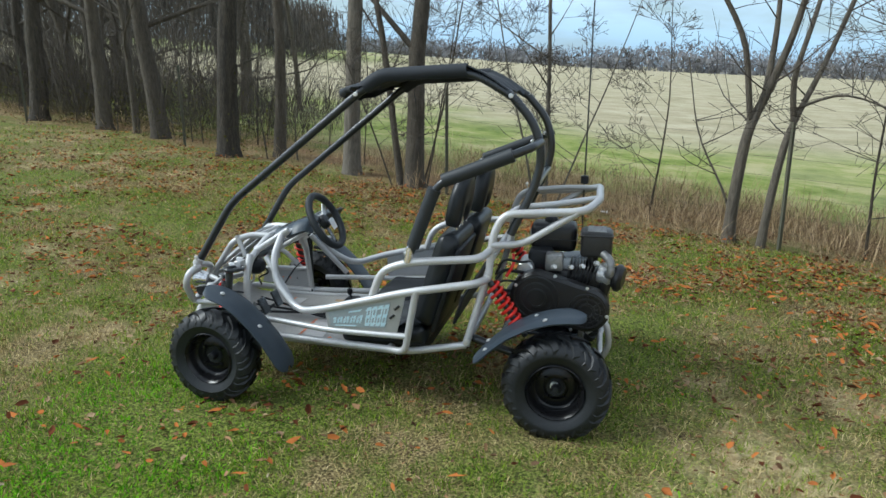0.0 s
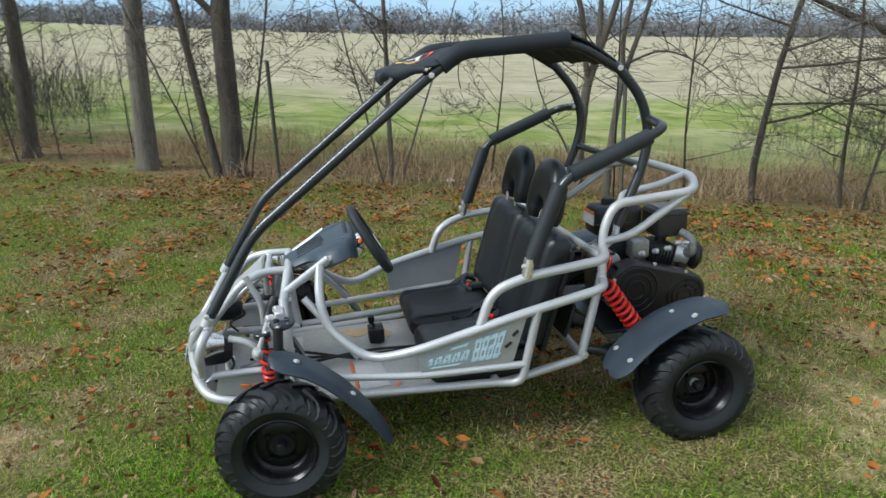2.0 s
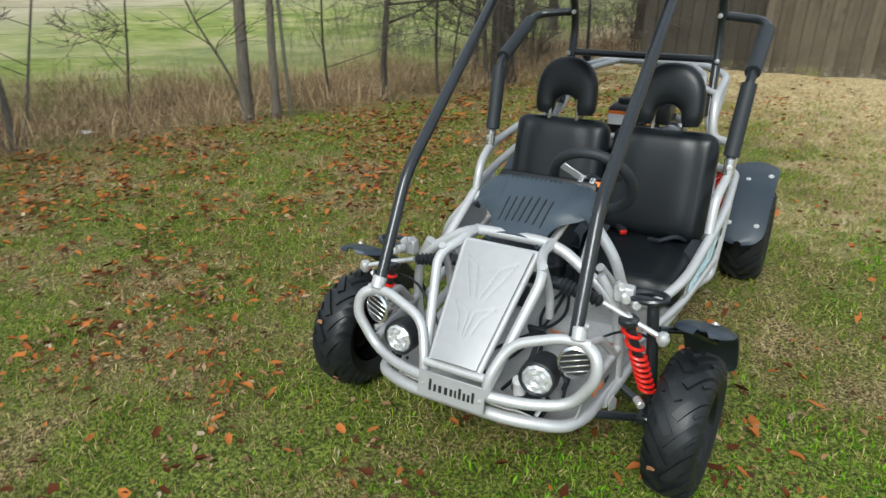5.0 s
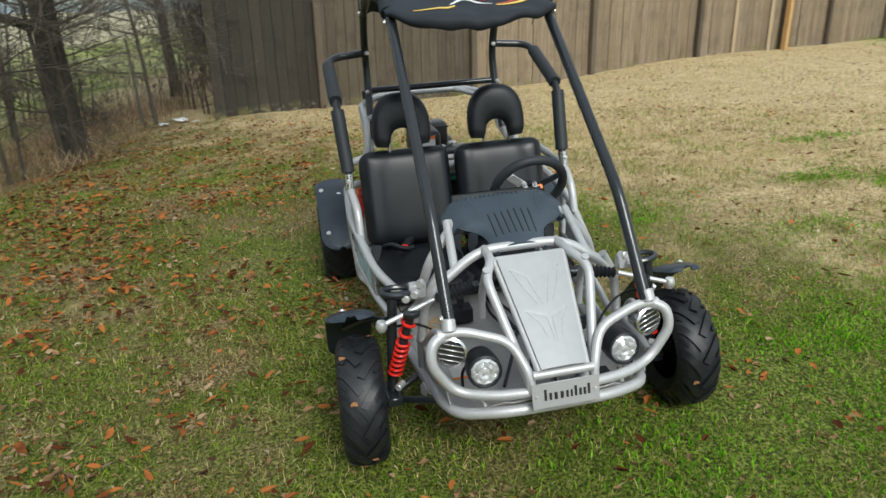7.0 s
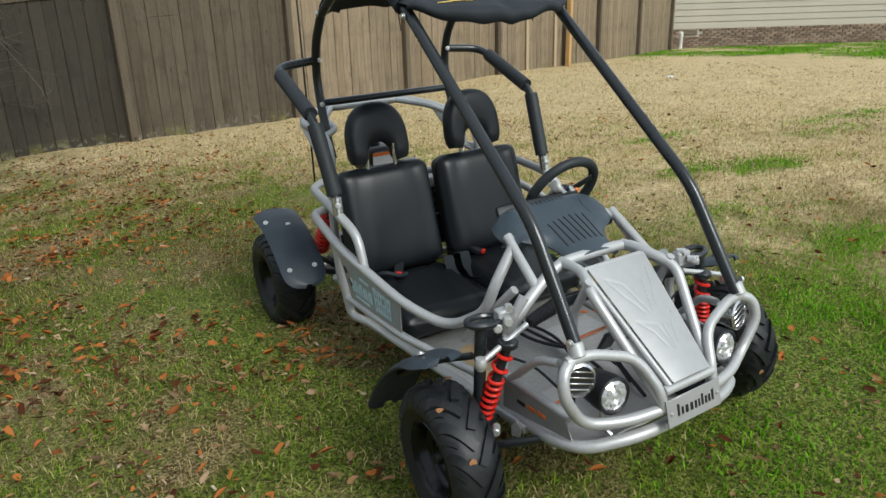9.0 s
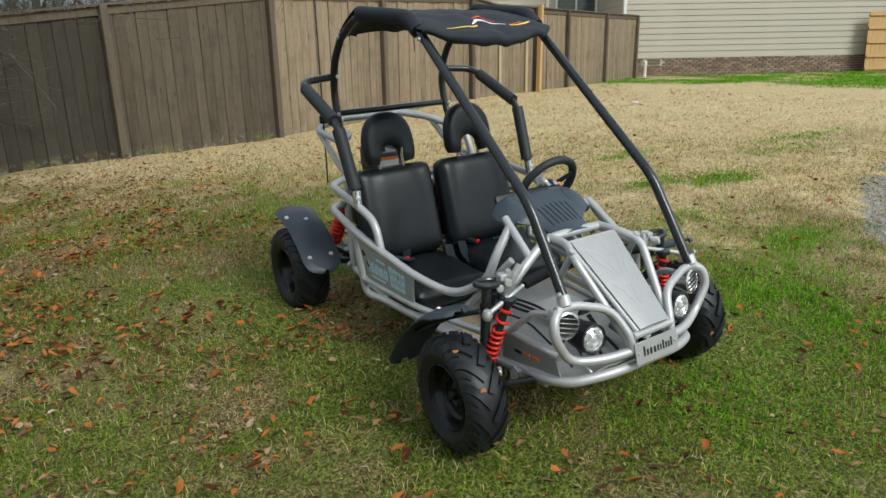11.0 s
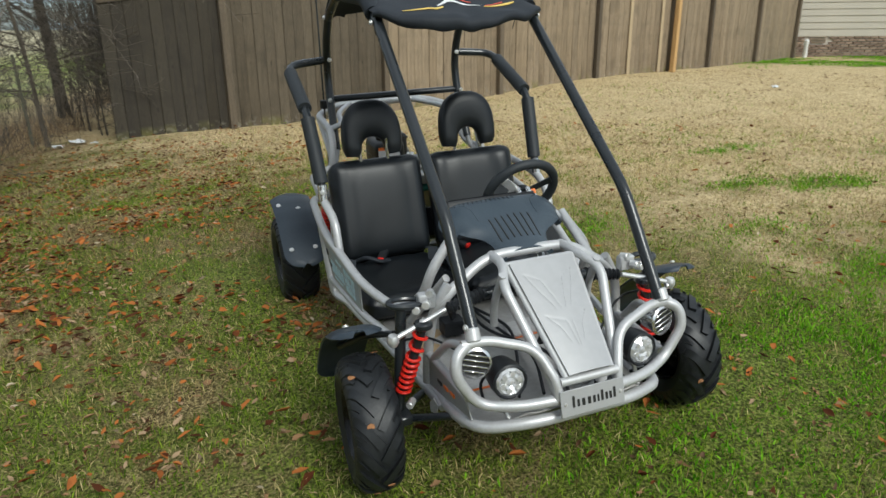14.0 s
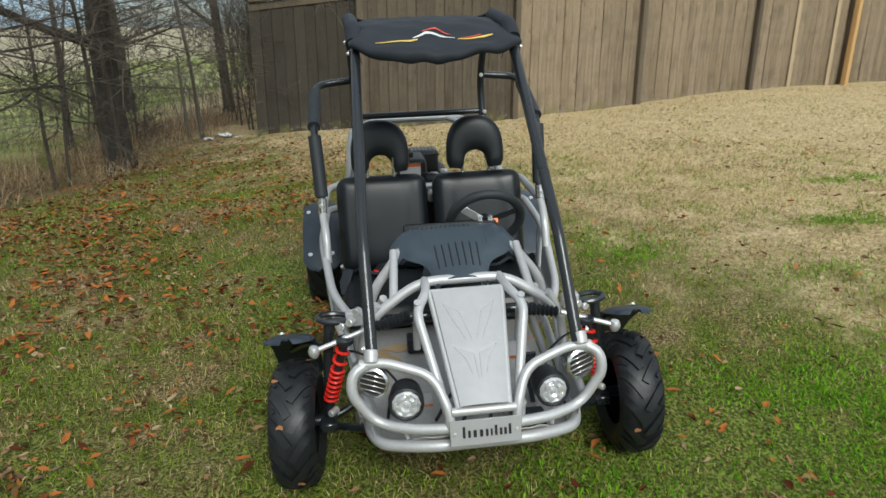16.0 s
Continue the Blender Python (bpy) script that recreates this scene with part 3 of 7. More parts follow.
field_t = ramp_node(noise_node(0.5, 9.0, 0.75), [(0.36, (0.27, 0.24, 0.145)), (0.5, (0.37, 0.325, 0.215)), (0.64, (0.46, 0.41, 0.285))])
worn_c = ramp_node(noise_node(120, 8.0, 0.8), [(0.36, (0.09, 0.055, 0.028)), (0.5, (0.30, 0.205, 0.10)), (0.64, (0.52, 0.39, 0.21))])
straw_c = mix_node(math_node("MULTIPLY", broken(noise_node(3.2, 6.0, 0.65), 14.0, 1.0, 3.0), 0.42), straw_c, worn_c)
lawn = mix_node(broken(mask_node("dry"), 5.0, 1.1, 1.5), thatch_c, straw_c)
lawn = mix_node(math_node("MULTIPLY", broken(mask_node("green"), 11.0, 1.3, 2.0), 0.85), lawn, green_c)
stone_c = ramp_node(noise_node(70, 8.0, 0.8), [(0.3, (0.13, 0.125, 0.12)), (0.5, (0.30, 0.29, 0.28)), (0.7, (0.50, 0.49, 0.48))])
lawn = mix_node(broken(mask_node("stone"), 6.0, 0.7, 2.0), lawn, stone_c)
lawn = mix_node(mask_node("leafy"), lawn, litter_c)
field = mix_node(mask_node("stubble"), field_g, field_t)
l.new(mix_node(mask_node("field"), lawn, field), b.inputs["Base Color"])
bp = n.new("ShaderNodeBump")
bp.inputs["Strength"].default_value, bp.inputs["Distance"].default_value = 0.6, 0.02
l.new(fine, bp.inputs["Height"])
l.new(bp.outputs["Normal"], b.inputs["Normal"])

ground = big_mesh("ground", np.stack([mx.ravel(), my.ravel(), gz], -1), quads, ground_m)
tagged(ground, "patchy winter lawn running into a wide open field", "ground", kind="structure")
fx, fy = mx.ravel(), my.ravel()
past = edge_x(fy) - fx
masks = {
    "dry": dryness(fx, fy),
    "green": greenness(fx, fy),
    "stone": on_drive(fx, fy).astype(float),
    "leafy": np.clip(0.75 - np.abs(past - 1.3) / 1.9 + 0.35 * mottle(fx, fy, 0.8), 0, 1) * ((fy < 6.9) | (fx < -1.5)),
    "field": np.clip((past - 2.4 + 0.5 * mottle(fx, fy, 2.0)) / 1.2, 0, 1),
    "stubble": np.clip((past - 9 + 3 * mottle(fx, fy, 9)) / 7, 0, 1) * 0.95 * (1 - 0.9 * np.clip((-fy + 0.32 * fx + 6 + 8 * mottle(fx, fy, 30)) / 14, 0, 1) * np.clip((past - 55) / 30, 0, 1)) + 0.30 * np.clip(mottle(fx, fy, 5), 0, 1),
}
for key, values in masks.items():
    at = ground.data.attributes.new(key, "FLOAT", "POINT")
    at.data.foreach_set("value", np.clip(values, 0, 1).astype(np.float32))


# ---- the go-kart: nose towards -y, stands on four tyres on the slope ----
KART = Matrix(((0.99935, 0.0, -0.03598, 0.0), (-0.00151, 0.99912, -0.04191, 0.0), (0.03595, 0.04194, 0.99847, 0.0), (0, 0, 0, 1)))
kart = tagged(empty("go_kart", KART), "silver two-seat off-road go-kart with black roll cage, parked on the lawn", "go-kart")
SIDES = (1, -1)


def both(pts):
    return [[(s * x, y, z) for x, y, z in pts] for s in SIDES]


def side_tube(name, pts, r, mat, label="", radius=0.06):
    for p in both(pts):
        part(name, tube(p, r, radius), mat, kart, label)


def bolt(at, way, r=0.009, h=0.008, name="bolt", parent=None):
    a = Vector(at)
    w = Vector(way).normalized()
    prof = [(0.0001, h), (r * 0.55, h), (r * 0.6, h * 0.55), (r * 1.0, h * 0.5), (r * 1.0, 0), (0.0001, 0)]
    part(name, moved(lathe(prof, 10), aim(a, a + w)), zinc, parent or kart)


# roll cage
for base_x, elbow_x, top_x in ((0.277, 0.262, 0.264), (-0.281, -0.284, -0.266)):
    part("front_pillar", tube([(base_x, -0.862, 0.498), (elbow_x, -0.692, 0.768), (top_x, -0.115, 1.222)], 0.0165, 0.06), cage_m, kart, "gloss black front cage pillar")
side_tube("roof_rail", [(0.266, -0.115, 1.222), (0.268, -0.02, 1.286), (0.28, 0.335, 1.306), (0.285, 0.49, 1.215)], 0.0165, cage_m, "black roof rail", 0.10)
side_tube("roll_hoop", [(0.285, 0.49, 1.215), (0.283, 0.575, 1.12), (0.281, 0.607, 1.0), (0.284, 0.585, 0.89), (0.293, 0.498, 0.70)], 0.0165, cage_m, "black rear roll hoop", 0.14)
part("cross_bar", tube([(-0.284, 0.590, 0.895), (0.284, 0.590, 0.895)], 0.0135), cage_m, kart, "black cross bar between the hoops")
side_tube("shoulder_bar", [(0.281, 0.60, 1.052), (0.445, 0.578, 1.04), (0.447, 0.245, 0.908), (0.434, 0.137, 0.63)], 0.0155, cage_m, "black shoulder bar", 0.06)
for s in SIDES:
    part("foam_sleeve", sweep(rounded([(s * 0.446, 0.52, 1.017), (s * 0.447, 0.40, 0.969), (s * 0.447, 0.268, 0.917)], 0.02), 0.0255, 14), foam_m, kart, "padded foam sleeve")
    part("foam_sleeve", sweep([(s * 0.4465, 0.236, 0.887), (s * 0.440, 0.19, 0.77), (s * 0.435, 0.150, 0.665)], 0.0255, 14), foam_m, kart, "padded foam sleeve")
    part("pillar_socket", rod((s * 0.434, 0.142, 0.662), (s * 0.437, 0.130, 0.60), 0.0175, 14, 0.003), chrome, kart)
    for at, way in (((s * 0.270, -0.118, 1.220), (s, 0, 0)), ((s * 0.285, 0.487, 1.218), (s, 0, 0)), ((s * 0.434, 0.137, 0.634), (s * 0.3, -1, 0.2)),
                    ((s * 0.281, 0.585, 1.052), (-s * 0.2, -1, 0.1)), ((s * 0.290, 0.574, 0.895), (0, -1, 0)), ((s * 0.285, -0.85, 0.53), (s, -0.3, 0))):
        w = Vector(way).normalized()
        bolt(Vector(at) + w * 0.0155, w)
    part("pillar_socket", rod((s * 0.285, -0.866, 0.492), (s * 0.283, -0.848, 0.522), 0.0195, 14, 0.003), silver, kart)

# canopy: cloth stretched over the roof rails, running out into a peak with a hanging hem
ROOF_Y = (-0.30, -0.25, -0.15, -0.05, 0.06, 0.20, 0.335, 0.40, 0.465)
ROOF_Z = (1.230, 1.238, 1.260, 1.283, 1.296, 1.300, 1.302, 1.278, 1.234)


def roof_front(x):
    """How far forward the peak reaches: most in the middle, level with the bolts at the rails."""
    return -0.135 - 0.112 * (1 - min(1.0, abs(x) / 0.285) ** 3.0)


def roof_z(x, y):
    e = min(1.0, abs(x) / 0.285)
    puff = 0.010 * math.sin(math.pi * min(1, max(0, (y + 0.10) / 0.56)))
    sag = 0.014 * (1 - e * e) * min(1, max(0, (-0.02 - y) / 0.2))
    return float(np.interp(y, ROOF_Y, ROOF_Z)) + puff * (1 - e * e) - 0.020 * e**8 - sag


def cloth(x, y):
    fold = 0.0030 * math.sin(31 * x + 17 * y + 2 * math.sin(23 * y)) + 0.0022 * math.sin(57 * x - 23 * y + 1.5 * math.sin(19 * x))
    pull = 0.004 * math.sin(22 * abs(x) + 30 * y) * max(0.0, min(1.0, (-0.08 - y) / 0.1))
    return roof_z(x, y) + fold + pull


rows = []
for v in range(22):
    row = []
    for u in range(41):
        x = -0.285 + 0.57 * u / 40
        f = roof_front(x)
        y = 0.465 + (f - 0.465) * v / 21
        row.append((x, y, cloth(x, y)))
    rows.append(row)
for drop, back in ((0.008, 0.004), (0.017, 0.004), (0.025, 0.000), (0.031, -0.007)):
    row = []
    for u in range(41):
        x = -0.285 + 0.57 * u / 40
        e, f = abs(x) / 0.285, roof_front(x)
        wave = 1.0 + 0.20 * math.sin(u * 0.21 + 5.0) + 0.06 * math.sin(u * 0.9 + 2)
        d = drop * wave * (1 - 0.55 * e**4)
        row.append((x, f - back + 0.004 * math.sin(u * 0.9 + drop * 60) * drop / 0.04, cloth(x, f) - d))
    rows.append(row)
rows.reverse()
canopy = part("canopy", strip(rows, 0.005), fabric, kart, "black cloth canopy with printed flame marks", angle=60)
for s in SIDES:
    part("canopy_sleeve", sweep(rounded([(s * 0.2685, -0.085, 1.245), (s * 0.268, -0.02, 1.290), (s * 0.279, 0.32, 1.308)], 0.05), 0.0275, 14), fabric, canopy, "canopy sleeve round the roof rail")
    flap = [[(s * (0.298 - 0.075 * a), y, z + 0.012 - 0.020 * a * k) for a in (0, 0.5, 1)] for y, z, k in ((0.32, 1.315, 1), (0.38, 1.288, 0.7), (0.43, 1.258, 0.7), (0.475, 1.226, 1))]
    part("canopy_corner", strip(flap if s > 0 else [list(reversed(r)) for r in flap], 0.005), fabric, canopy)
    part("tie_cord", tube([(s * 0.25, -0.02, 1.28), (s * 0.255, -0.03, 1.22), (s * 0.245, -0.02, 1.175)], 0.0016, 0.02, 5), fabric, canopy)


def roof_mark(name, pts, width, mat):
    rows = []
    for a, b_ in zip(pts, pts[1:]):
        for i in range(5):
            t = i / 4
            x, y, w = a[0] + (b_[0] - a[0]) * t, a[1] + (b_[1] - a[1]) * t - 0.195, 0.70 * width * (a[2] + (b_[2] - a[2]) * t)
            rows.append([(x, y + k_ * w, cloth(x, y + k_ * w) + 0.0055) for k_ in (-1, 0, 1)])
    part(name, strip(rows, 0.002), mat, canopy)


roof_mark("printed_mark", [(-0.20, 0.035, 0.1), (-0.09, 0.03, 1.0), (-0.06, 0.05, 0.6)], 0.009, decal_gold)
roof_mark("printed_mark", [(-0.075, 0.06, 0.3), (-0.03, 0.10, 1.2), (0.03, 0.075, 0.8), (0.06, 0.04, 0.3)], 0.011, white)
roof_mark("printed_mark", [(-0.04, 0.115, 0.2), (0.01, 0.135, 1.0), (0.05, 0.09, 0.3)], 0.009, decal_red)
roof_mark("printed_mark", [(0.07, 0.03, 0.4), (0.16, 0.05, 1.0), (0.19, 0.06, 0.4)], 0.008, decal_gold)
roof_mark("printed_mark", [(0.08, 0.045, 0.3), (0.15, 0.065, 0.8)], 0.005, decal_red)

# rear rack and rear struts
part("rack", tube([(0.345, 0.425, 0.545), (0.322, 0.435, 0.70), (0.316, 0.475, 0.782), (0.305, 0.775, 0.802), (0.20, 0.825, 0.832), (-0.20, 0.825, 0.832),
                   (-0.305, 0.775, 0.802), (-0.316, 0.475, 0.782), (-0.322, 0.435, 0.70), (-0.345, 0.425, 0.545)], 0.0155, 0.055), silver, kart, "silver tubular rear rack")
side_tube("rack_brace", [(0.306, 0.745, 0.795), (0.305, 0.545, 0.665), (0.333, 0.43, 0.662)], 0.014, silver, "", 0.05)
part("rack_tube", tube([(0.315, 0.50, 0.787), (0.255, 0.53, 0.80), (0.235, 0.68, 0.818), (0.15, 0.825, 0.832)], 0.012, 0.05), silver, kart)
part("rack_tube", tube([(-0.315, 0.50, 0.787), (-0.255, 0.53, 0.80), (-0.235, 0.68, 0.818), (-0.15, 0.825, 0.832)], 0.012, 0.05), silver, kart)
side_tube("rear_strut", [(0.345, 0.425, 0.56), (0.368, 0.345, 0.265)], 0.0155, silver)
part("seat_cross_tube", tube([(-0.33, 0.43, 0.605), (0.33, 0.43, 0.605)], 0.0135), silver, kart)
part("lower_cross_tube", tube([(-0.365, 0.35, 0.28), (0.365, 0.35, 0.28)], 0.0135), silver, kart)
side_tube("hoop_foot", [(0.293, 0.498, 0.705), (0.30, 0.49, 0.665), (0.33, 0.435, 0.64)], 0.012, silver, "", 0.02)

# side frame
side_tube("shoulder_rail", [(0.330, 0.43, 0.645), (0.420, 0.405, 0.628), (0.437, 0.13, 0.603), (0.424, 0.02, 0.560), (0.425, -0.018, 0.452)], 0.0155, silver, "", 0.055)
for s in SIDES:
    # the passenger's bar dips less than the driver's
    up_d = 0.036 if s > 0 else 0.072
    pts = [(0.345, 0.425, 0.535), (0.432, 0.395, 0.535), (0.448, 0.12, 0.482 + 0.1 * up_d), (0.405, -0.235, 0.342 + up_d), (0.335, -0.375, 0.300 + up_d), (0.285, -0.492, 0.425 + 0.4 * up_d), (0.262, -0.512, 0.545), (0.197, -0.500, 0.626)]
    part("door_bar", tube([(s * x, y, z) for x, y, z in pts], 0.0155, 0.085), silver, kart, "silver bent door bar")
side_tube("sill_tube", [(0.447, 0.165, 0.495), (0.432, 0.115, 0.238), (0.40, 0.045, 0.232), (0.335, -0.52, 0.225), (0.315, -0.72, 0.22)], 0.0145, silver, "", 0.05)
side_tube("floor_rail", [(0.368, 0.345, 0.265), (0.36, 0.10, 0.212), (0.31, -0.50, 0.205), (0.285, -0.80, 0.21)], 0.0145, silver, "", 0.06)
side_tube("panel_rail", [(0.437, 0.135, 0.305), (0.402, -0.215, 0.292), (0.335, -0.53, 0.295)], 0.0125, silver)
for s in SIDES:
    bolt((s * 0.384, 0.352, 0.284), (s, 0, 0), 0.013, 0.012)
    bolt((s * 0.362, 0.42, 0.54), (s, 0, 0), 0.014, 0.014)
    # side panel with a light blue name decal
    quad = [(0.452, 0.125, 0.474), (0.409, -0.222, 0.338 + (0.034 if s > 0 else 0.068)), (0.404, -0.212, 0.304), (0.434, 0.085, 0.318)]
    side = [[Vector((s * p[0], p[1], p[2])) for p in quad]]
    a, b2, c2, d2 = side[0]
    rows = [[a.lerp(b2, u / 8).lerp(d2.lerp(c2, u / 8), v / 3) for u in range(9)] for v in range(4)]
    panel = part("side_panel", strip(rows if s > 0 else [list(reversed(r)) for r in rows], 0.004), sheet, kart, "silver sheet side panel with a blue decal")
    out = Vector((s * 1.0, -0.1, 0)).normalized()

    def on_panel(u, v):
        return a.lerp(b2, u).lerp(d2.lerp(c2, u), v) + out * 0.0045

    def decal(u0, u1, v0, v1, mat, slant=0.03, name="decal_bar"):
        q = [on_panel(u0 - slant, v0), on_panel(u1 - slant, v0), on_panel(u1, v1), on_panel(u0, v1)]
        verts = [tuple(p) for p in q] + [tuple(p - out * 0.002) for p in q]
        faces = [(0, 1, 2, 3), (7, 6, 5, 4), (0, 4, 5, 1), (1, 5, 6, 2), (2, 6, 7, 3), (3, 7, 4, 0)]
        part(name, (verts, faces), mat, panel, "pale blue decal bar")

    flip = (lambda u: u) if s > 0 else (lambda u: 1.02 - u)
    q = [on_panel(0.17, 0.10), on_panel(0.96, 0.10), on_panel(0.96, 0.90), on_panel(0.17, 0.90)]
    part("decal_ground", ([tuple(p - out * 0.0015) for p in q] + [tuple(p - out * 0.004) for p in q], [(0, 1, 2, 3), (7, 6, 5, 4), (0, 4, 5, 1), (1, 5, 6, 2), (2, 6, 7, 3), (3, 7, 4, 0)]), decal_grey, panel, "grey-blue decal ground")
    # four tall outlined blocks, then two rows of short bars
    for k in range(4):
        u0 = 0.19 + 0.074 * k
        for a0, a1, v0, v1 in ((0.0, 0.056, 0.16, 0.28), (0.0, 0.056, 0.72, 0.84), (0.0, 0.015, 0.16, 0.84), (0.041, 0.056, 0.16 if k != 1 else 0.45, 0.84), (0.0, 0.056, 0.45, 0.56)):
            p0, p1 = sorted((flip(u0 + a0), flip(u0 + a1)))
            decal(p0, p1, v0, v1, cyan, 0.02 * s)
    for k in range(9):
        u0 = 0.52 + 0.045 * k
        for a0, a1, v0, v1 in ((0.0, 0.012, 0.42, 0.74), (0.02, 0.030, 0.50, 0.74), (0.0, 0.030, 0.42 + 0.2 * (k % 2), 0.52 + 0.2 * (k % 2))):
            p0, p1 = sorted((flip(u0 + a0), flip(u0 + a1)))
            decal(p0, p1, v0, v1, cyan, 0.02 * s)
    for u0, u1, v0, v1 in ((0.54, 0.70, 0.20, 0.27), (0.60, 0.90, 0.82, 0.87)):
        p0, p1 = sorted((flip(u0), flip(u1)))
        decal(p0, p1, v0, v1, cyan, 0.02 * s)
    for u, v in ((0.07, 0.30), (0.11, 0.55)):
        part("slot", moved(rbox(0.004, 0.026, 0.010, 0.001), Matrix.Translation(on_panel(u, v)) @ rot(40 if s > 0 else 40).to_4x4()), letter_m, panel)

# floor pan and belly
rows = []
for y, z, w in ((-0.93, 0.285, 0.16), (-0.90, 0.25, 0.22), (-0.86, 0.215, 0.262), (-0.78, 0.203, 0.278), (-0.60, 0.198, 0.29), (-0.40, 0.198, 0.30), (-0.2, 0.198, 0.312), (0.05, 0.198, 0.33), (0.15, 0.215, 0.335)):
    rows.append([(w * u / 6, y, z + 0.006 * (abs(u) == 6)) for u in range(-6, 7)])
floor_pan = part("floor_pan", strip(rows, 0.004), pan_m, kart, "dusty silver sheet floor pan")
for x, y, rx, ry in ((-0.25, -0.36, 0.060, 0.075), (-0.19, -0.27, 0.05, 0.03)):
    out = [(x + rx * math.cos(a) * (1 + 0.25 * math.sin(3 * a + x * 40)), y + ry * math.sin(a) * (1 + 0.2 * math.cos(4 * a))) for a in (2 * math.pi * i / 18 for i in range(18))]
    part("rust_stain", moved(plate(out, 0.0012, 0), Matrix.Translation((0, 0, 0.2005))), rust, floor_pan, "orange rust stain on the pan")
for x, y, w, h, mm, rz in ((0.16, -0.36, 0.22, 0.11, label_m, 3), (0.16, -0.412, 0.22, 0.013, orange, 3), (0.285, -0.285, 0.012, 0.07, orange, 55), (-0.17, -0.62, 0.13, 0.06, label_m, 0), (-0.17, -0.652, 0.13, 0.010, orange, 0)):
    part("warning_label", moved(rbox(w, h, 0.0016, 0), Matrix.Translation((x, y, 0.2035)) @ rot(0, 0, rz).to_4x4()), mm, floor_pan)
for s in SIDES:
    # nose side plates between the lower bars
    q = [(0.318, -0.62, 0.335), (0.303, -0.845, 0.325), (0.290, -0.862, 0.262), (0.316, -0.62, 0.235)]
    a, b2, c2, d2 = [Vector((s * p[0], p[1], p[2])) for p in q]
    rows = [[a.lerp(b2, u / 4).lerp(d2.lerp(c2, u / 4), v / 2) for u in range(5)] for v in range(3)]
    nose = part("nose_side_plate", strip(rows if s > 0 else [list(reversed(r)) for r in rows], 0.004), sheet, kart, "silver nose side plate")
    for k in range(3):
        p = a.lerp(b2, 0.30 + 0.16 * k).lerp(d2.lerp(c2, 0.3 + 0.16 * k), 0.55)
        part("decal_bar", rbox(0.006, 0.030, 0.011, 0.001, 1, tuple(p + Vector((s * 0.002, 0, 0)))), orange if k else letter_m, nose)
    side_tube_pts = [(s * 0.318, -0.60, 0.21), (s * 0.32, -0.615, 0.34), (s * 0.30, -0.62, 0.47), (s * 0.255, -0.625, 0.545)]
    part("nose_upright", tube(side_tube_pts, 0.0145, 0.05), silver, kart)
    part("nose_rail", tube([(s * 0.318, -0.615, 0.338), (s * 0.306, -0.80, 0.335), (s * 0.30, -0.862, 0.33)], 0.012), silver, kart)
    part("nose_brace", tube([(s * 0.318, -0.655, 0.34), (s * 0.30, -0.74, 0.432), (s * 0.285, -0.80, 0.445)], 0.0115, 0.04), silver, kart)
    part("tow_tab", moved(plate([(-0.012, -0.02), (0.012, -0.02), (0.014, 0.01), (0, 0.03), (-0.014, 0.01)], 0.004, 0.001), Matrix.Translation((s * 0.335, -0.70, 0.215)) @ rot(90, 0, 60 * s).to_4x4()), zinc, kart)

# bumper, lamp hoops, hood frame
part("lower_bumper", tube([(0.312, -0.60, 0.222), (0.302, -0.80, 0.232), (0.272, -0.885, 0.245), (0.15, -0.945, 0.268), (-0.15, -0.945, 0.268), (-0.272, -0.885, 0.245), (-0.302, -0.80, 0.232), (-0.312, -0.60, 0.222)],
                          0.0165, 0.06), silver, kart, "silver lower bumper tube")
part("upper_bumper", tube([(0.285, -0.852, 0.488), (0.336, -0.872, 0.470), (0.343, -0.888, 0.415), (0.285, -0.89, 0.322), (0.19, -0.932, 0.318), (0.08, -0.955, 0.325), (-0.08, -0.955, 0.325), (-0.19, -0.932, 0.318),
                           (-0.285, -0.89, 0.322), (-0.343, -0.888, 0.415), (-0.336, -0.872, 0.470), (-0.285, -0.852, 0.488)], 0.0145, 0.045), silver, kart, "silver upper bumper tube with lamp hoops")
side_tube("lamp_hoop", [(0.315, -0.858, 0.484), (0.25, -0.862, 0.488), (0.125, -0.892, 0.452), (0.092, -0.945, 0.375), (0.088, -0.957, 0.325)], 0.0135, silver, "", 0.045)
side_tube("hood_tube", [(0.09, -0.948, 0.345), (0.152, -0.758, 0.578), (0.116, -0.69, 0.602), (0.112, -0.60, 0.600)], 0.0135, silver, "", 0.05)
part("hood_cross", tube([(-0.112, -0.675, 0.592), (0.112, -0.675, 0.592)], 0.011), silver, kart)
part("hood_cross", tube([(-0.085, -0.950, 0.372), (0.085, -0.950, 0.372)], 0.0125), silver, kart)
part("hood_arch", tube([(0.300, -0.62, 0.455), (0.258, -0.628, 0.518), (0.13, -0.605, 0.600), (-0.13, -0.605, 0.600), (-0.258, -0.628, 0.518), (-0.300, -0.62, 0.455)], 0.0155, 0.06), silver, kart, "silver hood arch tube")
side_tube("dash_post", [(0.193, -0.470, 0.650), (0.207, -0.617, 0.553)], 0.0135, silver)
side_tube("dash_stay", [(0.195, -0.488, 0.632), (0.155, -0.43, 0.655), (0.10, -0.42, 0.66)], 0.0125, silver, "", 0.03)
side_tube("knee_strut", [(0.30, -0.40, 0.335), (0.235, -0.56, 0.535)], 0.0125, silver)
side_tube("hood_stay", [(0.146, -0.745, 0.60), (0.15, -0.70, 0.50), (0.15, -0.70, 0.43)], 0.011, silver, "", 0.04)
part("rear_floor_tube", tube([(-0.40, 0.04, 0.235), (0.40, 0.04, 0.235)], 0.0125), silver, kart)

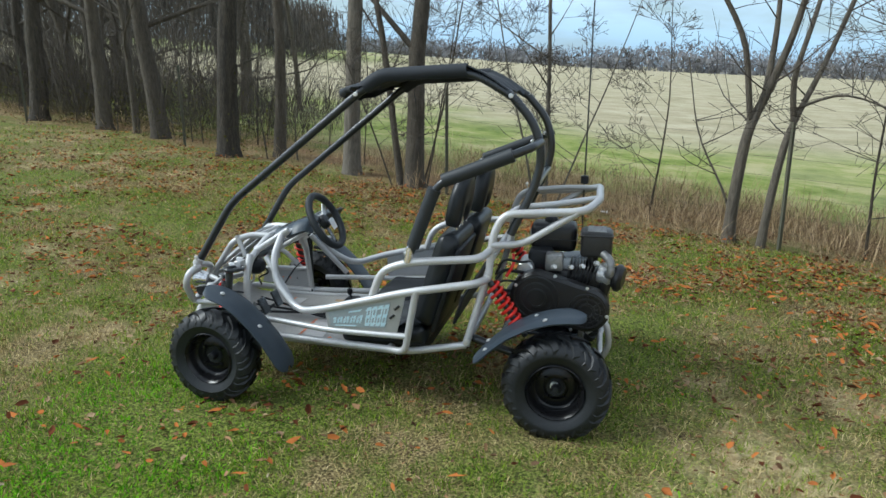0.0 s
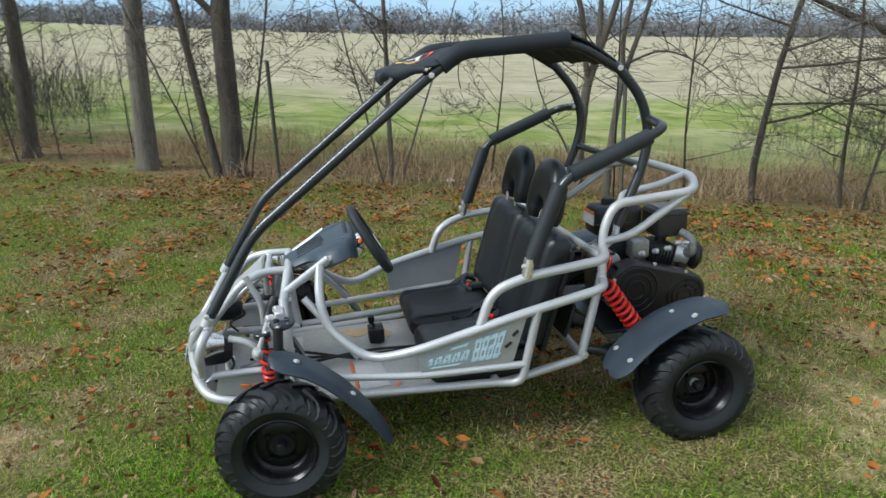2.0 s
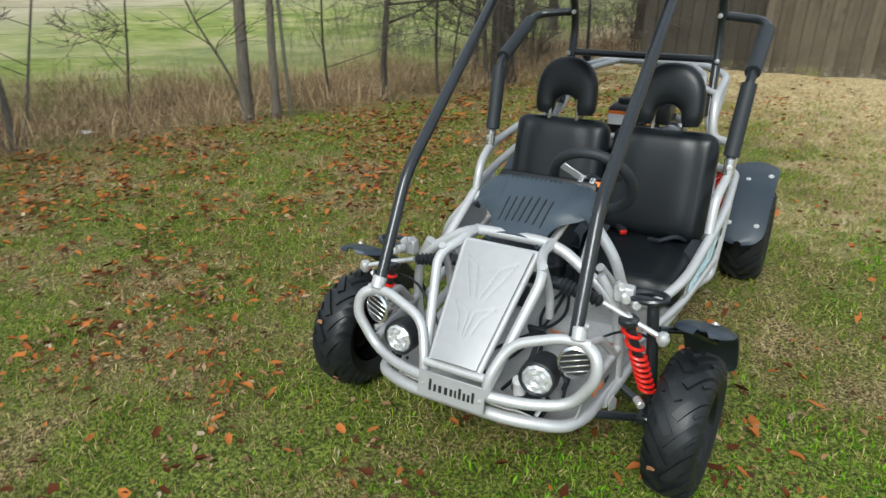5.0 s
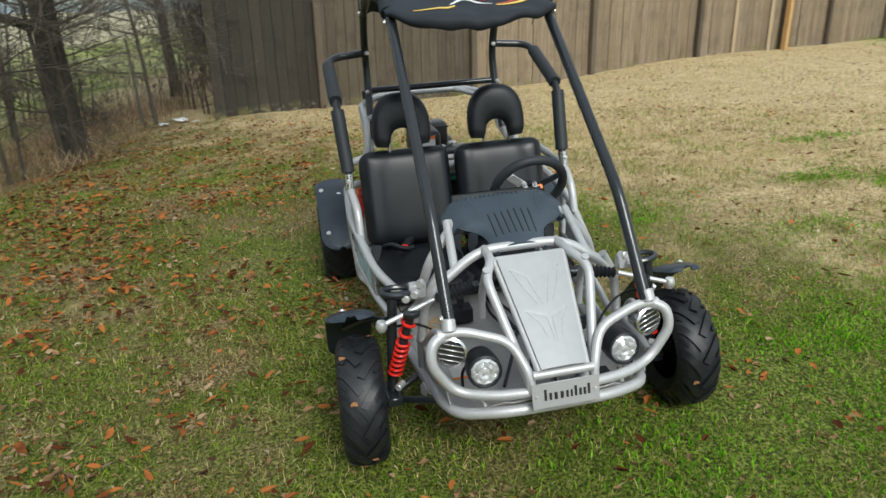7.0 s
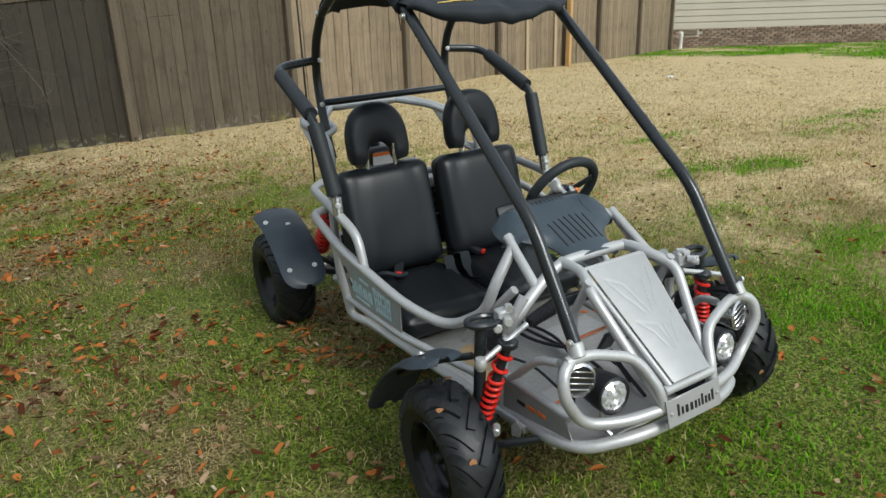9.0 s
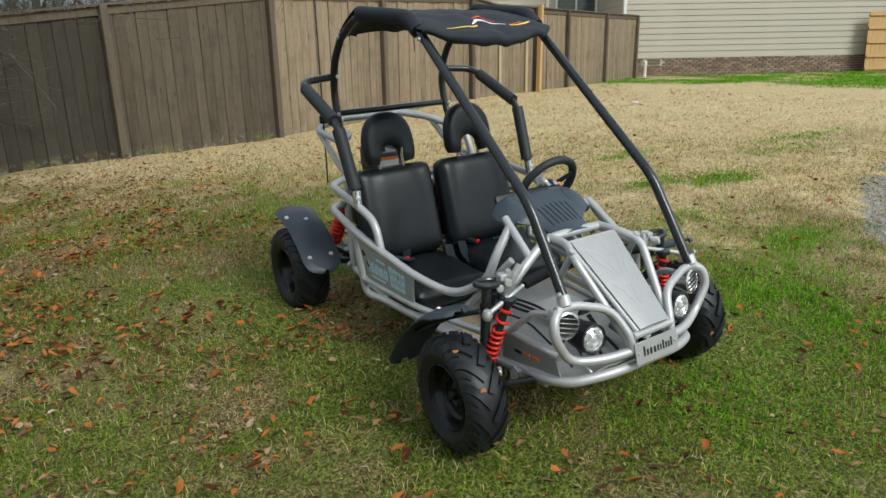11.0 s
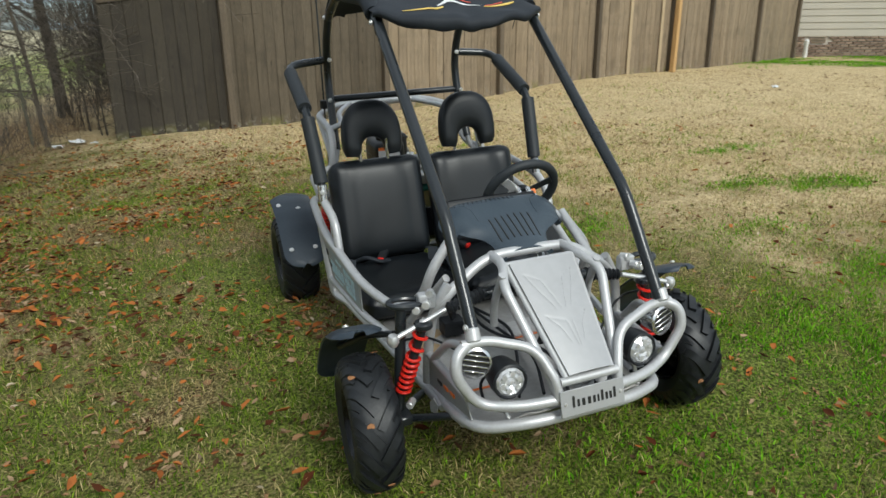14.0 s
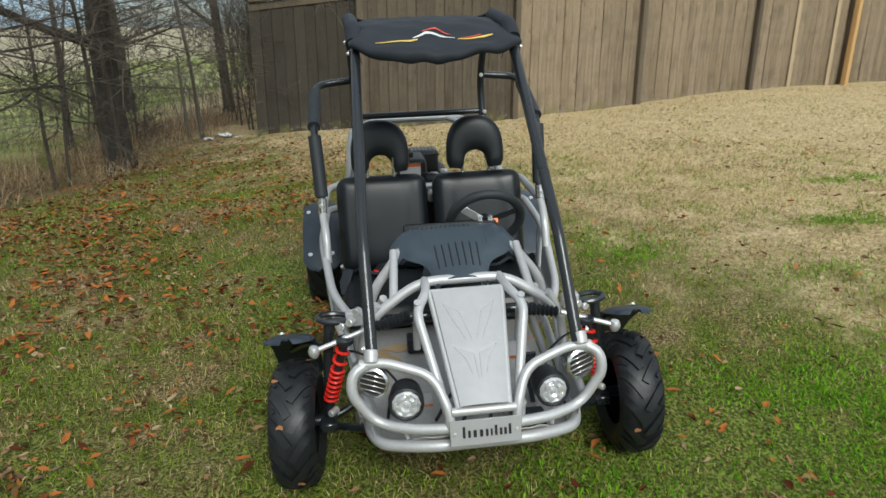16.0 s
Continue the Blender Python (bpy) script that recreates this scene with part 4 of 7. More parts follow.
# silver hood panel with pressed grooves
A, B = Vector((-0.002, -0.692, 0.602)), Vector((0, -0.958, 0.392))
along, wide = (B - A).normalized(), Vector((1, 0, 0))
up = wide.cross(along).normalized()
if up.z < 0:
    up = -up
LEN = (B - A).length


def hood(u, v, lift=0.0):
    w = 0.098 + (0.063 - 0.098) * v
    return A + along * (LEN * v) + wide * (w * u) + up * (lift + 0.006 * (1 - u * u))


NV, NU = 72, 48
grid = np.array([[tuple(hood(-1 + 2 * j / NU, i / NV)) for j in range(NU + 1)] for i in range(NV + 1)])


def groove(p, q, half=0.0040, depth=0.0009):
    a2, b3 = np.array([p[0] * 0.08, p[1] * LEN]), np.array([q[0] * 0.08, q[1] * LEN])
    vv, uu = np.meshgrid(np.linspace(0, 1, NV + 1) * LEN, np.linspace(-1, 1, NU + 1) * 0.08, indexing="ij")
    w2 = np.stack([uu, vv], -1)
    t = np.clip((w2 - a2) @ (b3 - a2) / ((b3 - a2) @ (b3 - a2)), 0, 1)
    d = np.linalg.norm(w2 - a2 - t[..., None] * (b3 - a2), axis=-1)
    return depth * np.clip(1 - d / half, 0, 1)


EMBLEM = ([(0.77, 0.12), (0.36, 0.20), (0.08, 0.46)], [(0.77, 0.12), (0.58, 0.28), (0.40, 0.38), (0.28, 0.46)], [(0.74, 0.51), (0.10, 0.58), (0.05, 0.79)], [(0.74, 0.51), (0.42, 0.62), (0.27, 0.75)])
cut = np.zeros((NV + 1, NU + 1))
for s in SIDES:
    for path in EMBLEM:
        for p, q in zip(path, path[1:]):
            cut = np.maximum(cut, groove((s * p[0], p[1]), (s * q[0], q[1])))
grid = grid - np.array(up) * cut[..., None]
hood_panel = part("hood_panel", strip(grid, 0.004), sheet, kart, "silver pressed hood panel with an angular emblem", angle=50)
# thin grey lines paint in the shade of the shallow pressed grooves
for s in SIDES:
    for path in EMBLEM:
        part("groove_shade_line", sweep([hood(s * u, v, 0.0008) for u, v in path], 0.0009, 5), groove_shade_m, hood_panel)
for s in SIDES:
    part("hood_edge_tube", sweep([hood(s * 1.06, -0.02, -0.012), hood(s * 1.06, 1.0, -0.012)], 0.0095, 10), silver, kart)
part("panel_edge", sweep([hood(-1, 0), hood(1, 0)], 0.003, 6), sheet, hood_panel)
# name plate with plain bars for the lettering
plate_o = part("name_plate", rbox(0.190, 0.004, 0.070, 0.0015, 1, (0, -0.9745, 0.3215), rot(-14)), sheet, kart, "silver front plate with black lettering bars")
for k, (x, w, h) in enumerate(((-0.058, 0.011, 0.030), (-0.044, 0.011, 0.019), (-0.029, 0.014, 0.019), (-0.012, 0.014, 0.019), (0.003, 0.011, 0.019), (0.015, 0.008, 0.019), (0.027, 0.011, 0.028), (0.040, 0.011, 0.019), (0.052, 0.011, 0.019), (0.064, 0.011, 0.028))):
    part("letter_bar", moved(rbox(w * 0.62, 0.002, h, 0), Matrix.Translation((x, -0.9770, 0.3215)) @ rot(-14).to_4x4() @ Matrix.Translation((0, 0, -0.012 + h / 2))), letter_m, plate_o)
for s in SIDES:
    bolt((s * 0.082, -0.977, 0.3215), (0, -1, 0.2), 0.005, 0.004, parent=plate_o)

# lamps and chrome horns
for s in SIDES:
    c, w = Vector((s * 0.200, -0.893, 0.376)), Vector((s * 0.06, -1, 0.10)).normalized()
    lamp = part("headlamp", moved(lathe([(0.0001, -0.090), (0.026, -0.088), (0.042, -0.066), (0.0480, -0.020), (0.0475, 0.0), (0.0475, 0.010), (0.043, 0.013), (0.038, 0.008), (0.0001, 0.008)], 28), aim(c, c + w)), plastic, kart, "round black headlamp with a clear faceted lens")
    part("lens", moved(lathe([(0.0395, 0.009), (0.033, 0.0145), (0.027, 0.0095), (0.019, 0.0155), (0.012, 0.0100), (0.006, 0.0165), (0.0001, 0.017)], 11), aim(c, c + w)), lens_m, lamp, "clear lens with bright faceted reflector", smooth=False)
    m = aim(c, c + w)
    for k in range(6):
        a = 2 * math.pi * k / 6 + 0.3
        rr = 0.0235
        part("reflector_cell", moved(lathe([(0.0085, 0.0125), (0.0075, 0.0160), (0.0001, 0.0170)], 6), m @ Matrix.Translation((rr * math.cos(a), rr * math.sin(a), 0))), lens_m, lamp)
    part("lamp_bracket", tube([c + Vector((0, 0.03, -0.045)), c + Vector((s * 0.01, 0.02, -0.09)), (s * 0.20, -0.90, 0.265)], 0.006, 0.02, 6), zinc, kart)
    part("lamp_cable", tube([c + Vector((0, 0.07, 0)), c + Vector((s * 0.04, 0.10, -0.05)), c + Vector((s * 0.055, 0.02, -0.085)), c + Vector((0.02 * s, 0.06, -0.11))], 0.0045, 0.05, 6), plastic, kart)
    h0, hw = Vector((s * 0.283, -0.868, 0.434)), Vector((s * 0.22, -1, 0.15)).normalized()
    m = aim(h0, h0 + hw)
    horn = part("horn", moved(lathe([(0.0001, -0.05), (0.03, -0.048), (0.036, -0.02), (0.0425, 0.0), (0.0425, 0.006), (0.036, 0.010), (0.034, 0.002), (0.0001, 0.002)], 26), m), chrome, kart, "chrome horn with a slatted grille")
    part("horn_mouth", moved(lathe([(0.0345, 0.0032), (0.0001, 0.0035)], 20), m), letter_m, horn)
    for k in range(4):
        x = -0.0215 + 0.0143 * k
        part("grille_slat", moved(rbox(2 * math.sqrt(0.0345**2 - x * x), 0.0042, 0.004, 0.001, 1), m @ rot(0, 0, 14 * s).to_4x4() @ Matrix.Translation((0, x, 0.007))), chrome, horn)

# dash cowl: blue-black moulding with vents
def cowl_at(u, v, lift=0.0):
    half = float(np.interp(v, (0, 0.05, 0.12, 0.22, 0.34, 0.43, 0.49, 0.545, 0.60, 0.67, 0.78, 1.0), (0.165, 0.180, 0.190, 0.197, 0.195, 0.184, 0.167, 0.140, 0.113, 0.094, 0.083, 0.077)))
    y, z = -0.376 - 0.240 * v, 0.686 - 0.084 * v - 0.010 * v * v
    drop = (0.034 if v < 0.5 else 0.012) * abs(u) ** 8 + 0.018 * max(0, 0.08 - v) * 12
    ear = 0.010 * math.exp(-(((abs(u) - 0.74) / 0.2) ** 2 + ((v - 0.30) / 0.22) ** 2))
    return (half * u, y, z - drop + 0.012 * (1 - u * u) + ear + lift)


rows = [[cowl_at(-1 + 2 * j / 28, i / 28) for j in range(29)] for i in range(29)]
dash = part("dash_cowl", strip([list(reversed(r)) for r in rows], 0.016), cowl_m, kart, "blue-black moulded dash cowl with vent slots", angle=60)
for k in range(7):
    x = -0.066 + 0.022 * k
    v0, v1 = 0.42 + 0.012 * abs(k - 4), 0.82
    pts = []
    for i in range(7):
        v = v0 + (v1 - v0) * i / 6
        half = cowl_at(1.0, v)[0]
        pts.append(cowl_at(x * (1 - 0.06 * i / 6) / half, v, 0.0085))
    part("vent_slot", sweep(pts, 0.0028, 6), letter_m, dash)
for k in range(14):
    p, q = cowl_at(-0.75 + 0.08 * k, 0.075, 0.008), cowl_at(-0.75 + 0.08 * k, 0.135, 0.008)
    part("vent_rib", sweep([p, q], 0.002, 5), plastic, dash)
for s in SIDES:
    rim = [cowl_at(s * (0.70 + 0.19 * math.cos(t)), 0.32 + 0.20 * math.sin(t), 0.0075) for t in (math.pi * (0.75 + 0.75 * i / 12) for i in range(13))]
    part("cowl_rim", sweep(rim, 0.0024, 6), cowl_m, dash)
part("dash_back", rbox(0.31, 0.02, 0.075, 0.012, 2, (0, -0.376, 0.664), rot(-28)), plastic, dash)
part("switch", rbox(0.022, 0.012, 0.016, 0.002, 1, (0.150, -0.358, 0.690), rot(-28)), orange, dash, "orange rocker switch")
for x in (0.135, 0.10):
    part("key_switch", rod((x, -0.368, 0.690), (x, -0.348, 0.700), 0.010, 12, 0.002), chrome, dash)
part("gauge_label", rbox(0.045, 0.003, 0.036, 0.001, 1, (0.10, -0.357, 0.672), rot(-28)), white, dash)

# steering wheel
sw_c = Vector((0.125, -0.324, 0.684))
up_w = Vector((0.10, -0.478, 0.868)).normalized()
ax_w = Vector((0, 0.868, 0.478))
ax_w = (ax_w - up_w * ax_w.dot(up_w)).normalized()
rt_w = up_w.cross(ax_w).normalized()
sw_m = Matrix((rt_w, up_w, ax_w)).transposed().to_4x4()
sw_m.translation = sw_c
ring = [(0.119 * math.cos(a), 0.119 * math.sin(a), 0) for a in (2 * math.pi * i / 36 for i in range(37))]
steer = part("steering_wheel", moved(sweep(ring, 0.0155, 12, False), sw_m), foam_m, kart, "black padded steering wheel")
for k in (35, 145, 270):
    a = radians(k)
    part("spoke", moved(rbox(0.094, 0.028, 0.004, 0.001, 1), sw_m @ rot(0, 0, k).to_4x4() @ Matrix.Translation((0.058, 0, -0.012))), zinc if k == 35 else cage_m, steer)
part("hub", moved(lathe([(0.0001, 0.008), (0.026, 0.006), (0.032, -0.004), (0.032, -0.02), (0.0001, -0.022)], 20), sw_m), plastic, steer)
part("steering_column", rod(sw_c - ax_w * 0.02, Vector((0.06, -0.64, 0.50)), 0.011, 10), zinc, kart)
part("instruction_tag", moved(rbox(0.048, 0.050, 0.002, 0.001, 1), sw_m @ Matrix.Translation((0.008, -0.025, 0.018))), white, steer, "white instruction tag on the hub")
part("column_bracket", rbox(0.055, 0.05, 0.035, 0.004, 1, tuple(sw_c - ax_w * 0.06), rot(-28)), chrome, kart)


# seats
def seat(s):
    # backrest: a padded slab that leans back
    for name, size, at, lean, puff in (("backrest", (0.372, 0.075, 0.39), (s * 0.197, 0.224 + (0.018 if s < 0 else 0), 0.512), -17, 0.018), ("seat_cushion", (0.366, 0.37, 0.075), (s * 0.197, 0.005, 0.272), 4, 0.020)):
        bm = bmesh.new()
        bmesh.ops.create_cube(bm, size=1)
        bmesh.ops.subdivide_edges(bm, edges=bm.edges[:], cuts=15, use_grid_fill=True)
        flat = 1 if name == "backrest" else 2
        for v in bm.verts:
            c0 = [math.copysign(abs(t * 2) ** 0.6, t) for t in v.co]
            e = [abs(t) for i, t in enumerate(c0) if i != flat]
            edge = (1 - e[0] ** 6) * (1 - e[1] ** 6)
            p = Vector([c0[i] * size[i] / 2 for i in range(3)])
            lim = [size[i] / 2 for i in range(3)]
            core = Vector([max(-(lim[i] - 0.034), min(lim[i] - 0.034, p[i])) for i in range(3)])
            if (p - core).length > 1e-6:
                p = core + (p - core).normalized() * min(0.034, (p - core).length)
            r = 0.055
            other = [i for i in range(3) if i != flat]
            q = [max(abs(p[i]) - (lim[i] - r), 0) for i in other]
            dd = math.hypot(*q)
            if dd > r:
                for i, t in zip(other, q):
                    sgn = 1 if p[i] > 0 else -1
                    p[i] = sgn * (lim[i] - r + t * r / dd)
            p[flat] += (puff if c0[flat] > 0 else -puff * 0.4) * edge * abs(c0[flat]) if flat == 2 else (-puff if c0[flat] < 0 else puff * 0.4) * edge * abs(c0[flat])
            groove_k = math.exp(-((abs(p[0]) - 0.118 + 0.10 * max(0, abs(c0[2 if flat == 1 else 1]) - 0.3) ** 2 * 0.4) / 0.014) ** 2)
            front = c0[flat] > 0 if flat == 2 else c0[flat] < 0
            if front and abs(c0[flat]) > 0.95:
                p[flat] += (-0.006 if flat == 2 else 0.006) * groove_k
            if name == "seat_cushion":
                p[2] += 0.02 * max(0, -c0[1]) ** 3 - 0.02 * max(0, -c0[1] - 0.8) * 2
            v.co = p
        m = Matrix.Translation(at) @ rot(lean).to_4x4()
        bmesh.ops.transform(bm, matrix=m, verts=bm.verts)
        ob = part(name, bm, vinyl, kart, "black vinyl " + name.replace("_", " "), angle=60)
        for x in (-0.105, 0.105):
            if name == "backrest":
                continue
            pts = [(x, -0.15 + 0.30 * k / 6, 0.0455 - 0.005 * abs(k - 3) / 3 + 0.012 * max(0, (3 - k) / 3) ** 3) for k in range(7)]
            part("seam", moved(sweep(pts, 0.0012, 5), m), vinyl, ob)
    # thick arched head pad with a notch in its foot, on two posts
    ring_v, ring_f, cols, around = [], [], 25, 20
    lean = Matrix.Translation((0, 0.283, 0.80)) @ rot(-12).to_4x4() @ Matrix.Translation((0, -0.283, -0.80))
    for i in range(cols):
        a = math.pi * (1 - max(0.0, min(1.0, (i - 4) / (cols - 9))))
        low = 0.030 * (4 - i if i < 4 else i - (cols - 5) if i > cols - 5 else 0) / 1.6
        ca, sa = math.cos(a), math.sin(a)
        o_ = Vector((0.119 * math.copysign(abs(ca) ** 0.8, ca) * (1 - 0.04 * sa), 0, 0.795 - low + 0.134 * abs(sa) ** 0.85))
        i_ = Vector((0.045 * ca, 0, min(0.787 - low, 0.745) - 0.0 + 0.042 * abs(sa)))
        tip = 0.72 if i in (0, cols - 1) else 0.93 if i in (1, cols - 2) else 1.0
        c, hf = (o_ + i_) / 2, (o_ - i_) / 2 * tip
        for k in range(around):
            t = 2 * math.pi * k / around
            ct, st = math.cos(t), math.sin(t)
            q = c + hf * math.copysign(abs(ct) ** 0.72, ct) + Vector((s * 0.195, 0.283 + (0.024 if s < 0 else 0) + 0.033 * tip * math.copysign(abs(st) ** 0.8, st), 0))
            ring_v.append(tuple(lean @ q))
        if i:
            o0, o1 = (i - 1) * around, i * around
            ring_f += [(o0 + k, o0 + (k + 1) % around, o1 + (k + 1) % around, o1 + k) for k in range(around)]
    ring_f += [tuple(range(around))[::-1], tuple(range((cols - 1) * around, cols * around))]
    head = part("headrest", (ring_v, ring_f), vinyl, kart, "black arched head pad", angle=60)
    for x in (-0.055, 0.055):
        part("headrest_post", rod((s * 0.197 + x, 0.275, 0.66), (s * 0.197 + x, 0.281, 0.775), 0.0075, 10), chrome, head)
    # back board behind the pad
    part("seat_board", rbox(0.34, 0.02, 0.36, 0.008, 2, (s * 0.200, 0.260, 0.475), rot(-17)), plastic, kart)
    # lap belt: strap, buckle and loose webbing
    for k in (-1, 1):
        x = s * 0.200 + k * 0.165
        belt = [[(x + k * 0.004 * w + 0.01 * math.sin(t * 2), 0.165 - 0.045 * t, 0.345 - 0.010 * t + 0.022 * math.sin(t * 1.6) + 0.004 * w)] for t in range(5) for w in (0,)]
        pts = [p[0] for p in belt]
        rows = [[(p[0] - 0.02, p[1], p[2] + 0.002), (p[0], p[1], p[2] + 0.004), (p[0] + 0.02, p[1], p[2])] for p in pts]
        part("seat_belt", strip(rows, 0.003), fabric, kart, "black lap belt webbing")
    bx = -0.226 if s < 0 else 0.10
    part("belt_buckle", rbox(0.032, 0.062, 0.022, 0.004, 2, (bx, 0.135, 0.352), rot(18, 0, 35 * s)), plastic, kart)
    part("buckle_button", rbox(0.024, 0.012, 0.016, 0.003, 2, (bx + 0.018 * s, 0.102, 0.350), rot(18, 0, 35 * s)), red, kart, "red belt release button")
    part("belt_tail", tube([(s * 0.33, 0.15, 0.340), (s * 0.30, 0.10, 0.372), (s * 0.25, 0.08, 0.350), (s * 0.21, 0.11, 0.340)], 0.008, 0.05, 8), fabric, kart)


for s in SIDES:
    seat(s)
part("seat_box", rbox(0.72, 0.30, 0.080, 0.01, 2, (0, 0.03, 0.245)), plastic, kart)
part("seat_back_panel", rbox(0.72, 0.012, 0.12, 0.004, 1, (0, 0.31, 0.40), rot(-17)), plastic, kart)


# wheels
def tyre_profile(rad, half, rim):
    return [(rim, -half * 0.72), (rim + 0.012, -half * 0.82), (rim + 0.035, -half * 0.98), (rad - 0.045, -half), (rad - 0.022, -half * 0.93), (rad - 0.008, -half * 0.72), (rad - 0.002, -half * 0.4), (rad, 0),
            (rad - 0.002, half * 0.4), (rad - 0.008, half * 0.72), (rad - 0.022, half * 0.93), (rad - 0.045, half), (rim + 0.035, half * 0.98), (rim + 0.012, half * 0.82), (rim, half * 0.72)]


def tyre_at(prof_r, x, half, ang, lift):
    t = abs(x) / half
    r = prof_r - 0.008 * (t / 0.72) ** 2 if t < 0.72 else prof_r - 0.008 - 0.030 * ((t - 0.72) / 0.28) ** 1.5
    return ((r + lift) * math.cos(ang), (r + lift) * math.sin(ang), x)


def wheel(name, at, s, rad, half, label):
    """Axle along x; the outside faces away from the kart."""
    carcass = rad - 0.002
    w = part(name, moved(lathe([(0.096, -half * 0.70), (0.098, half * 0.70), (0.104, half * 0.74), (0.1065, half * 0.80), (0.103, half * 0.84), (0.0985, half * 0.76), (0.090, half * 0.60), (0.0885, half * 0.30), (0.082, half * 0.16), (0.076, half * 0.12),
                                      (0.060, half * 0.20), (0.045, half * 0.22), (0.040, half * 0.1), (0.0001, half * 0.1)], 40), Matrix()), rim_m, kart, label)
    m = Matrix.Translation(at) @ rot(0, 0, -3.2 if name == "front_wheel" else 0).to_4x4() @ rot(0, 90 * s, 0).to_4x4()
    w.matrix_local = m
    tyre = part("tyre", lathe(tyre_profile(carcass, half, 0.1025), 56, False), rubber, w, "knobbly black tyre")
    lugs_v, lugs_f = [], []

    def lug(path, width, lift):
        rows_t, rows_b = [], []
        for i, (x, a) in enumerate(path):
            j0, j1 = max(i - 1, 0), min(i + 1, len(path) - 1)
            dx, da = path[j1][0] - path[j0][0], (path[j1][1] - path[j0][1]) * rad
            ln = math.hypot(dx, da)
            px, pa = -da / ln * width / 2, dx / ln * width / 2
            for sg in (-1, 1):
                xx, aa = np.clip(x + sg * px, -half * 0.995, half * 0.995), a + sg * pa / rad
                rows_t.append(tyre_at(carcass, xx, half, aa, lift))
                rows_b.append(tyre_at(carcass, xx, half, aa + sg * 0.014, -0.004))
        k, o = len(rows_t), len(lugs_v)
        lugs_v.extend(rows_t + rows_b)
        for i in range(0, k - 2, 2):
            lugs_f.extend([(o + i, o + i + 1, o + i + 3, o + i + 2), (o + i, o + i + 2, o + k + i + 2, o + k + i), (o + i + 1, o + k + i + 1, o + k + i + 3, o + i + 3)])
        lugs_f.extend([(o, o + k, o + k + 1, o + 1), (o + k - 2, o + k - 1, o + 2 * k - 1, o + 2 * k - 2)])

    count = 14
    for k in range(count):
        a0 = 2 * math.pi * k / count
        for sg in (1, -1):
            off = 0 if sg > 0 else math.pi / count
            lug([(sg * half * t, a0 + off + s * 0.46 * (1 - t) ** 1.25) for t in (0.03, 0.16, 0.30, 0.44, 0.58, 0.70, 0.82, 0.92, 0.995)], 0.0215, 0.0100)
            lug([(sg * half * t, a0 + off + math.pi / count + s * 0.46 * (1 - t) ** 1.25) for t in (0.62, 0.74, 0.86, 0.995)], 0.009, 0.0070)
    part("tread", (lugs_v, lugs_f), rubber, tyre, "chevron tread lugs", angle=30)
    part("hub_cap", lathe([(0.0001, half * 0.55), (0.012, half * 0.54), (0.016, half * 0.46), (0.017, half * 0.12), (0.034, half * 0.16), (0.036, half * 0.08)], 18), plastic, w)
    for k in range(4):
        a = math.pi / 4 + math.pi / 2 * k
        part("wheel_nut", moved(lathe([(0.0001, 0.012), (0.006, 0.011), (0.0085, 0.007), (0.0085, 0)], 8), Matrix.Translation((0.05 * math.cos(a), 0.05 * math.sin(a), half * 0.2))), rim_m, w)
    for k in range(3):
        rr = (0.094, 0.0905, 0.087)[k]
        part("rim_step", lathe([(rr, half * (0.56 - 0.14 * k)), (rr + 0.003, half * (0.58 - 0.14 * k)), (rr + 0.004, half * (0.50 - 0.14 * k))], 36), rim_m, w)
    return w, tyre


for s in SIDES:
    w, ty = wheel("front_wheel", (s * 0.517, -0.657, 0.190), s, 0.185, 0.067, "front wheel with black dished rim")
    mud_rng = random.Random(3 + s)
    for k in range(5):
        a, x = mud_rng.uniform(0, 6.28), mud_rng.uniform(-0.05, 0.05)
        p = Vector(tyre_at(0.183, x, 0.067, a, 0.0092))
        outp = [(0.006 * math.cos(t) * (1 + 0.4 * math.sin(3 * t + k)), 0.013 * math.sin(t) * (1 + 0.25 * math.cos(2 * t))) for t in (2 * math.pi * i / 12 for i in range(12))]
        nrm = Vector((math.cos(a), math.sin(a), 0))
        part("mud_patch", moved(plate(outp, 0.0025, 0.0008), Matrix.Translation(p) @ nrm.to_track_quat("Z", "Y").to_matrix().to_4x4()), mud, ty, "dried orange mud")
    w, ty = wheel("rear_wheel", (s * 0.482, 0.705, 0.182), s, 0.193, 0.081, "rear wheel with black dished rim")

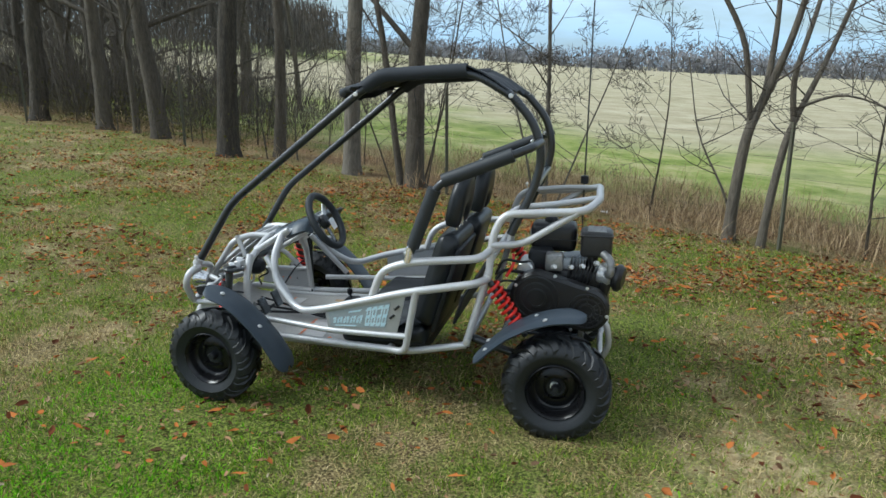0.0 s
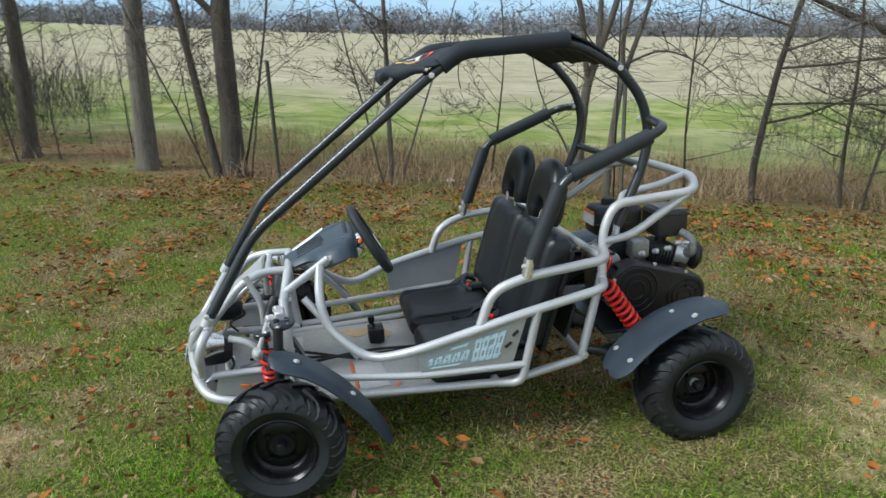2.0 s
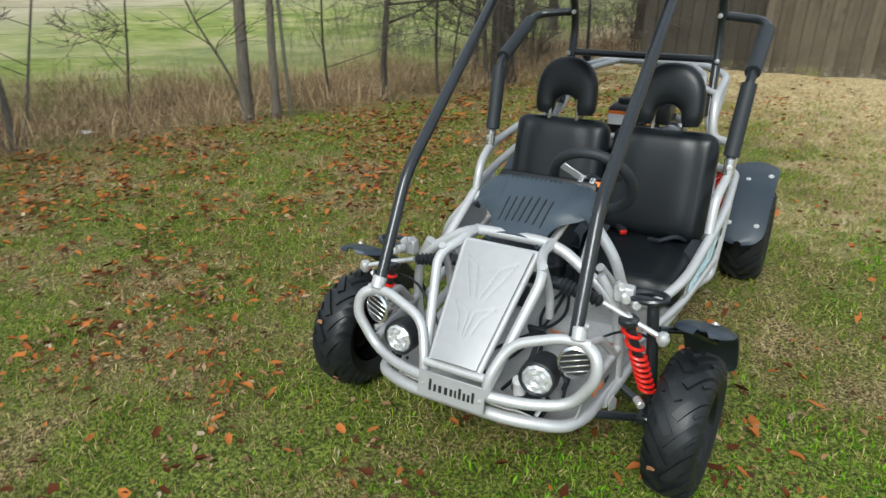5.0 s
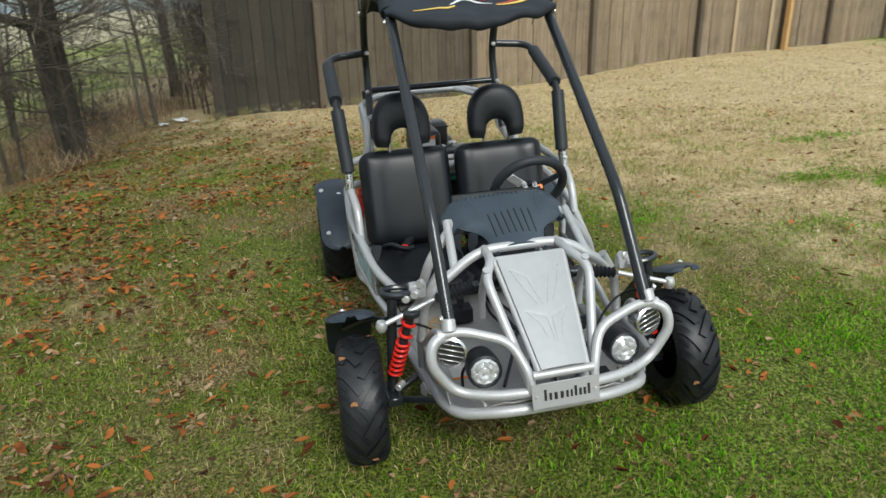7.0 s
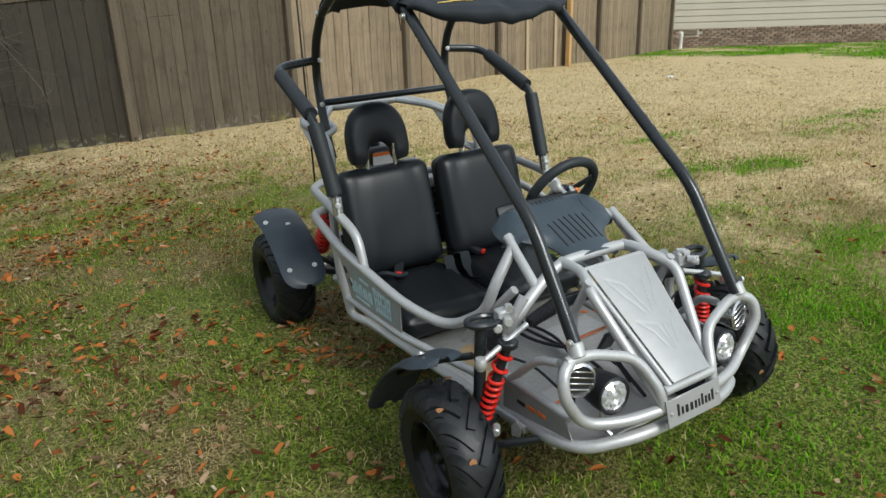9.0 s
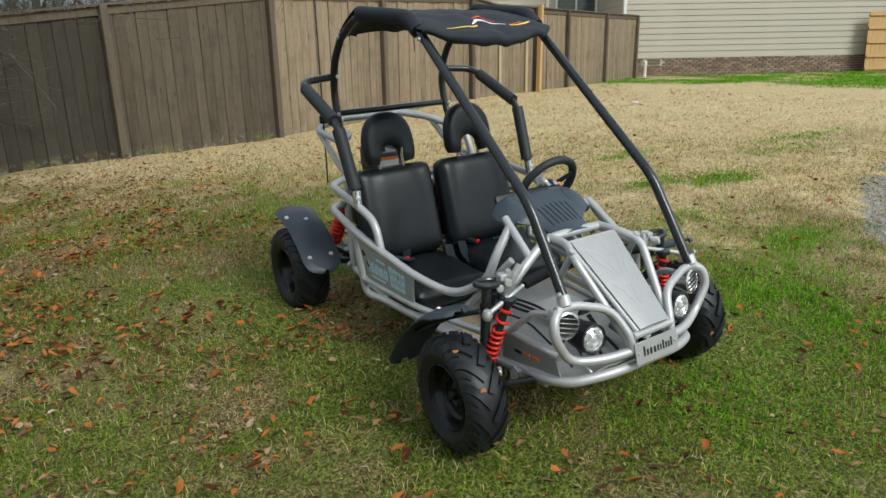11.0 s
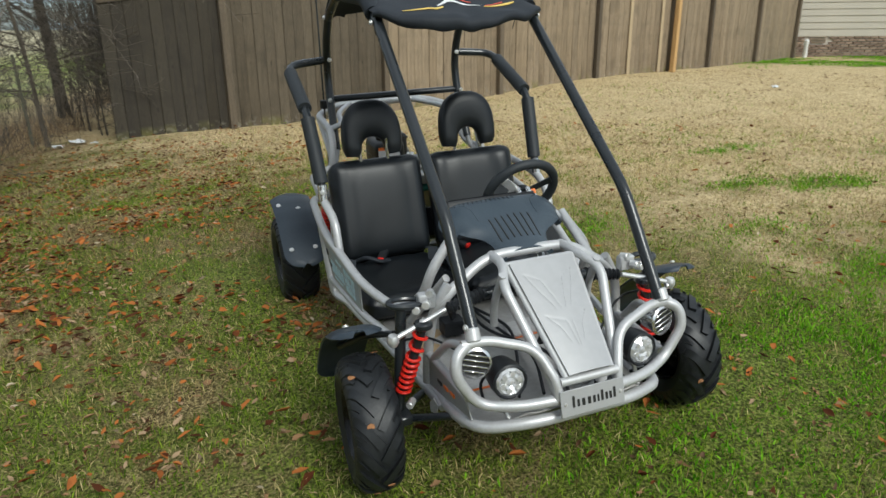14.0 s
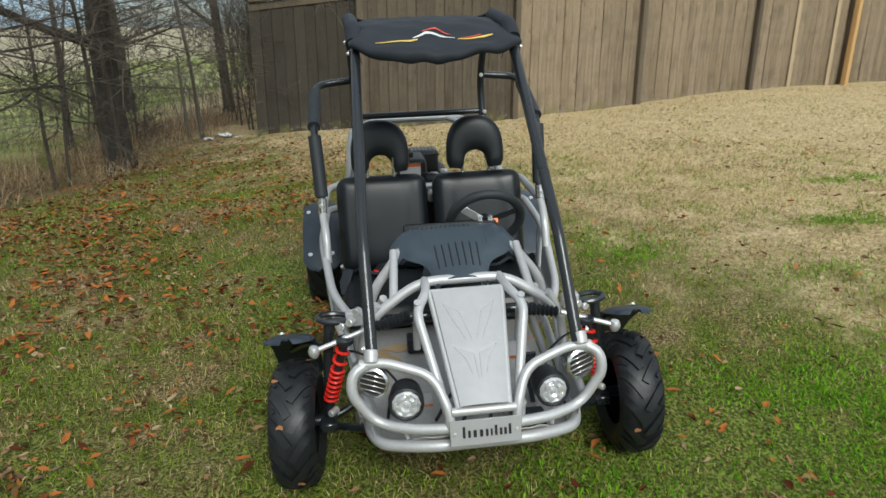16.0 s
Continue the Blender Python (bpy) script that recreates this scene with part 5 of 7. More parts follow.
# front suspension, steering links
for s in SIDES:
    part("kingpin_upright", sweep([(s * 0.425, -0.655, 0.20), (s * 0.41, -0.648, 0.40), (s * 0.400, -0.64, 0.512)], 0.0155, 10), cage_m, kart, "black front upright")
    part("stub_axle", rod((s * 0.42, -0.657, 0.190), (s * 0.505, -0.657, 0.190), 0.016, 12), cage_m, kart)
    part("upright_bracket", rbox(0.05, 0.10, 0.03, 0.005, 1, (s * 0.425, -0.657, 0.19)), cage_m, kart)
    for y0, y1 in ((-0.62, -0.60), (-0.70, -0.78)):
        part("lower_arm", tube([(s * 0.415, (y0 + -0.665) / 2, 0.185), (s * 0.30, y1, 0.225)], 0.0115), cage_m, kart)
    loop = [(s * (0.385 + 0.046 * math.cos(a)), -0.628 + 0.030 * math.sin(a), 0.515 + 0.004 * math.cos(a)) for a in (2 * math.pi * i / 20 for i in range(21))]
    part("upper_bracket", sweep(loop, 0.0085, 8, False), cage_m, kart, "black looped upper bracket")
    part("upper_bracket", rbox(0.08, 0.022, 0.006, 0.002, 1, (s * 0.385, -0.628, 0.509)), cage_m, kart)
    a, b2 = Vector((s * 0.356, -0.692, 0.470)), Vector((s * 0.416, -0.666, 0.262))
    shock = part("front_shock", rod(a, b2, 0.0125, 12, 0.003), cage_m, kart, "front shock absorber with red spring")
    hx = []
    for i in range(8 * 16 + 1):
        t = i / (8 * 16)
        pitch = 0.02 + 0.96 * (t if t < 0.45 else 0.45 + (t - 0.45) * 1.0)
        ang = 2 * math.pi * (5.5 * t if t < 0.45 else 2.475 + (t - 0.45) * 12)
        hx.append(a.lerp(b2, min(1, pitch)) + Vector((0.0195 * math.cos(ang), 0.0195 * math.sin(ang), 0)))
    part("spring", sweep(hx, 0.0050, 6), red, shock, "red coil spring")
    part("spring_cap", rod(a + Vector((0, 0, 0.012)), a - Vector((0, 0, 0.006)), 0.026, 16, 0.003), cage_m, shock)
    part("shock_bolt", rod(b2 + Vector((s * -0.02, -0.03, -0.012)), b2 + Vector((s * 0.0, -0.055, -0.012)), 0.011, 10, 0.002), zinc, shock)
    part("tie_rod", rod((s * 0.285, -0.675, 0.497), (s * 0.445, -0.703, 0.452), 0.0075, 10), zinc, kart, "zinc tie rod")
    part("rod_end", moved(lathe([(0.0001, 0.016), (0.012, 0.014), (0.0165, 0.004), (0.0165, -0.006), (0.010, -0.018), (0.0001, -0.02)], 14), Matrix.Translation((s * 0.445, -0.703, 0.452))), zinc, kart)
    boot = []
    for k in range(19):
        boot.append((0.016 + (0.006 if k % 2 else 0) - 0.005 * k / 18, 0.115 * k / 18))
    part("rack_boot", moved(lathe([(0.0001, 0)] + boot + [(0.0001, 0.115)], 18), aim((s * 0.165, -0.655, 0.512), (s * 0.285, -0.675, 0.497))), plastic, kart, "black ribbed steering boot")
    for at in ((s * 0.33, -0.655, 0.515), (s * 0.355, -0.645, 0.50), (s * 0.31, -0.63, 0.535), (s * 0.345, -0.665, 0.470)):
        part("clevis_bolt", rod(at, (at[0] + s * 0.012, at[1] - 0.022, at[2] + 0.004), 0.012, 8, 0.002), zinc, kart)
    part("arm_mount", rbox(0.05, 0.03, 0.045, 0.004, 1, (s * 0.325, -0.635, 0.515)), silver, kart)
    part("brake_line", tube([(s * 0.40, -0.66, 0.42), (s * 0.33, -0.62, 0.40), (s * 0.25, -0.66, 0.36), (s * 0.18, -0.70, 0.27)], 0.004, 0.06, 6), plastic, kart)
part("steering_rack", rod((-0.17, -0.655, 0.512), (0.17, -0.655, 0.512), 0.017, 12), cage_m, kart)
# pedals, master cylinder and cables in the foot well
for x in (0.08, 0.20):
    pd = part("pedal", rbox(0.055, 0.012, 0.075, 0.003, 1, (x, -0.60, 0.30), rot(25)), cage_m, kart)
    part("pedal_arm", tube([(x, -0.61, 0.27), (x, -0.66, 0.235), (x, -0.70, 0.21)], 0.008, 0.03, 8), cage_m, pd)
part("master_cylinder", rod((0.10, -0.80, 0.245), (0.10, -0.70, 0.265), 0.016, 12, 0.003), cast, kart)
part("brake_reservoir", lathe([(0.0001, 0.05), (0.018, 0.048), (0.02, 0.04), (0.017, 0.036), (0.017, 0.0), (0.0001, 0.0)], 16), white, kart).matrix_local = Matrix.Translation((0.125, -0.83, 0.26))
part("battery_box", rbox(0.08, 0.06, 0.05, 0.006, 1, (0.16, -0.83, 0.24)), plastic, kart)
for k in range(3):
    part("foot_well_cable", tube([(0.05 - 0.08 * k, -0.78, 0.215 + 0.01 * k), (0.10 - 0.06 * k, -0.60, 0.24), (-0.02 + 0.05 * k, -0.35, 0.215), (0.02 - 0.03 * k, 0.0, 0.215)], 0.0055, 0.1, 6), plastic, kart)
shifter = part("shifter_box", rbox(0.075, 0.06, 0.055, 0.006, 2, (-0.12, -0.305, 0.236)), plastic, kart, "small black shifter box")
part("shift_lever", tube([(-0.12, -0.305, 0.25), (-0.125, -0.32, 0.285)], 0.006), cage_m, shifter)
part("shift_knob", lathe([(0.0001, 0.035), (0.012, 0.03), (0.014, 0.015), (0.008, 0)], 12), plastic, shifter).matrix_local = Matrix.Translation((-0.125, -0.32, 0.275))

# mudguards
def guard_rows(s, prof, x0, wide_, r, crown):
    """A curved sheet along a profile of (y, z), with rounded corners at both ends."""
    line = np.array(prof)
    d = np.concatenate([[0], np.cumsum(np.hypot(*np.diff(line, axis=0).T))])
    out = []
    for t in np.concatenate([np.linspace(0, r, 8)[:-1], np.linspace(r, d[-1] - r, 16)[:-1], np.linspace(d[-1] - r, d[-1], 8)]):
        k = min(t, d[-1] - t)
        e = r - math.sqrt(max(r * r - max(r - k, 0) ** 2, 0.0)) if k < r else 0.0
        y, z = np.interp(t, d, line[:, 0]), np.interp(t, d, line[:, 1])
        out.append([(s * (x0 + e + (wide_ - 2 * e) * j / 8), y, z - crown * (abs(j - 4) / 4) ** 4) for j in range(9)])
    return out


for s in SIDES:
    rows = guard_rows(s, [(-0.665, 0.478), (-0.575, 0.447), (-0.52, 0.410), (-0.46, 0.355), (-0.405, 0.29), (-0.362, 0.225), (-0.333, 0.175)], 0.452, 0.146, 0.055, 0.016)
    fd = part("front_mudguard", strip(rows if s < 0 else [list(reversed(r)) for r in rows], 0.006), fender_m, kart, "black plastic front mudguard")
    for x, y, z in ((0.545, -0.59, 0.458), (0.545, -0.44, 0.336)):
        bolt((s * x, y, z), (0, 0.5, 1), 0.010, 0.006, parent=fd)
    part("mudguard_stay", tube([(s * 0.42, -0.63, 0.43), (s * 0.48, -0.55, 0.40), (s * 0.54, -0.45, 0.325)], 0.0095, 0.04), cage_m, kart)
    rows = guard_rows(s, [(0.398, 0.264), (0.432, 0.299), (0.47, 0.338), (0.53, 0.388), (0.60, 0.428), (0.68, 0.455), (0.74, 0.463), (0.80, 0.457)], 0.390, 0.170, 0.070, 0.014)
    fd = part("rear_mudguard", strip(rows if s < 0 else [list(reversed(r)) for r in rows], 0.006), fender_m, kart, "blue-black plastic rear mudguard")
    for x, y, z in ((0.458, 0.622, 0.436), (0.528, 0.447, 0.316), (0.43, 0.445, 0.316), (0.535, 0.66, 0.448)):
        bolt((s * x, y, z), (0, -0.6, 1), 0.010, 0.006, parent=fd)
    part("mudguard_stay", tube([(s * 0.30, 0.46, 0.26), (s * 0.40, 0.48, 0.33), (s * 0.46, 0.60, 0.412)], 0.0095, 0.04), cage_m, kart)
    # rear swing arm, shock
    part("swing_arm", tube([(s * 0.33, 0.36, 0.285), (s * 0.35, 0.50, 0.25), (s * 0.35, 0.72, 0.20)], 0.016, 0.06), cage_m, kart, "black rear swing arm")
    a, b2 = Vector((s * 0.350, 0.43, 0.525)), Vector((s * 0.355, 0.575, 0.318))
    shock = part("rear_shock", rod(a, b2, 0.0125, 12, 0.003), cage_m, kart, "rear shock absorber with red spring")
    w1 = (b2 - a).normalized()
    e1 = w1.orthogonal().normalized()
    e2 = w1.cross(e1)
    hx = [a.lerp(b2, 0.05 + 0.88 * i / 128) + (e1 * math.cos(2 * math.pi * 9 * i / 128) + e2 * math.sin(2 * math.pi * 9 * i / 128)) * 0.026 for i in range(129)]
    part("spring", sweep(hx, 0.0068, 6), red, shock, "red coil spring")
part("rear_axle", rod((-0.50, 0.70, 0.188), (0.50, 0.70, 0.188), 0.016, 14), zinc, kart, "steel rear axle")
part("axle_carrier", rbox(0.55, 0.07, 0.05, 0.008, 1, (0, 0.69, 0.205)), cage_m, kart)
part("sprocket", moved(lathe([(0.0001, 0.004), (0.085, 0.004), (0.09, 0), (0.085, -0.004), (0.0001, -0.004)], 40), Matrix.Translation((-0.08, 0.70, 0.188)) @ rot(0, 90, 0).to_4x4()), cast, kart)
part("brake_disc", moved(lathe([(0.0001, 0.003), (0.075, 0.003), (0.075, -0.003), (0.0001, -0.003)], 36), Matrix.Translation((0.20, 0.70, 0.188)) @ rot(0, 90, 0).to_4x4()), zinc, kart)
part("engine_plate", rbox(0.50, 0.30, 0.012, 0.003, 1, (0.02, 0.62, 0.30)), cage_m, kart)
part("rear_guard", tube([(0.20, 0.80, 0.30), (0.21, 0.875, 0.36), (0.20, 0.895, 0.25), (0.17, 0.86, 0.17), (-0.17, 0.86, 0.17), (-0.20, 0.895, 0.25), (-0.20, 0.80, 0.30)], 0.0125, 0.04), silver, kart, "silver rear guard tube")

# engine
eng = part("engine", rbox(0.26, 0.22, 0.20, 0.02, 3, (-0.02, 0.68, 0.42)), engine_m, kart, "black single-cylinder engine with belt cover")
part("cylinder_head", rbox(0.15, 0.15, 0.11, 0.012, 2, (0.03, 0.78, 0.475), rot(-15)), engine_m, eng)
for k in range(8):
    part("cooling_fin", rbox(0.17, 0.005, 0.095, 0.002, 1, (0.045, 0.715 + 0.014 * k, 0.508), rot(-15)), muffler_m, eng)
part("valve_cover", rbox(0.13, 0.05, 0.11, 0.012, 2, (0.05, 0.865, 0.475), rot(-15)), engine_m, eng)
part("fuel_tank", rbox(0.135, 0.19, 0.12, 0.026, 3, (-0.045, 0.645, 0.637)), engine_m, eng, "black fuel tank")
part("tank_seam", rbox(0.141, 0.196, 0.006, 0.002, 1, (-0.045, 0.645, 0.63)), engine_m, eng)
part("filler_cap", lathe([(0.0001, 0.022), (0.024, 0.020), (0.028, 0.012), (0.028, 0.0)], 18), plastic, eng).matrix_local = Matrix.Translation((-0.06, 0.63, 0.695))
part("warning_label", rbox(0.095, 0.003, 0.046, 0, 1, (-0.055, 0.5475, 0.645)), white, eng, "white warning label")
part("warning_label", rbox(0.095, 0.003, 0.013, 0, 1, (-0.055, 0.5465, 0.672)), orange, eng)
part("air_box", rbox(0.10, 0.10, 0.09, 0.016, 3, (0.06, 0.60, 0.555)), plastic, eng)
muf = part("muffler", rbox(0.14, 0.125, 0.105, 0.014, 3, (0.03, 0.822, 0.632)), muffler_m, eng, "dark grey muffler with louvred shield")
for k in range(7):
    part("louvre", rbox(0.012, 0.075, 0.004, 0.001, 1, (-0.024 + 0.018 * k, 0.822, 0.686)), cast, muf)
part("cover_lip", rbox(0.146, 0.131, 0.008, 0.002, 1, (0.03, 0.822, 0.668)), muffler_m, muf)
part("filter_stem", rod((0.03, 0.80, 0.52), (0.03, 0.815, 0.585), 0.022, 12, 0.004), engine_m, muf)
cvt_o = []
for i in range(44):
    a = 2 * math.pi * i / 44
    r1, r2, d = 0.105, 0.088, 0.20
    cvt_o.append(((d / 2 + r2 * math.cos(a)) if math.cos(a) > 0 else (-d / 2 + r1 * math.cos(a)), (r2 if math.cos(a) > 0 else r1) * math.sin(a)))
cm = Matrix(((0, 0, 1, 0.175), (0.98, 0.2, 0, 0.70), (-0.2, 0.98, 0, 0.42), (0, 0, 0, 1)))
cvt = part("belt_cover", moved(plate(cvt_o, 0.07, 0.012), cm), engine_m, eng, "black belt drive cover")
for (ux, r) in ((-0.10, 0.085), (0.10, 0.068)):
    for kk, rr in enumerate((r, r * 0.72, r * 0.42)):
        ringp = [cm @ Vector((ux + rr * math.cos(a), rr * math.sin(a), 0.0715)) for a in (2 * math.pi * i / 30 for i in range(31))]
        part("cover_rib", sweep(ringp, 0.004, 6, False), engine_m, cvt)
for k in range(9):
    a = -0.9 + 0.22 * k
    p0, p1 = cm @ Vector((0.10 + 0.02 * math.cos(a * 2), 0.02 * math.sin(a * 2), 0.072)), cm @ Vector((0.10 + 0.062 * math.cos(a * 2), 0.062 * math.sin(a * 2), 0.072))
    part("cover_rib", sweep([p0, p1], 0.003, 5), engine_m, cvt)
for u, v in ((-0.19, 0.03), (-0.05, 0.105), (0.08, 0.09), (0.18, 0.0), (0.06, -0.09), (-0.08, -0.105)):
    p = cm @ Vector((u, v, 0.070))
    bolt(p, (1, 0, 0), 0.007, 0.006, parent=cvt)
part("starter_motor", rod((0.02, 0.545, 0.53), (0.17, 0.545, 0.53), 0.034, 20, 0.006), zinc, eng, "silver starter motor")
part("solenoid", rod((0.05, 0.57, 0.475), (0.14, 0.57, 0.475), 0.02, 14, 0.003), green_m, eng)
part("carburettor", rbox(0.07, 0.07, 0.07, 0.01, 2, (0.13, 0.66, 0.565)), cast, eng)
part("exhaust_pipe", tube([(0.10, 0.86, 0.52), (0.14, 0.885, 0.52), (0.13, 0.88, 0.58), (0.10, 0.85, 0.60)], 0.017, 0.03), cast, eng)
part("recoil_starter", moved(lathe([(0.0001, 0.05), (0.05, 0.048), (0.085, 0.03), (0.095, 0.0), (0.095, -0.02)], 30), Matrix.Translation((-0.16, 0.66, 0.43)) @ rot(0, -90, 0).to_4x4()), engine_m, eng)
part("exhaust_can", rod((0.07, 0.835, 0.515), (0.09, 0.895, 0.505), 0.045, 20, 0.008), zinc, eng, "pale grey exhaust can")
part("exhaust_cap", rod((0.09, 0.895, 0.505), (0.10, 0.935, 0.500), 0.056, 20, 0.014), engine_m, eng)
for bx, by, bz in ((0.14, 0.72, 0.545), (0.15, 0.765, 0.555), (0.13, 0.82, 0.565), (0.16, 0.655, 0.548), (0.12, 0.86, 0.56)):
    part("fitting", rod((bx, by, bz), (bx + 0.018, by + 0.012, bz + 0.006), 0.010, 8, 0.002), zinc, eng)
for k in range(5):
    part("hose", tube([(0.26, 0.44, 0.53 - 0.02 * k), (0.27 - 0.02 * k, 0.47, 0.60 - 0.05 * k), (0.22, 0.53, 0.575 - 0.04 * k), (0.14, 0.56, 0.56 - 0.05 * k)], 0.007 if k % 2 else 0.005, 0.06, 7), plastic, eng)
part("spark_lead", tube([(0.20, 0.50, 0.60), (0.24, 0.51, 0.57), (0.25, 0.48, 0.52)], 0.006, 0.03, 7), red, eng)
part("oil_cap", lathe([(0.0001, 0.02), (0.012, 0.018), (0.014, 0)], 10), red, eng).matrix_local = Matrix.Translation((0.13, 0.60, 0.50))

# whip aerial on the rack
aerial = part("aerial", sweep([(-0.28, 0.755, 0.55), (-0.277, 0.755, 0.84), (-0.27, 0.757, 1.4), (-0.262, 0.76, 2.3)], [0.0035, 0.004, 0.0032, 0.002], 6), cage_m, kart, "thin black whip aerial")
part("aerial_base", rod((-0.277, 0.755, 0.832), (-0.277, 0.755, 0.868), 0.018, 12, 0.003), plastic, aerial)


# ---- board fence along the end of the lawn ----
def share(name, mesh, parent, m):
    ob = new(name, mesh)
    ob.parent = parent
    ob.matrix_local = m
    return ob


def data_of(name, mesh, mat, smooth=True):
    me = bpy.data.meshes.new(name)
    me.from_pydata([tuple(v) for v in mesh[0]], [], mesh[1])
    me.materials.append(mat)
    if smooth:
        me.polygons.foreach_set("use_smooth", [True] * len(me.polygons))
        me.set_sharp_from_angle(angle=radians(30))
    return me


FENCE_H = 1.86


def fence_h(x):
    """The fence's height along its run: it climbs by panels, then drops near the bend."""
    return float(np.interp(x, (-1.43, -0.22, 2.1, 4.32, 6.69, 7.5, 8.9, 15.5), (1.68, 1.83, 2.09, 2.03, 1.95, 1.81, 1.80, 1.82)))


picket_data = []
for k in range(15):
    rr = random.Random(40 + k)
    warp = rr.uniform(-0.002, 0.002)
    vs, fs = rbox(rr.uniform(0.1395, 0.1425), 0.020, FENCE_H, 0.006, 1, (0, 0, FENCE_H / 2))
    vs = [(x + warp * (z / FENCE_H) ** 2, y + 0.006 * math.sin(z * 2 + k), z + (rr.uniform(-0.02, 0.0) if z < 0.1 else 0)) for x, y, z in vs]
    picket_data.append(data_of("picket", (vs, fs), (fence_m, fence_mid_m, fence_dark_m)[k // 5]))
pale_data = data_of("picket", rbox(0.090, 0.02, FENCE_H, 0.003, 1, (0, 0, FENCE_H / 2)), pale_wood)
post_data = data_of("post", rbox(0.092, 0.092, FENCE_H + 0.04, 0.006, 1, (0, 0, (FENCE_H + 0.04) / 2)), fence_rail_m)
new_post_data = data_of("post", rbox(0.095, 0.10, FENCE_H + 0.02, 0.006, 1, (0, 0, (FENCE_H + 0.02) / 2)), new_wood)
fence = tagged(empty("board_fence", Matrix()), "weathered brown board privacy fence with a few new yellow boards", "fence")
fr = random.Random(8)
RUNS = (((-1.60, 6.807), (8.9, 9.8), (-0.22, 2.10, 4.32, 6.69, 8.93)), ((8.9, 9.8), (15.45, 12.52), (10.55, 12.95, 15.33)))
for (x0, y0), (x1, y1), posts in RUNS:
    run = Vector((x1 - x0, y1 - y0, 0))
    ln = run.length
    run.normalize()
    rz = math.degrees(math.atan2(run.y, run.x))
    nrm = Vector((run.y, -run.x, 0))
    s = 0.07
    while s < ln:
        p = Vector((x0, y0, 0)) + run * s
        z = height(p.x, p.y) - 0.02
        pale = any(abs(p.x - q) < 0.075 for q in (7.66, 8.62))
        m = Matrix.Translation(Vector((p.x, p.y, z + fr.uniform(-0.012, 0.012))) + nrm * fr.uniform(-0.006, 0.006)) @ rot(0, fr.uniform(-0.12, 0.12), rz + fr.uniform(-2.0, 2.0)).to_4x4() @ Matrix.Diagonal((1, 1, fence_h(p.x) / FENCE_H, 1))
        # pickets get darker in two steps towards the tree end
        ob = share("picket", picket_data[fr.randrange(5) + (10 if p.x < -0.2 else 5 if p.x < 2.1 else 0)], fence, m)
        if pale:
            ob2 = share("picket", pale_data, fence, Matrix.Translation(nrm * 0.035) @ m)
            ob2["label"] = "pale unweathered picket"
        s += 0.1425
    for k, px in enumerate(posts):
        t = (px - x0) / run.x
        p = Vector((x0, y0, 0)) + run * t + nrm * 0.062
        share("post", post_data, fence, Matrix.Translation((p.x, p.y, height(p.x, p.y) - 0.03)) @ rot(0, fr.uniform(-0.4, 0.4), rz).to_4x4() @ Matrix.Diagonal((1, 1, fence_h(px) / FENCE_H, 1)))
    # top board, which steps along the ground, and a cap
    cuts = sorted([x0] + [q for q in posts] + [x1] + ([7.5] if x0 < 0 else []))
    for a, c in zip(cuts, cuts[1:]):
        if c - a < 0.2:
            continue
        pa, pc = Vector((x0, y0, 0)) + run * ((a - x0) / run.x), Vector((x0, y0, 0)) + run * ((c - x0) / run.x)
        pa.z, pc.z = height(pa.x, pa.y) + fence_h(pa.x), height(pc.x, pc.y) + fence_h(pc.x)
        for name, w, h, dz, dn in (("top_board", 0.022, 0.095, -0.06, 0.020), ("cap_board", 0.125, 0.03, 0.012, 0.012)):
            ctr = (pa + pc) / 2 + nrm * dn + Vector((0, 0, dz))
            q = (pc - pa).to_track_quat("X", "Z").to_matrix()
            part(name, moved(rbox((pc - pa).length - 0.004, w, h, 0.003, 1), Matrix.Translation(ctr) @ q.to_4x4()), fence_rail_m, fence)
    # unseen sheet added behind each panel so no light shows between pickets
    for q0, q1 in zip(cuts, cuts[1:]):
        pa, pc = Vector((x0, y0, 0)) + run * ((q0 - x0) / run.x), Vector((x0, y0, 0)) + run * ((q1 - x0) / run.x)
        if (pc - pa).length < 0.3:
            continue
        hh = 0.5 * (fence_h(q0) + fence_h(q1))
        ctr = (pa + pc) / 2 - nrm * 0.024
        q = (pc - pa).to_track_quat("X", "Z").to_matrix()
        part("back_board", moved(rbox((pc - pa).length - 0.02, 0.018, hh - 0.16, 0.003, 1), Matrix.Translation((ctr.x, ctr.y, height(ctr.x, ctr.y) + hh / 2 - 0.02)) @ q.to_4x4()), fence_rail_m, fence, "backing sheet added behind the pickets to keep their gaps dark")
# the new yellow post at the bend
p = Vector((8.90, 9.8, 0)) + Vector((0.05, -0.16, 0))
share("post", new_post_data, fence, Matrix.Translation((p.x, p.y, height(p.x, p.y) - 0.02)) @ rot(0, 1.2, 20).to_4x4())["label"] = "new yellow timber post"

# ---- the house: brick footing, lap siding, windows ----
HD, HN = Vector((0.8486, -0.5291, 0)), Vector((-0.5291, -0.8486, 0))
HA = math.degrees(math.atan2(HD.y, HD.x))
H0 = Vector((15.45, 13.03, 0))


def house_m(along, out, z, base=H0):
    p = base + HD * along + HN * out
    return Matrix.Translation((p.x, p.y, z)) @ rot(0, 0, HA).to_4x4()


house = tagged(empty("house", Matrix()), "beige lap-sided house on a red-brown brick footing", "house")
Z_SILL, Z_EAVE, LEN_H = 0.86, 4.6, 15.0
part("wall", moved(rbox(LEN_H, 0.2, Z_EAVE - 0.1, 0, 1, (LEN_H / 2, 0.12, (Z_EAVE + 0.1) / 2)), house_m(0, 0, 0)), mortar_m, house, "mortared wall core")
lap = 0.178
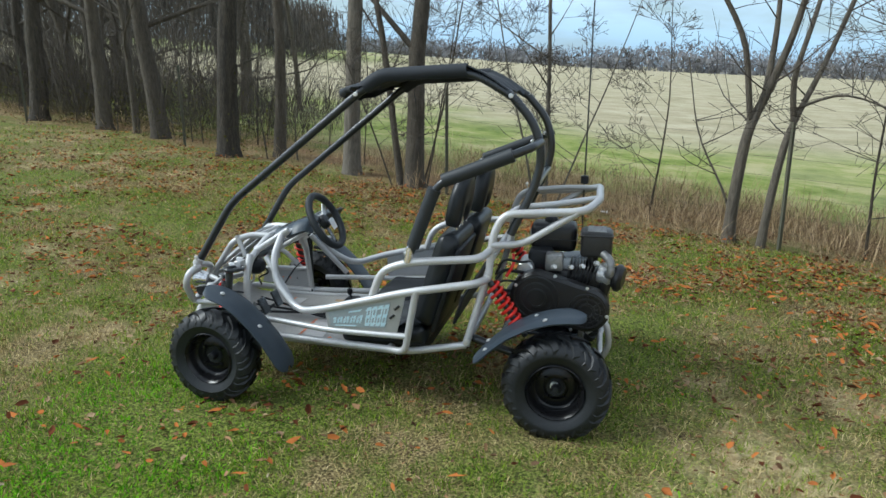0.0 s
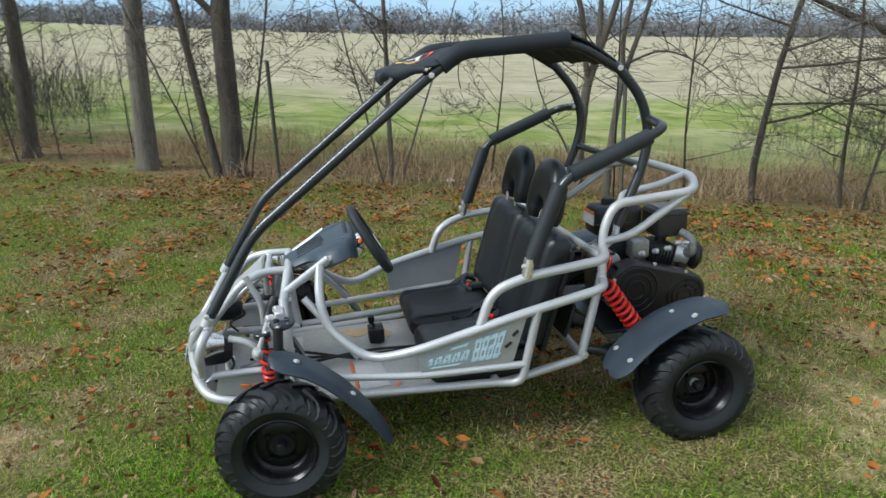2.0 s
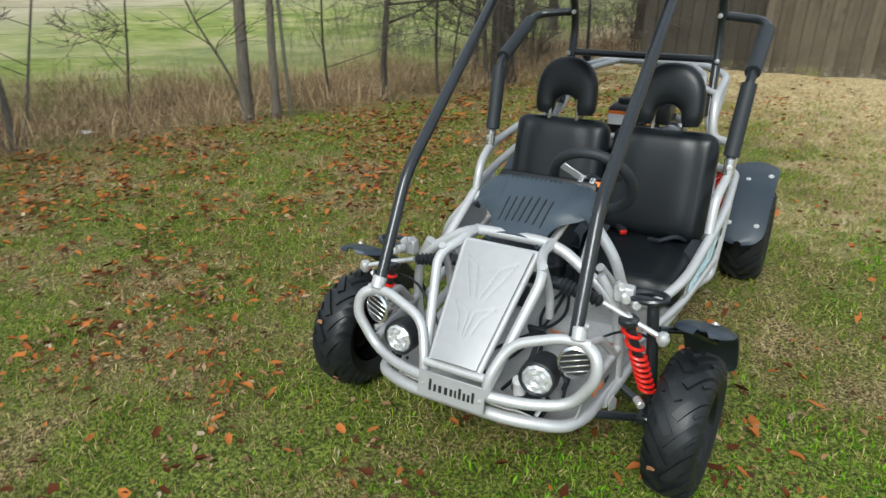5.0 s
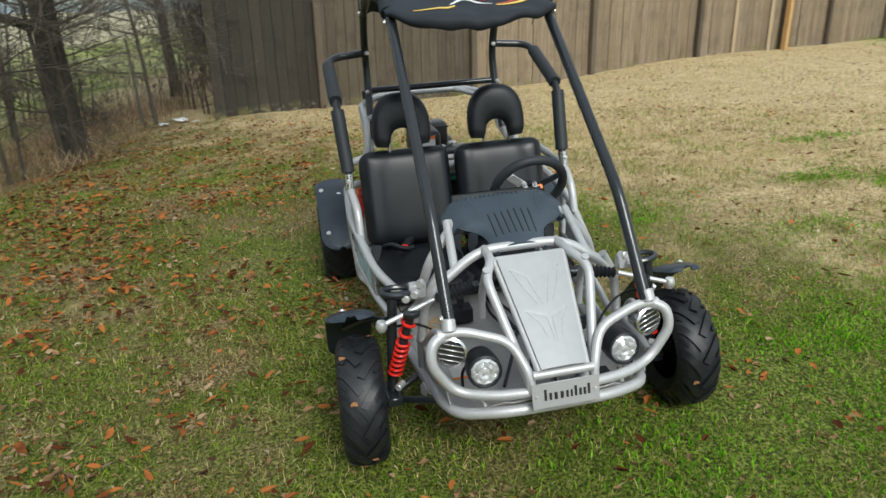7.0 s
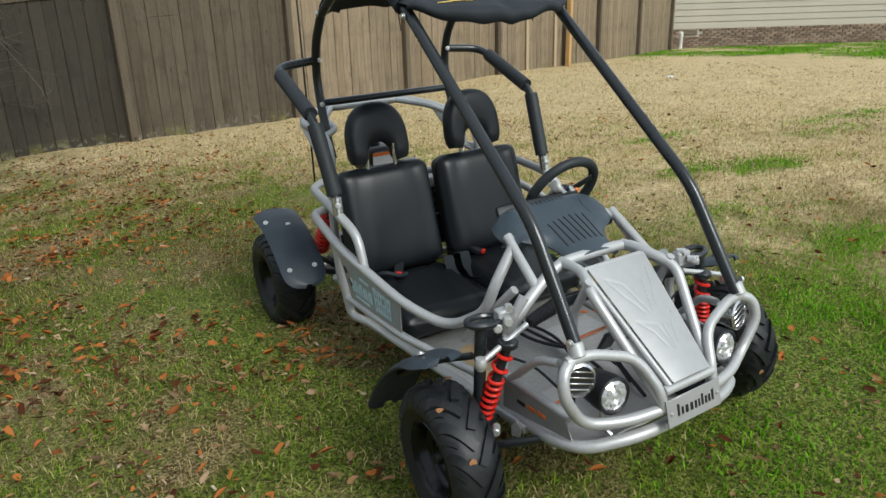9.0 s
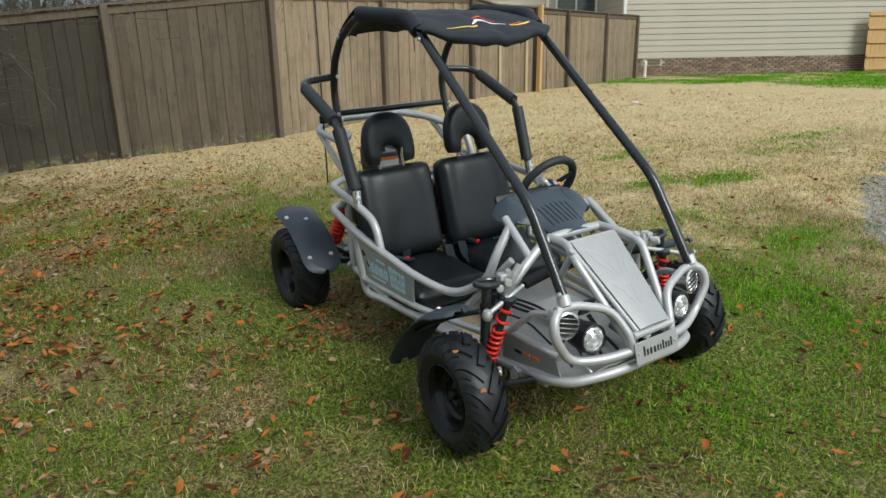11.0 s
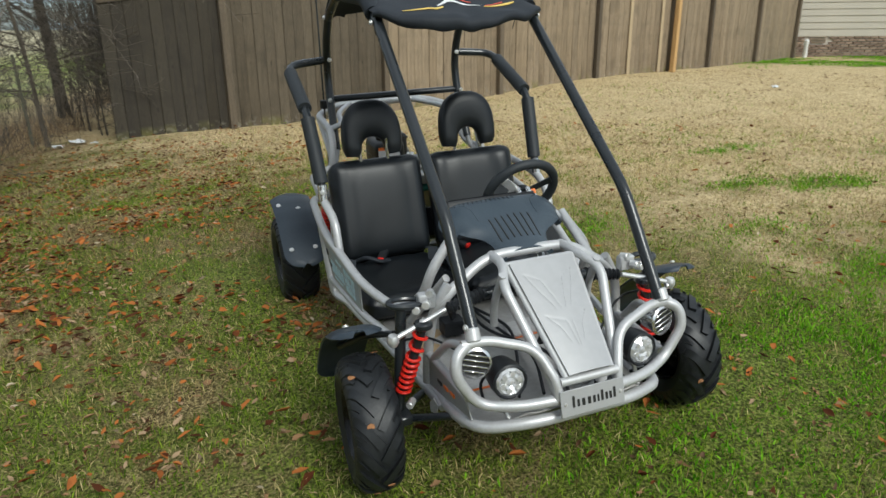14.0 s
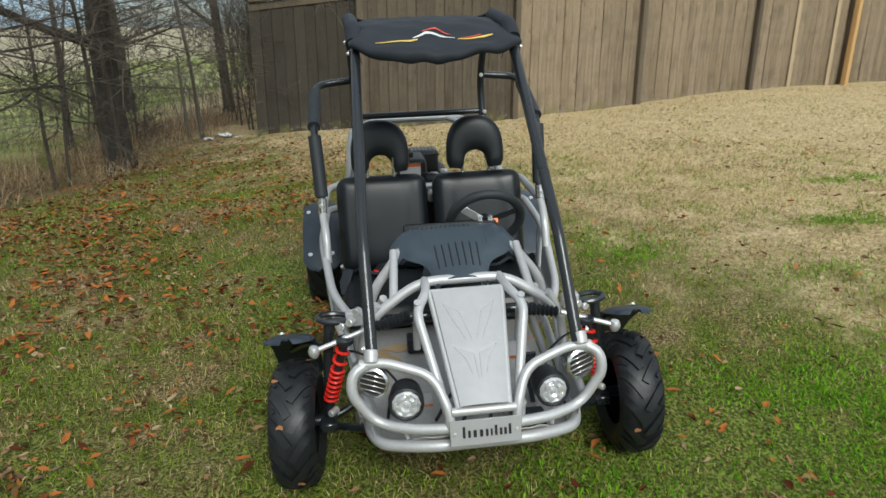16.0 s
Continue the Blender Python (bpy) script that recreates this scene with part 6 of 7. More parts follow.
lap_prof = [(0, -0.002), (-0.020, 0.0), (-0.020, 0.010), (0.0, lap)]


def lap_mesh(ln):
    vs = [(x, y, z) for x in (0, ln) for y, z in lap_prof]
    return vs, [(0, 4, 5, 1), (1, 5, 6, 2), (2, 6, 7, 3), (0, 1, 2, 3), (7, 6, 5, 4)]


lap_data = data_of("siding_board", lap_mesh(LEN_H), siding_m, False)
k = 0
while Z_SILL + k * lap < Z_EAVE:
    share("siding_board", lap_data, house, house_m(0, 0, Z_SILL + k * lap))
    k += 1
part("starter_strip", moved(rbox(LEN_H, 0.03, 0.03, 0.004, 1, (LEN_H / 2, -0.008, 0)), house_m(0, 0, Z_SILL - 0.012)), siding_m, house)
part("corner_trim", moved(rbox(0.10, 0.10, Z_EAVE - Z_SILL, 0.008, 1, (0.0, 0.02, (Z_EAVE - Z_SILL) / 2)), house_m(0, 0, Z_SILL)), trim_m, house, "white corner trim")


def house_window(along, z0, w, h, base, label, mull=(1, 1)):
    win = part("window", moved(rbox(w, 0.05, h, 0.0, 1, (0, 0.005, h / 2)), house_m(along, 0.0, z0, base)), glass_m, house, label)
    win.visible_shadow = True
    fw = 0.075
    for sx, sz, ox, oz in ((w + 2 * fw, fw, 0, -fw / 2), (w + 2 * fw, fw, 0, h + fw / 2), (fw, h, -w / 2 - fw / 2, h / 2), (fw, h, w / 2 + fw / 2, h / 2)):
        part("window_frame", moved(rbox(sx, 0.09, sz, 0.006, 1, (ox, -0.01, oz)), house_m(along, 0.0, z0, base)), trim_m, win)
    for i in range(1, mull[0] + 1):
        part("mullion", moved(rbox(0.07 if mull[0] == 1 else 0.025, 0.07, h, 0.004, 1, (-w / 2 + w * i / (mull[0] + 1), -0.006, h / 2)), house_m(along, 0.0, z0, base)), trim_m, win)
    for i in range(1, mull[1] + 1):
        part("sash_rail", moved(rbox(w, 0.07, 0.06 if mull[1] == 1 else 0.02, 0.004, 1, (0, -0.006, h * i / (mull[1] + 1))), house_m(along, 0.0, z0, base)), trim_m if mull[1] == 1 else steel_post, win)


house_window(1.72, 2.78, 0.62, 1.0, H0, "small window with grilles in a white frame", (2, 3))
# the wing set back behind the fence
B0 = H0 + HN * (-2.6) - HD * 6.0
part("wall", moved(rbox(6.6, 0.2, Z_EAVE, 0, 1, (3.3, 0.12, Z_EAVE / 2)), house_m(0, 0, 0.1, B0)), mortar_m, house)
back_data = data_of("siding_board", lap_mesh(6.0), siding_m, False)
for k in range(21):
    share("siding_board", back_data, house, house_m(0, 0, Z_SILL + k * lap, B0))
side_data = data_of("siding_board", lap_mesh(2.6), siding_m, False)
for k in range(21):
    share("siding_board", side_data, house, Matrix.Translation((H0.x, H0.y, Z_SILL + k * lap)) @ Matrix.Translation(HN * -2.6) @ rot(0, 0, HA - 90).to_4x4())
house_window(5.05, 2.35, 1.30, 1.9, B0, "double window with white frame in the set-back wing", (1, 1))
part("corner_trim", moved(rbox(0.10, 0.10, Z_EAVE - Z_SILL, 0.008, 1, (4.05, -0.02, (Z_EAVE - Z_SILL) / 2)), house_m(0, 0, Z_SILL, B0)), trim_m, house, "white corner trim")
for base, ln, back in ((H0, LEN_H, 0.0), (B0, 6.0, 0.0)):
    rows = [[tuple(house_m(a, 0.45 - 4.5 * v, Z_EAVE - 0.05 + 2.0 * v, base).translation) for a in (-0.4, ln / 2, ln + 0.4)] for v in (0, 0.5, 1)]
    part("roof", strip([list(r) for r in rows], 0.12), roof_m, house, "grey shingle roof")
part("eave_board", moved(rbox(LEN_H + 0.8, 0.03, 0.18, 0.004, 1, (LEN_H / 2, -0.44, 0)), house_m(0, 0, Z_EAVE - 0.05)), trim_m, house)
vent = part("crawl_vent", moved(rbox(0.42, 0.03, 0.17, 0.004, 1, (0.0, -0.012, 0)), house_m(1.0, 0.0, 0.75)), brick_m, house, "dark brown crawl-space vent")
for k in range(4):
    part("vent_slat", moved(rbox(0.38, 0.012, 0.02, 0.002, 1, (0.0, -0.03, -0.06 + 0.04 * k), rot(30)), house_m(1.0, 0.0, 0.75)), steel_post, vent)
brick_data = data_of("brick", rbox(0.194, 0.06, 0.055, 0.004, 1, (0, 0, 0)), brick_m)
for c in range(9):
    z = Z_SILL - 0.055 - c * 0.073
    for k in range(33):
        a = 0.12 + 0.213 * k + (0.106 if c % 2 else 0)
        p = H0 + HD * a
        if z < height(p.x, p.y) - 0.06 or (abs(a - 1.0) < 0.30 and c < 3):
            continue
        share("brick", brick_data, house, house_m(a, fr.uniform(-0.003, 0.003) + 0.0, z))
rest_v, rest_f = [], []
for c in range(9):
    for k in range(33, 68):
        a = 0.12 + 0.213 * k + (0.106 if c % 2 else 0)
        vs, fs = moved(rbox(0.194, 0.06, 0.055, 0, 1), house_m(a, 0, Z_SILL - 0.055 - c * 0.073))
        o = len(rest_v)
        rest_v += vs
        rest_f += [tuple(i + o for i in f) for f in fs]
part("brickwork", (rest_v, rest_f), brick_m, house, smooth=False)["kind"] = "stuff"

# stand pipe by the footing
p = house_m(0.62, 0.35, 0).translation
pipe = tagged(link_mesh("stand_pipe", *lathe([(0.0001, 0.50), (0.035, 0.498), (0.045, 0.47), (0.062, 0.46), (0.062, 0.37), (0.055, 0.36), (0.055, -0.05)], 18), pvc), "white plastic stand pipe in the grass", "pipe")
pipe.location = (p.x, p.y, height(p.x, p.y))

# stacked new timber gate panel leaning by the house
p = house_m(7.55, 0.45, 0).translation
pz = height(p.x, p.y)
panel_o = tagged(empty("timber_gate", Matrix.Translation((p.x, p.y, pz)) @ rot(-4, 0, HA).to_4x4()), "new yellow timber gate panel standing against the house", "gate")
for k in range(9):
    part("board", rbox(0.139, 0.02, 1.80, 0.003, 1, (0.07 + 0.142 * k, 0.03, 0.90)), new_wood, panel_o)
for z in (0.10, 0.48, 0.90, 1.32, 1.72):
    part("rail", rbox(1.28, 0.045, 0.09, 0.004, 1, (0.64, -0.004, z)), new_wood, panel_o)

# roof of a farther house, past the fence
nb = tagged(empty("far_house", Matrix.Translation((18.0, 27.5, 0.5)) @ rot(0, 0, -20).to_4x4()), "distant house with a grey gabled roof behind the fence", "house")
part("wall", rbox(8, 6, 3.4, 0.02, 1, (0, 0, 1.7)), siding_m, nb)
part("roof", ([(-4.4, -3.4, 3.3), (4.4, -3.4, 3.3), (4.4, 3.4, 3.3), (-4.4, 3.4, 3.3), (-4.4, 0, 5.6), (4.4, 0, 5.6)], [(0, 1, 5, 4), (2, 3, 4, 5), (0, 4, 3), (1, 2, 5), (0, 3, 2, 1)]), roof_m, nb, smooth=False)
for x in (-3.0, -1.2):
    part("porch_post", rbox(0.14, 0.14, 3.2, 0.01, 1, (x, -4.2, 1.6)), cage_m, nb)

# ---- gravel drive beside the lawn ----
gr = random.Random(5)
gv, gf = [], []
for x0 in np.arange(2.3, 8.6, 0.25):
    for y0 in np.arange(-3.0, 0.7, 0.25):
        for _ in range(30):
            x, y = x0 + gr.uniform(-0.13, 0.13), y0 + gr.uniform(-0.13, 0.13)
            r = gr.uniform(0.006, 0.017)
            if not on_drive(np.array([x]), np.array([y]))[0]:
                continue
            z = height(x0, y0) + 0.006
            o = len(gv)
            gv += [(x + r, y, z), (x, y + r * 0.8, z), (x - r * 0.9, y, z), (x, y - r, z), (x + gr.uniform(-0.3, 0.3) * r, y, z + r * 0.8), (x, y, z - r * 0.6)]
            gf += [(o + a, o + (a + 1) % 4, o + 4) for a in range(4)] + [(o + (a + 1) % 4, o + a, o + 5) for a in range(4)]
tagged(link_mesh("gravel", gv, gf, gravel_m, smooth=False), "pale grey gravel of the drive beside the lawn", "gravel", kind="stuff")

# ---- scraps of litter ----
for x, y, sz, lab in ((7.8, 5.85, 0.09, "crumpled white paper scrap on the straw lawn"), (-2.05, 6.95, 0.13, "crumpled white plastic litter by the fence end"), (-2.25, 6.85, 0.09, "crumpled white plastic litter by the fence end"),
                      (-4.3, 0.9, 0.07, "pale scrap in the weeds"), (-1.85, 6.8, 0.06, "pale scrap by the fence end")):
    lr = random.Random(int(x * 10))
    rows = [[((i - 2) * sz / 3, (j - 2) * sz / 4, lr.uniform(0, sz * 0.45)) for j in range(5)] for i in range(5)]
    ob = link_mesh("litter", *strip(rows, 0.002), litter_m)
    ob.location = (x, y, height(x, y) + 0.012)
    tagged(ob, lab, "litter", group="scraps of litter")


# ---- bare winter trees along the field ----
def bare_tree(x, y, r0, tall, lean=(0, 0), seed=1, limbs=12, first=0.3, twigs=5, droop=0.0, mat=None, label="", stems=(), reach=0.30, bones=(), sway=0.032):
    """A trunk that tapers and sways, limbs, side branches and fine twigs."""
    rg = random.Random(seed)
    z0 = height(x, y) - 0.08
    th = tagged(empty("tree", Matrix.Translation((x, y, z0))), label or "bare grey-brown winter tree at the lawn's edge", "shrub" if "shrub" in label or "brush" in label else "tree", group="bare shrubs and brush" if "shrub" in label or "brush" in label else "bare winter trees")
    bark_mat = mat or bark
    far = math.hypot(x, y) > 8.5

    def path(p, way, ln, n, wob, rise=0.0):
        pts, d = [Vector(p)], Vector(way).normalized()
        for i in range(n):
            d = (d + Vector((rg.gauss(0, wob), rg.gauss(0, wob), rg.gauss(0, wob) * 0.6 + rise))).normalized()
            pts.append(pts[-1] + d * ln / n)
        return pts

    def sub(p, way, ln, r, level, out):
        n = (5, 4, 2, 1)[min(level, 3)]
        pts = path(p, way, ln, n, 0.11 if level else 0.08, 0.05 - droop * (0.09 if level else 0.04))
        rs = [max(r * (1 - 0.85 * i / n), 0.0022) for i in range(n + 1)]
        out[min(level, 1)].append(sweep(pts, rs, (6, 4, 3, 3)[min(level, 3)], False))
        if level >= 3 or (level >= 1 and p[2] > 4.2) or (level >= 2 and (p[2] > 3.0 or far)):
            return
        count = (twigs + 1, twigs, 2)[level]
        for k in range(count):
            t = rg.uniform(0.25, 0.97)
            i = min(int(t * n), n - 1)
            q = pts[i].lerp(pts[i + 1], t * n - i)
            d = (pts[i + 1] - pts[i]).normalized()
            side = Vector((rg.gauss(0, 1), rg.gauss(0, 1), rg.gauss(0.1, 0.5)))
            side = (side - d * side.dot(d)).normalized()
            sub(q, d * 0.75 + side * rg.uniform(0.6, 1.1), ln * rg.uniform(0.32, 0.58), rs[i] * 0.55, level + 1, out)

    groups = ([], [])
    trunk_meshes = []
    for line, ra, rb in bones:
        pts = rounded([Vector((q[0] + lean[0] * q[2], q[1] + lean[1] * q[2], q[2])) for q in line], 0.25, 3)
        trunk_meshes.append(sweep(pts, [(ra + (rb - ra) * i / (len(pts) - 1)) * (1.3 if i == 0 and line[0][2] <= 0 else 1) for i in range(len(pts))], 10, False))
        for k in range(limbs):
            i = rg.randrange(len(pts) // 3, len(pts) - 1)
            a = rg.uniform(0, 2 * math.pi)
            sub(pts[i].lerp(pts[i + 1], rg.random()), (math.cos(a), math.sin(a), rg.uniform(0.2, 0.9)), tall * reach * rg.uniform(0.4, 1.0), max(rb * 0.5, 0.006), 1 if rb < 0.02 else 0, groups)
    starts = [] if bones else [((0, 0, 0), r0, tall, lean)]
    starts = starts + [((dx, dy, 0), r, h, ln) for dx, dy, r, h, ln in stems]
    for base, r, h, ln in starts:
        n = 12
        pts = [Vector(base)]
        d = Vector((ln[0], ln[1], 1)).normalized()
        for i in range(n):
            d = (d + Vector((rg.gauss(0, sway), rg.gauss(0, sway), 0.02))).normalized()
            pts.append(pts[-1] + d * h / n)
        r *= 0.88
        rs = [r * (1.0 - 0.80 * (i / n)) * (1.5 if i == 0 else 1.0) for i in range(n + 1)]
        pts.insert(1, pts[0].lerp(pts[1], 0.25))
        rs.insert(1, r * 1.1)
        vs, fs = sweep(pts, rs, 12, False)
        vs = [(v[0] + 0.05 * r * math.sin(9 * v[2] + 5 * math.atan2(v[1], v[0] + 1e-6)), v[1] + 0.05 * r * math.sin(7 * v[2] + 2), v[2]) for v in (tuple(q) for q in vs)]
        trunk_meshes.append((vs, fs))
        for k in range(limbs if base == (0, 0, 0) else max(4, limbs // 2)):
            t = first + (0.97 - first) * (k + rg.uniform(0.1, 0.9)) / limbs
            t = min(t, 0.97)
            i = min(int(t * n), n - 1) + 1
            q = pts[i].lerp(pts[min(i + 1, n + 1)], t * n - int(t * n))
            a = rg.uniform(0, 2 * math.pi)
            up_k = rg.uniform(0.35, 1.2) * (1 - droop)
            sub(q, (math.cos(a), math.sin(a), up_k), h * reach * rg.uniform(0.6, 1.2) * (1.15 - 0.6 * t), rs[i] * 0.42, 0, groups)
    part("trunk", join(*trunk_meshes, *groups[0]), bark_mat, th, angle=80)
    if groups[1]:
        part("crown", join(*groups[1]), twig_m, th, "bare twigs of the crown", angle=80)
    return th


ROW = "bare tree in the row between lawn and field"
bare_tree(-7.7, -9.1, 0.17, 9, (0.02, 0.05), 11, 14, 0.22, label=ROW)
bare_tree(-8.3, -8.3, 0.15, 9, (0.0, -0.08), 12, 12, 0.25, label=ROW)
bare_tree(-7.15, -7.3, 0.14, 9, (0.03, -0.03), 13, 14, 0.16, droop=0.3, label=ROW)
bare_tree(-6.6, -5.85, 0.15, 9, (0.02, -0.10), 14, 14, 0.18, droop=0.3, label="leaning bare tree in the row by the field")
bare_tree(-6.9, -6.5, 0.06, 7, (0.02, -0.02), 15, 14, 0.15, droop=0.3, label="slim bare tree in the row by the field")
bare_tree(-5.35, -3.98, 0.155, 10, (0.02, -0.02), 16, 13, 0.2, droop=0.2, label="thick dark bare tree in the row by the field")
bare_tree(-5.7, -3.42, 0.09, 9, (0.0, 0.02), 17, 12, 0.2, droop=0.2, label="slim dark bare tree in the row by the field")
bare_tree(-4.88, -2.08, 0.112, 9.5, (0.0, -0.035), 18, 11, 0.3, mat=bark_pale, label="grey-barked bare tree in the row by the field")
bare_tree(-4.58, -1.22, 0.118, 9, (0.0, 0.035), 19, 14, 0.16, droop=0.1, stems=((0.02, -0.14, 0.046, 7, (0.0, -0.20)), (-0.1, 0.06, 0.014, 4, (-0.05, 0.22)), (0.1, -0.2, 0.012, 3, (0.05, -0.35)), (0.05, 0.15, 0.012, 3, (0.0, 0.1))), label="bare tree with a forked trunk by the wire fence")
bare_tree(-4.2, 0.28, 0.030, 5.0, (-0.02, 0.03), 20, 14, 0.15, twigs=4, stems=((0.05, -0.05, 0.014, 3.2, (0, -0.3)), (-0.05, 0.08, 0.013, 3.0, (0, 0.32))), reach=0.25, mat=bark_pale, label="spreading sapling in the weeds")
bare_tree(-3.72, 2.02, 0.07, 4.5, (0, -0.12), seed=21, limbs=5, twigs=4, mat=bark_mid, reach=0.26, bones=(
    ([(0, 0, 0), (0.02, 0.055, 0.55), (0, 0.155, 1.10), (-0.03, 0.31, 1.42), (0.05, 0.47, 1.86), (0.1, 0.62, 2.45), (0.1, 1.0, 4.4)], 0.054, 0.018),
    ([(0, 0.17, 1.20), (0.08, 0.11, 1.85), (0.14, -0.11, 2.25), (0.2, -0.30, 2.50), (0.2, -0.8, 3.9)], 0.027, 0.010),
    ([(0, 0.28, 1.38), (-0.1, 0.385, 1.9), (-0.12, 0.42, 2.5), (-0.1, 0.5, 4.3)], 0.028, 0.011),
    ([(0.1, 0.26, 0), (0.08, 0.34, 0.52), (0.04, 0.46, 1.03), (0.0, 0.55, 1.24), (-0.05, 0.78, 1.72), (-0.1, 1.07, 2.45), (-0.1, 1.6, 4.0)], 0.038, 0.015),
    ([(0.02, 0.52, 1.2), (0.1, 0.48, 1.55), (0.14, 0.62, 2.05), (0.1, 0.74, 2.5), (0.1, 0.95, 3.9)], 0.026, 0.012),
    ([(0.0, 0.54, 1.3), (0.1, 0.86, 1.46), (0.12, 1.22, 1.35), (0.1, 1.58, 1.1)], 0.013, 0.004),
    ([(-0.05, 0.1, 0), (-0.1, 0.0, 0.5), (-0.15, -0.25, 1.0), (-0.2, -0.32, 1.7)], 0.014, 0.005)), label="forked grey-barked tree with two stems at the lawn's edge")
bare_tree(-4.4, 1.35, 0.014, 2.3, (0, 0.05), 22, 11, 0.15, twigs=4, reach=0.33, label="thin bare shrub in the weeds")
bare_tree(-3.45, 3.75, 0.040, 5.6, (0.0, 0.02), 24, 18, 0.12, twigs=5, droop=0.75, reach=0.36, label="slim tree with level twiggy branches")
bare_tree(-3.75, 3.2, 0.016, 2.8, (0.0, -0.1), 25, 12, 0.12, twigs=4, droop=0.6, reach=0.36, label="thin bare shrub in the weeds")
bare_tree(-3.35, 4.7, 0.024, 4.2, (0.0, -0.12), 26, 14, 0.12, twigs=5, droop=0.6, reach=0.34, stems=((0.05, 0.2, 0.018, 3.5, (0, 0.12)),), label="thin leaning stems in the weeds")
bare_tree(-3.05, 5.8, 0.165, 10, (0.0, 0.02), 27, 16, 0.13, droop=0.55, reach=0.26, label="thick brown-barked bare tree at the lawn's edge")
bare_tree(-3.02, 5.30, 0.032, 5, (-0.03, -0.12), 28, 16, 0.12, twigs=6, droop=0.6, reach=0.34, stems=((0.12, 0.08, 0.026, 4.0, (0.02, -0.2)),), label="thin leaning stems beside the thick tree")
bare_tree(-2.40, 7.2, 0.033, 5, (-0.02, -0.05), 29, 22, 0.10, twigs=6, droop=0.8, reach=0.36, label="slim tree with level twiggy branches")
bare_tree(-4.0, 6.9, 0.05, 6, (0.0, 0.03), 30, 20, 0.10, twigs=6, droop=0.7, reach=0.34, label="slim tree with level twiggy branches")
bare_tree(-1.55, 7.2, 0.070, 7, (-0.03, -0.06), 31, 12, 0.2, droop=0.5, label="bare tree against the fence end")
bare_tree(-3.9, 8.4, 0.06, 7, (0.0, 0.05), 32, 18, 0.10, twigs=6, droop=0.7, label="bare tree beyond the fence end")
wr = random.Random(77)
for k in range(30):
    yy = -7.0 - k * 0.5
    bare_tree(-9.0 - wr.uniform(0.2, 6.5), yy, wr.uniform(0.05, 0.14), wr.uniform(7.5, 10), (wr.uniform(-0.05, 0.05), wr.uniform(-0.06, 0.06)), 200 + k, 13, 0.06, twigs=3, droop=0.45, sway=0.06, label="bare tree of the dark grove by the field")
for k in range(44):
    yy = -15.0 + k * 0.42 + wr.uniform(-0.3, 0.3)
    if yy > -1.5:
        continue
    bare_tree(edge_x(yy) - wr.uniform(0.5, 2.2), yy, wr.uniform(0.008, 0.015), wr.uniform(1.1, 2.6 if yy < -2 else 1.8), (wr.uniform(-0.1, 0.1), wr.uniform(-0.15, 0.15)), 300 + k, 8, 0.12, twigs=3, reach=0.40, label="thin bare shrub in the weeds")

for k, (bx, by) in enumerate(((0.3, 11.2), (1.3, 12.4), (2.2, 11.8), (3.3, 13.4), (-0.4, 13.0))):
    bare_tree(bx, by, 0.09 + 0.015 * (k % 3), 7, (wr.uniform(-0.05, 0.05), 0), 450 + k, 22, 0.14, twigs=5, droop=0.25, label="bare tree behind the board fence")
for k in range(12):
    bx = -1.2 + 0.42 * k
    bare_tree(bx, 8.6 + 0.25 * bx + wr.uniform(0, 1.6), 0.018, wr.uniform(2.9, 3.8), (wr.uniform(-0.1, 0.1), 0), 480 + k, 16, 0.3, twigs=5, droop=0.2, reach=0.32, label="thin bare shrub behind the board fence")
bare_tree(-2.6, 10.6, 0.10, 8, (0.0, 0.0), 33, 18, 0.15, twigs=6, droop=0.4, label="bare tree behind the board fence")
bare_tree(-0.9, 11.4, 0.08, 7, (0.0, 0.02), 34, 18, 0.15, twigs=6, droop=0.4, label="bare tree behind the board fence")
bare_tree(-4.6, 11.5, 0.11, 8, (0.0, 0.02), 35, 18, 0.15, twigs=6, droop=0.4, label="bare tree behind the board fence")
# twiggy brush round the end of the board fence
for k, (bx, by, bh) in enumerate(((-1.75, 7.5, 2.6), (-2.0, 8.1, 3.2), (-1.3, 7.75, 3.0), (-2.3, 9.0, 3.2), (-3.3, 7.3, 1.8), (-4.4, 8.6, 2.4))):
    bare_tree(bx, by, 0.014 + 0.002 * (k % 3), bh, (wr.uniform(-0.12, 0.12), wr.uniform(-0.12, 0.12)), 400 + k, 12, 0.06, twigs=4, droop=0.35, reach=0.40, stems=((0.08, 0.05, 0.011, bh * 0.85, (0.15, -0.1)), (-0.06, 0.09, 0.011, bh * 0.8, (-0.12, 0.16))), label="tangled bare brush at the fence end")

# ---- old wire fence on steel stakes ----
stakes = [(-7.2, -8.9), (-5.9, -5.0), (-4.34, -0.80), (-3.58, 2.42), (-2.50, 6.85)]
wire_fence = tagged(empty("wire_fence", Matrix()), "old wire field fence on thin steel stakes", "fence")
for x, y in stakes:
    z = height(x, y)
    bm_v, bm_f = join(rbox(0.034, 0.006, 1.25, 0.001, 1, (0, 0, 0.5)), rbox(0.006, 0.03, 1.25, 0.001, 1, (0, 0.016, 0.5)), *[rbox(0.012, 0.012, 0.012, 0.002, 1, (0, -0.006, 0.1 + 0.09 * k)) for k in range(11)])
    part("stake", moved((bm_v, bm_f), Matrix.Translation((x, y, z)) @ rot(2, -2, 20).to_4x4()), steel_post, wire_fence)
